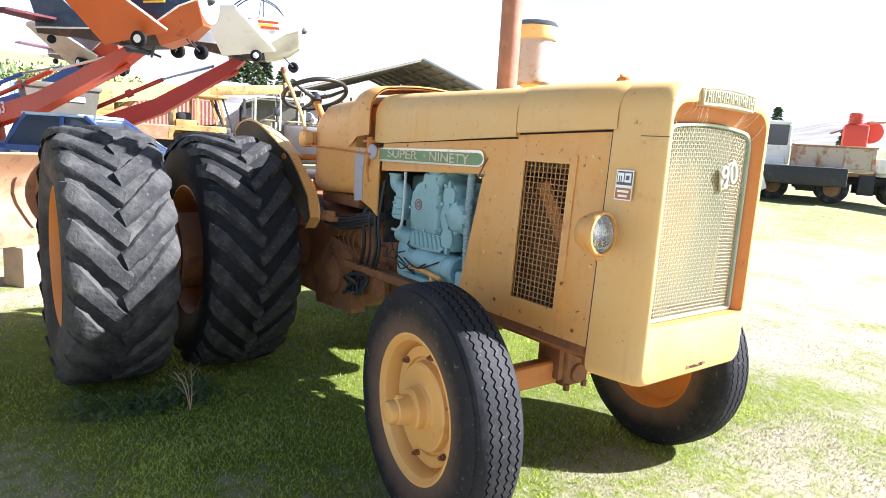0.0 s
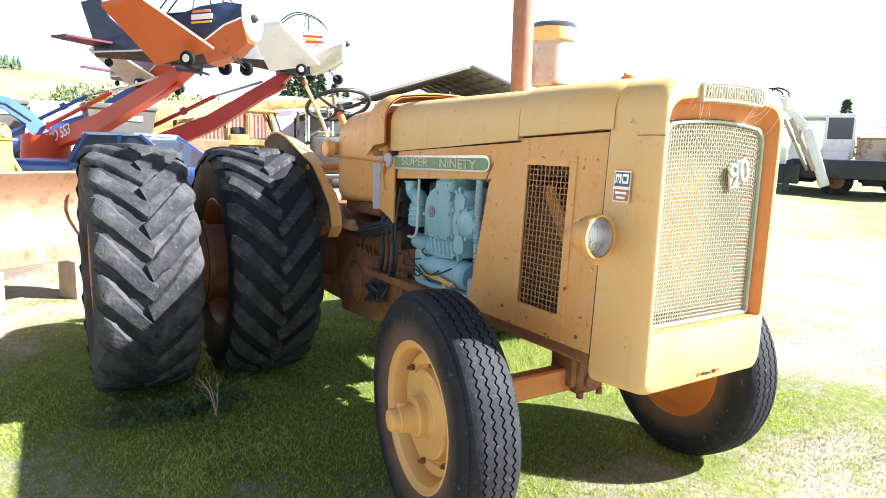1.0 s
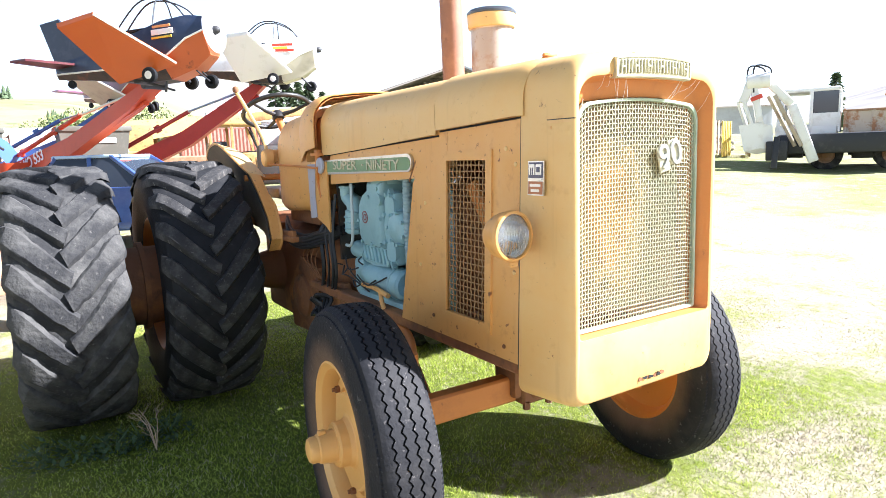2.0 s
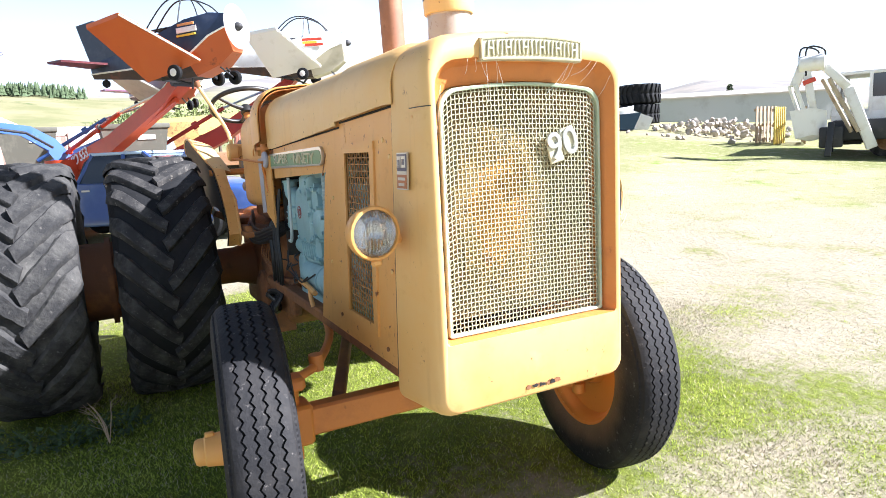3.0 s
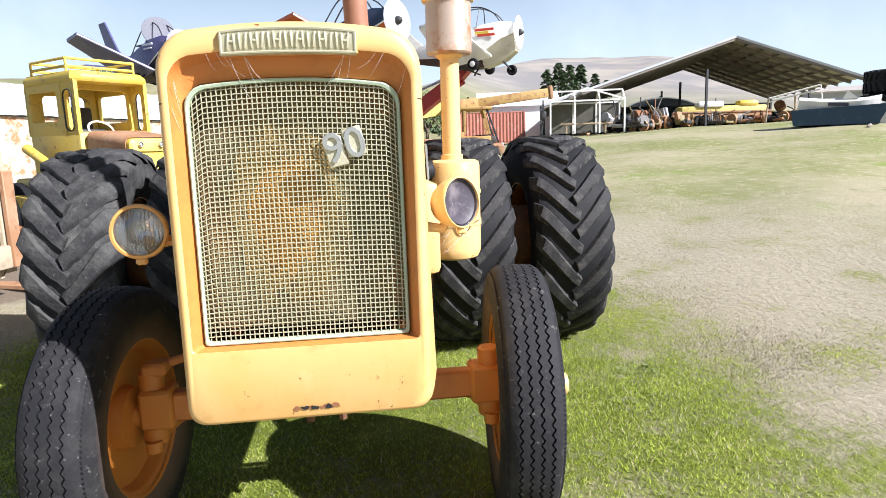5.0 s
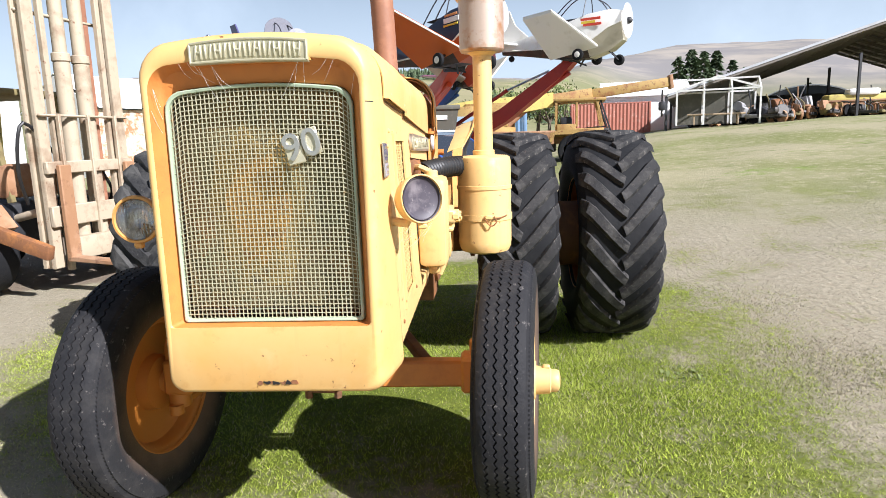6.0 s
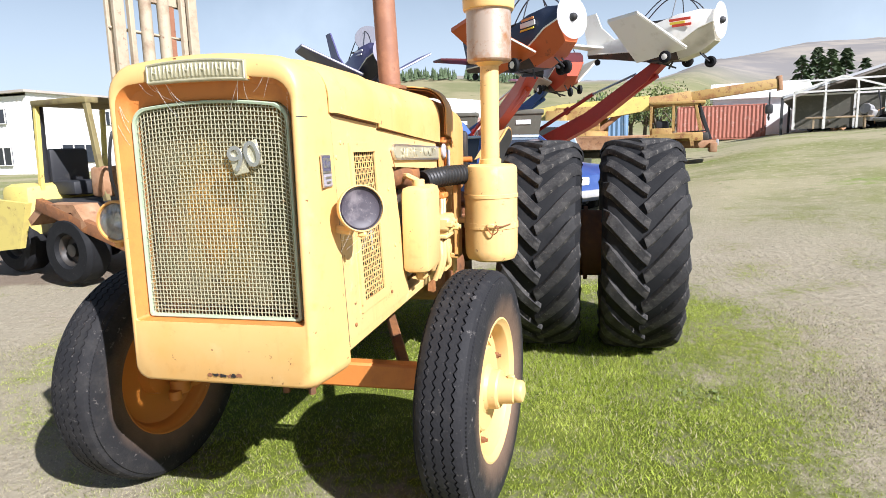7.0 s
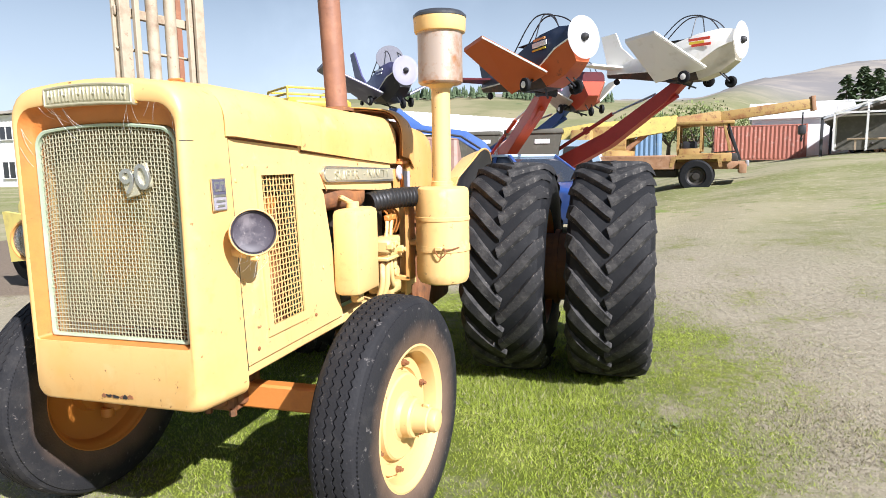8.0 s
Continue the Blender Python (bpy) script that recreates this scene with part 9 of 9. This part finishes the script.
def build_barn():
    """Long low barn with a white roof behind the machines."""
    a, b = Vector((-19.2, 30.7, 0)), Vector((-5.2, 57.9, 0))
    d = (b - a).normalized()
    n = Vector((d.y, -d.x, 0))
    t = thing("white_roofed_barn", "long barn with a white sheet-iron roof", "building", Matrix.Translation(a))
    L = (b - a).length
    g = Geo()
    k = int(L / 0.4)
    rows = []
    for i in range(k + 1):
        p = d * (L * i / k) + Vector((0, 0, 0.03 * (i % 2)))
        rows.append([p + n * 0.3 + Vector((0, 0, 3.6)), p - n * 3.6 + Vector((0, 0, 5.6)), p - n * 7.5 + Vector((0, 0, 3.6))])
    part("roof", g.sheet(rows, 0.04, 1), white_tin, t, sharp=10)
    w = Geo()
    corrugated_wall(w, (0, 0), (d.x * L, d.y * L), -0.2, 3.55, 0.3, 0.05)
    part("front_wall", w, tipper_rust, t, "rust-stained wall sheets")
    part("gable", Geo().add([Vector((0, 0, -0.2)), -n * 7.2 - Vector((0, 0, 0.2)), -n * 7.2 + Vector((0, 0, 3.5)), -n * 3.6 + Vector((0, 0, 5.5)), Vector((0, 0, 3.5))] + [d * 0.1 + Vector((0, 0, -0.2)), d * 0.1 - n * 7.2 - Vector((0, 0, 0.2)), d * 0.1 - n * 7.2 + Vector((0, 0, 3.5)), d * 0.1 - n * 3.6 + Vector((0, 0, 5.5)), d * 0.1 + Vector((0, 0, 3.5))], [(0, 1, 2, 3, 4), (9, 8, 7, 6, 5), (0, 5, 6, 1), (1, 6, 7, 2), (2, 7, 8, 3), (3, 8, 9, 4), (4, 9, 5, 0)]), white_tin, t)


build_barn()


# ---- trees ----
def conifer(name, label, x, y, h, seed, z=None, leaf=None, group="conifers"):
    rng = random.Random(seed)
    z = height(x, y) if z is None else z
    t = thing(name, label, "tree", pose(x, y, z - 0.1), group)
    part("trunk", Geo().tube([(0, 0, 0), (0.03 * h * rng.uniform(-0.5, 0.5), 0, h * 0.5), (0, 0, h * 0.96)], [0.03 * h, 0.018 * h, 0.004 * h], 7), bark, t)
    g = Geo()
    for i in range(int(34 + 3.2 * h) * 3):
        u = rng.random() ** 0.8
        zz = h * (0.1 + 0.9 * u)
        r = h * 0.22 * (1 - u) ** 0.8 * rng.uniform(0.45, 1.1) + 0.01 * h
        a = rng.uniform(0, 6.283)
        c = Vector((r * math.cos(a), r * math.sin(a), zz - 0.25 * r))
        s = h * rng.uniform(0.022, 0.05)
        o = Vector((math.cos(a), math.sin(a), -0.35))
        w = Vector((-math.sin(a), math.cos(a), 0)) * s
        up = Vector((0, 0, s * 0.5))
        g.add([c - o * s * 1.6, c + w + up, c + o * s * 1.6, c - w + up, c - up * 0.8], [(0, 1, 2), (0, 2, 3), (0, 4, 1), (1, 4, 2), (2, 4, 3), (3, 4, 0)])
    part("crown", g, leaf or pine_leaf, t)
    return t


def leafy(name, label, x, y, h, seed, leaf):
    rng = random.Random(seed)
    t = thing(name, label, "tree", pose(x, y, height(x, y) - 0.1), "leafy trees")
    part("trunk", Geo().tube([(0, 0, 0), (0.1, 0.05, h * 0.35)], [0.035 * h, 0.025 * h], 7), bark, t)
    g = Geo()
    lumps = []
    for i in range(7):
        a = rng.uniform(0, 6.283)
        c = Vector((0.24 * h * math.cos(a), 0.24 * h * math.sin(a), h * rng.uniform(0.45, 0.8)))
        part("limb", Geo().tube([(0.1, 0.05, h * 0.3), tuple(c * 0.6 + Vector((0, 0, h * 0.12))), tuple(c)], [0.02 * h, 0.012 * h, 0.006 * h], 5), bark, t)
        lumps.append((c, h * rng.uniform(0.12, 0.24)))
    for i in range(700):
        c, r = lumps[i % 7]
        v = Vector((rng.gauss(0, 1), rng.gauss(0, 1), rng.gauss(0, 0.8))).normalized() * r * rng.uniform(0.6, 1.08)
        p = c + v
        s = h * rng.uniform(0.012, 0.03)
        e = Euler((rng.random() * 6, rng.random() * 6, rng.random() * 6)).to_matrix()
        g.add([p + e @ Vector(q) * s for q in ((-1, 0, 0), (0, -0.6, 0.2), (1.2, 0, 0), (0, 0.6, 0.2))], [(0, 1, 2, 3)])
    part("crown", g, leaf, t)


def polar(az, d):
    return d * math.sin(radians(az)), d * math.cos(radians(az))


for i, (az, d, h) in enumerate(((17.5, 78, 8.0), (18.5, 80, 8.8), (19.5, 76, 8.0), (20.4, 80, 8.4), (21.6, 82, 7.4), (22.6, 80, 6.4), (64.2, 92, 7.6), (69.0, 96, 5.5), (52.0, 88, 5.0), (27.0, 96, 5.0))):
    x, y = polar(az, d)
    conifer("conifer", "dark green conifer standing beyond the sheds", x, y, h, 40 + i)
for i, (az, d, h) in enumerate(((3.0, 95, 9.5), (4.4, 98, 10.5), (5.6, 96, 9.5), (6.6, 94, 9.0), (8.0, 92, 8.0), (9.8, 98, 8.0), (11.2, 94, 6.5), (1.6, 105, 9.0), (-0.6, 110, 8.0), (12.6, 102, 6.5))):
    x, y = polar(az, d)
    leafy("leafy_tree", "pale green leafy tree at the foot of the hill", x, y, h, 60 + i, willow_leaf)


def build_far_wood():
    """Distant plantations on the ridge: clumps past counting."""
    rng = random.Random(77)
    g = Geo()
    for i in range(620):
        if i < 420:
            az, d = rng.uniform(-22, -1), rng.gauss(520, 12)
            if -11.2 < az < -10.4:
                continue
        else:
            az, d = rng.uniform(1, 8), rng.gauss(330, 14)
        x, y = polar(az, d)
        z = height(x, y)
        h = rng.uniform(5, 9)
        for k in range(3):
            r = h * (0.26 - 0.07 * k)
            zz = z + h * (0.12 + 0.27 * k)
            m = 6
            ring = [(x + r * rng.uniform(0.7, 1.2) * math.cos(6.283 * j / m), y + r * rng.uniform(0.7, 1.2) * math.sin(6.283 * j / m), zz + rng.uniform(-0.3, 0.3)) for j in range(m)]
            g.add(ring + [(x, y, zz + h * 0.46)], [(j, (j + 1) % m, m) for j in range(m)])
    tagged(part("far_wood", g, pine_leaf, sharp=10), "dark pine plantation along the hill ridge", "wood", kind="stuff")


build_far_wood()


def build_weeds():
    rng = random.Random(5)
    for x, y, h in ((-1.27, 2.1, 0.3),):
        t = thing("dry_weed", "bare branching dry weed beside the rear tyre", "weed", pose(x, y, 0))
        g = Geo()
        for k in range(5):
            a = rng.uniform(0, 6.283)
            top = Vector((0.1 * math.cos(a), 0.1 * math.sin(a), h * rng.uniform(0.6, 1.0)))
            g.tube([(0, 0, 0), tuple(top * 0.5 + Vector((0.01, 0, 0.03))), tuple(top)], [0.003, 0.002, 0.001], 5, smooth=3)
            for q in range(3):
                b = top * rng.uniform(0.5, 0.9)
                g.tube([tuple(b), tuple(b + Vector((rng.uniform(-0.06, 0.06), rng.uniform(-0.06, 0.06), rng.uniform(0.01, 0.06))))], 0.0012, 4)
        part("stalks", g, timber, t)
    for i, (x, y) in enumerate(((1.86, 1.9), (-1.78, 2.3), (-1.62, 2.24), (-1.46, 2.2), (-1.32, 2.2), (-1.18, 2.26))):
        t = thing("leafy_weed", "low dark green weed in the grass" if i else "small bright weed in the open grass", "weed", pose(x, y, height(x, y)), "low weeds")
        g = Geo()
        for k in range(40 if i == 0 else 130):
            a = rng.uniform(0, 6.283)
            r = 0.13 * math.sqrt(rng.random())
            l = rng.uniform(0.015, 0.045)
            b = Vector((r * math.cos(a * 3), r * math.sin(a * 3), (0.005 if i == 0 else rng.uniform(0.0, 0.15) * (1 - r / 0.16))))
            o = Vector((math.cos(a), math.sin(a), rng.uniform(-0.2, 0.9))) * l
            w = Vector((-math.sin(a), math.cos(a), rng.uniform(-0.4, 0.4))) * l * 0.28
            g.add([b, b + o * 0.5 + w, b + o, b + o * 0.5 - w], [(0, 1, 2, 3)])
        part("leaves", g, willow_leaf if i == 0 else weed_leaf, t)
        if i:
            for k in range(7):
                a = rng.uniform(0, 6.283)
                q = Geo().tube([(0, 0, -0.01), (0.03 * math.cos(a), 0.03 * math.sin(a), 0.06), (0.08 * math.cos(a), 0.08 * math.sin(a), 0.12)], 0.002, 5)
                part("stem", q, weed_leaf, t)


build_weeds()
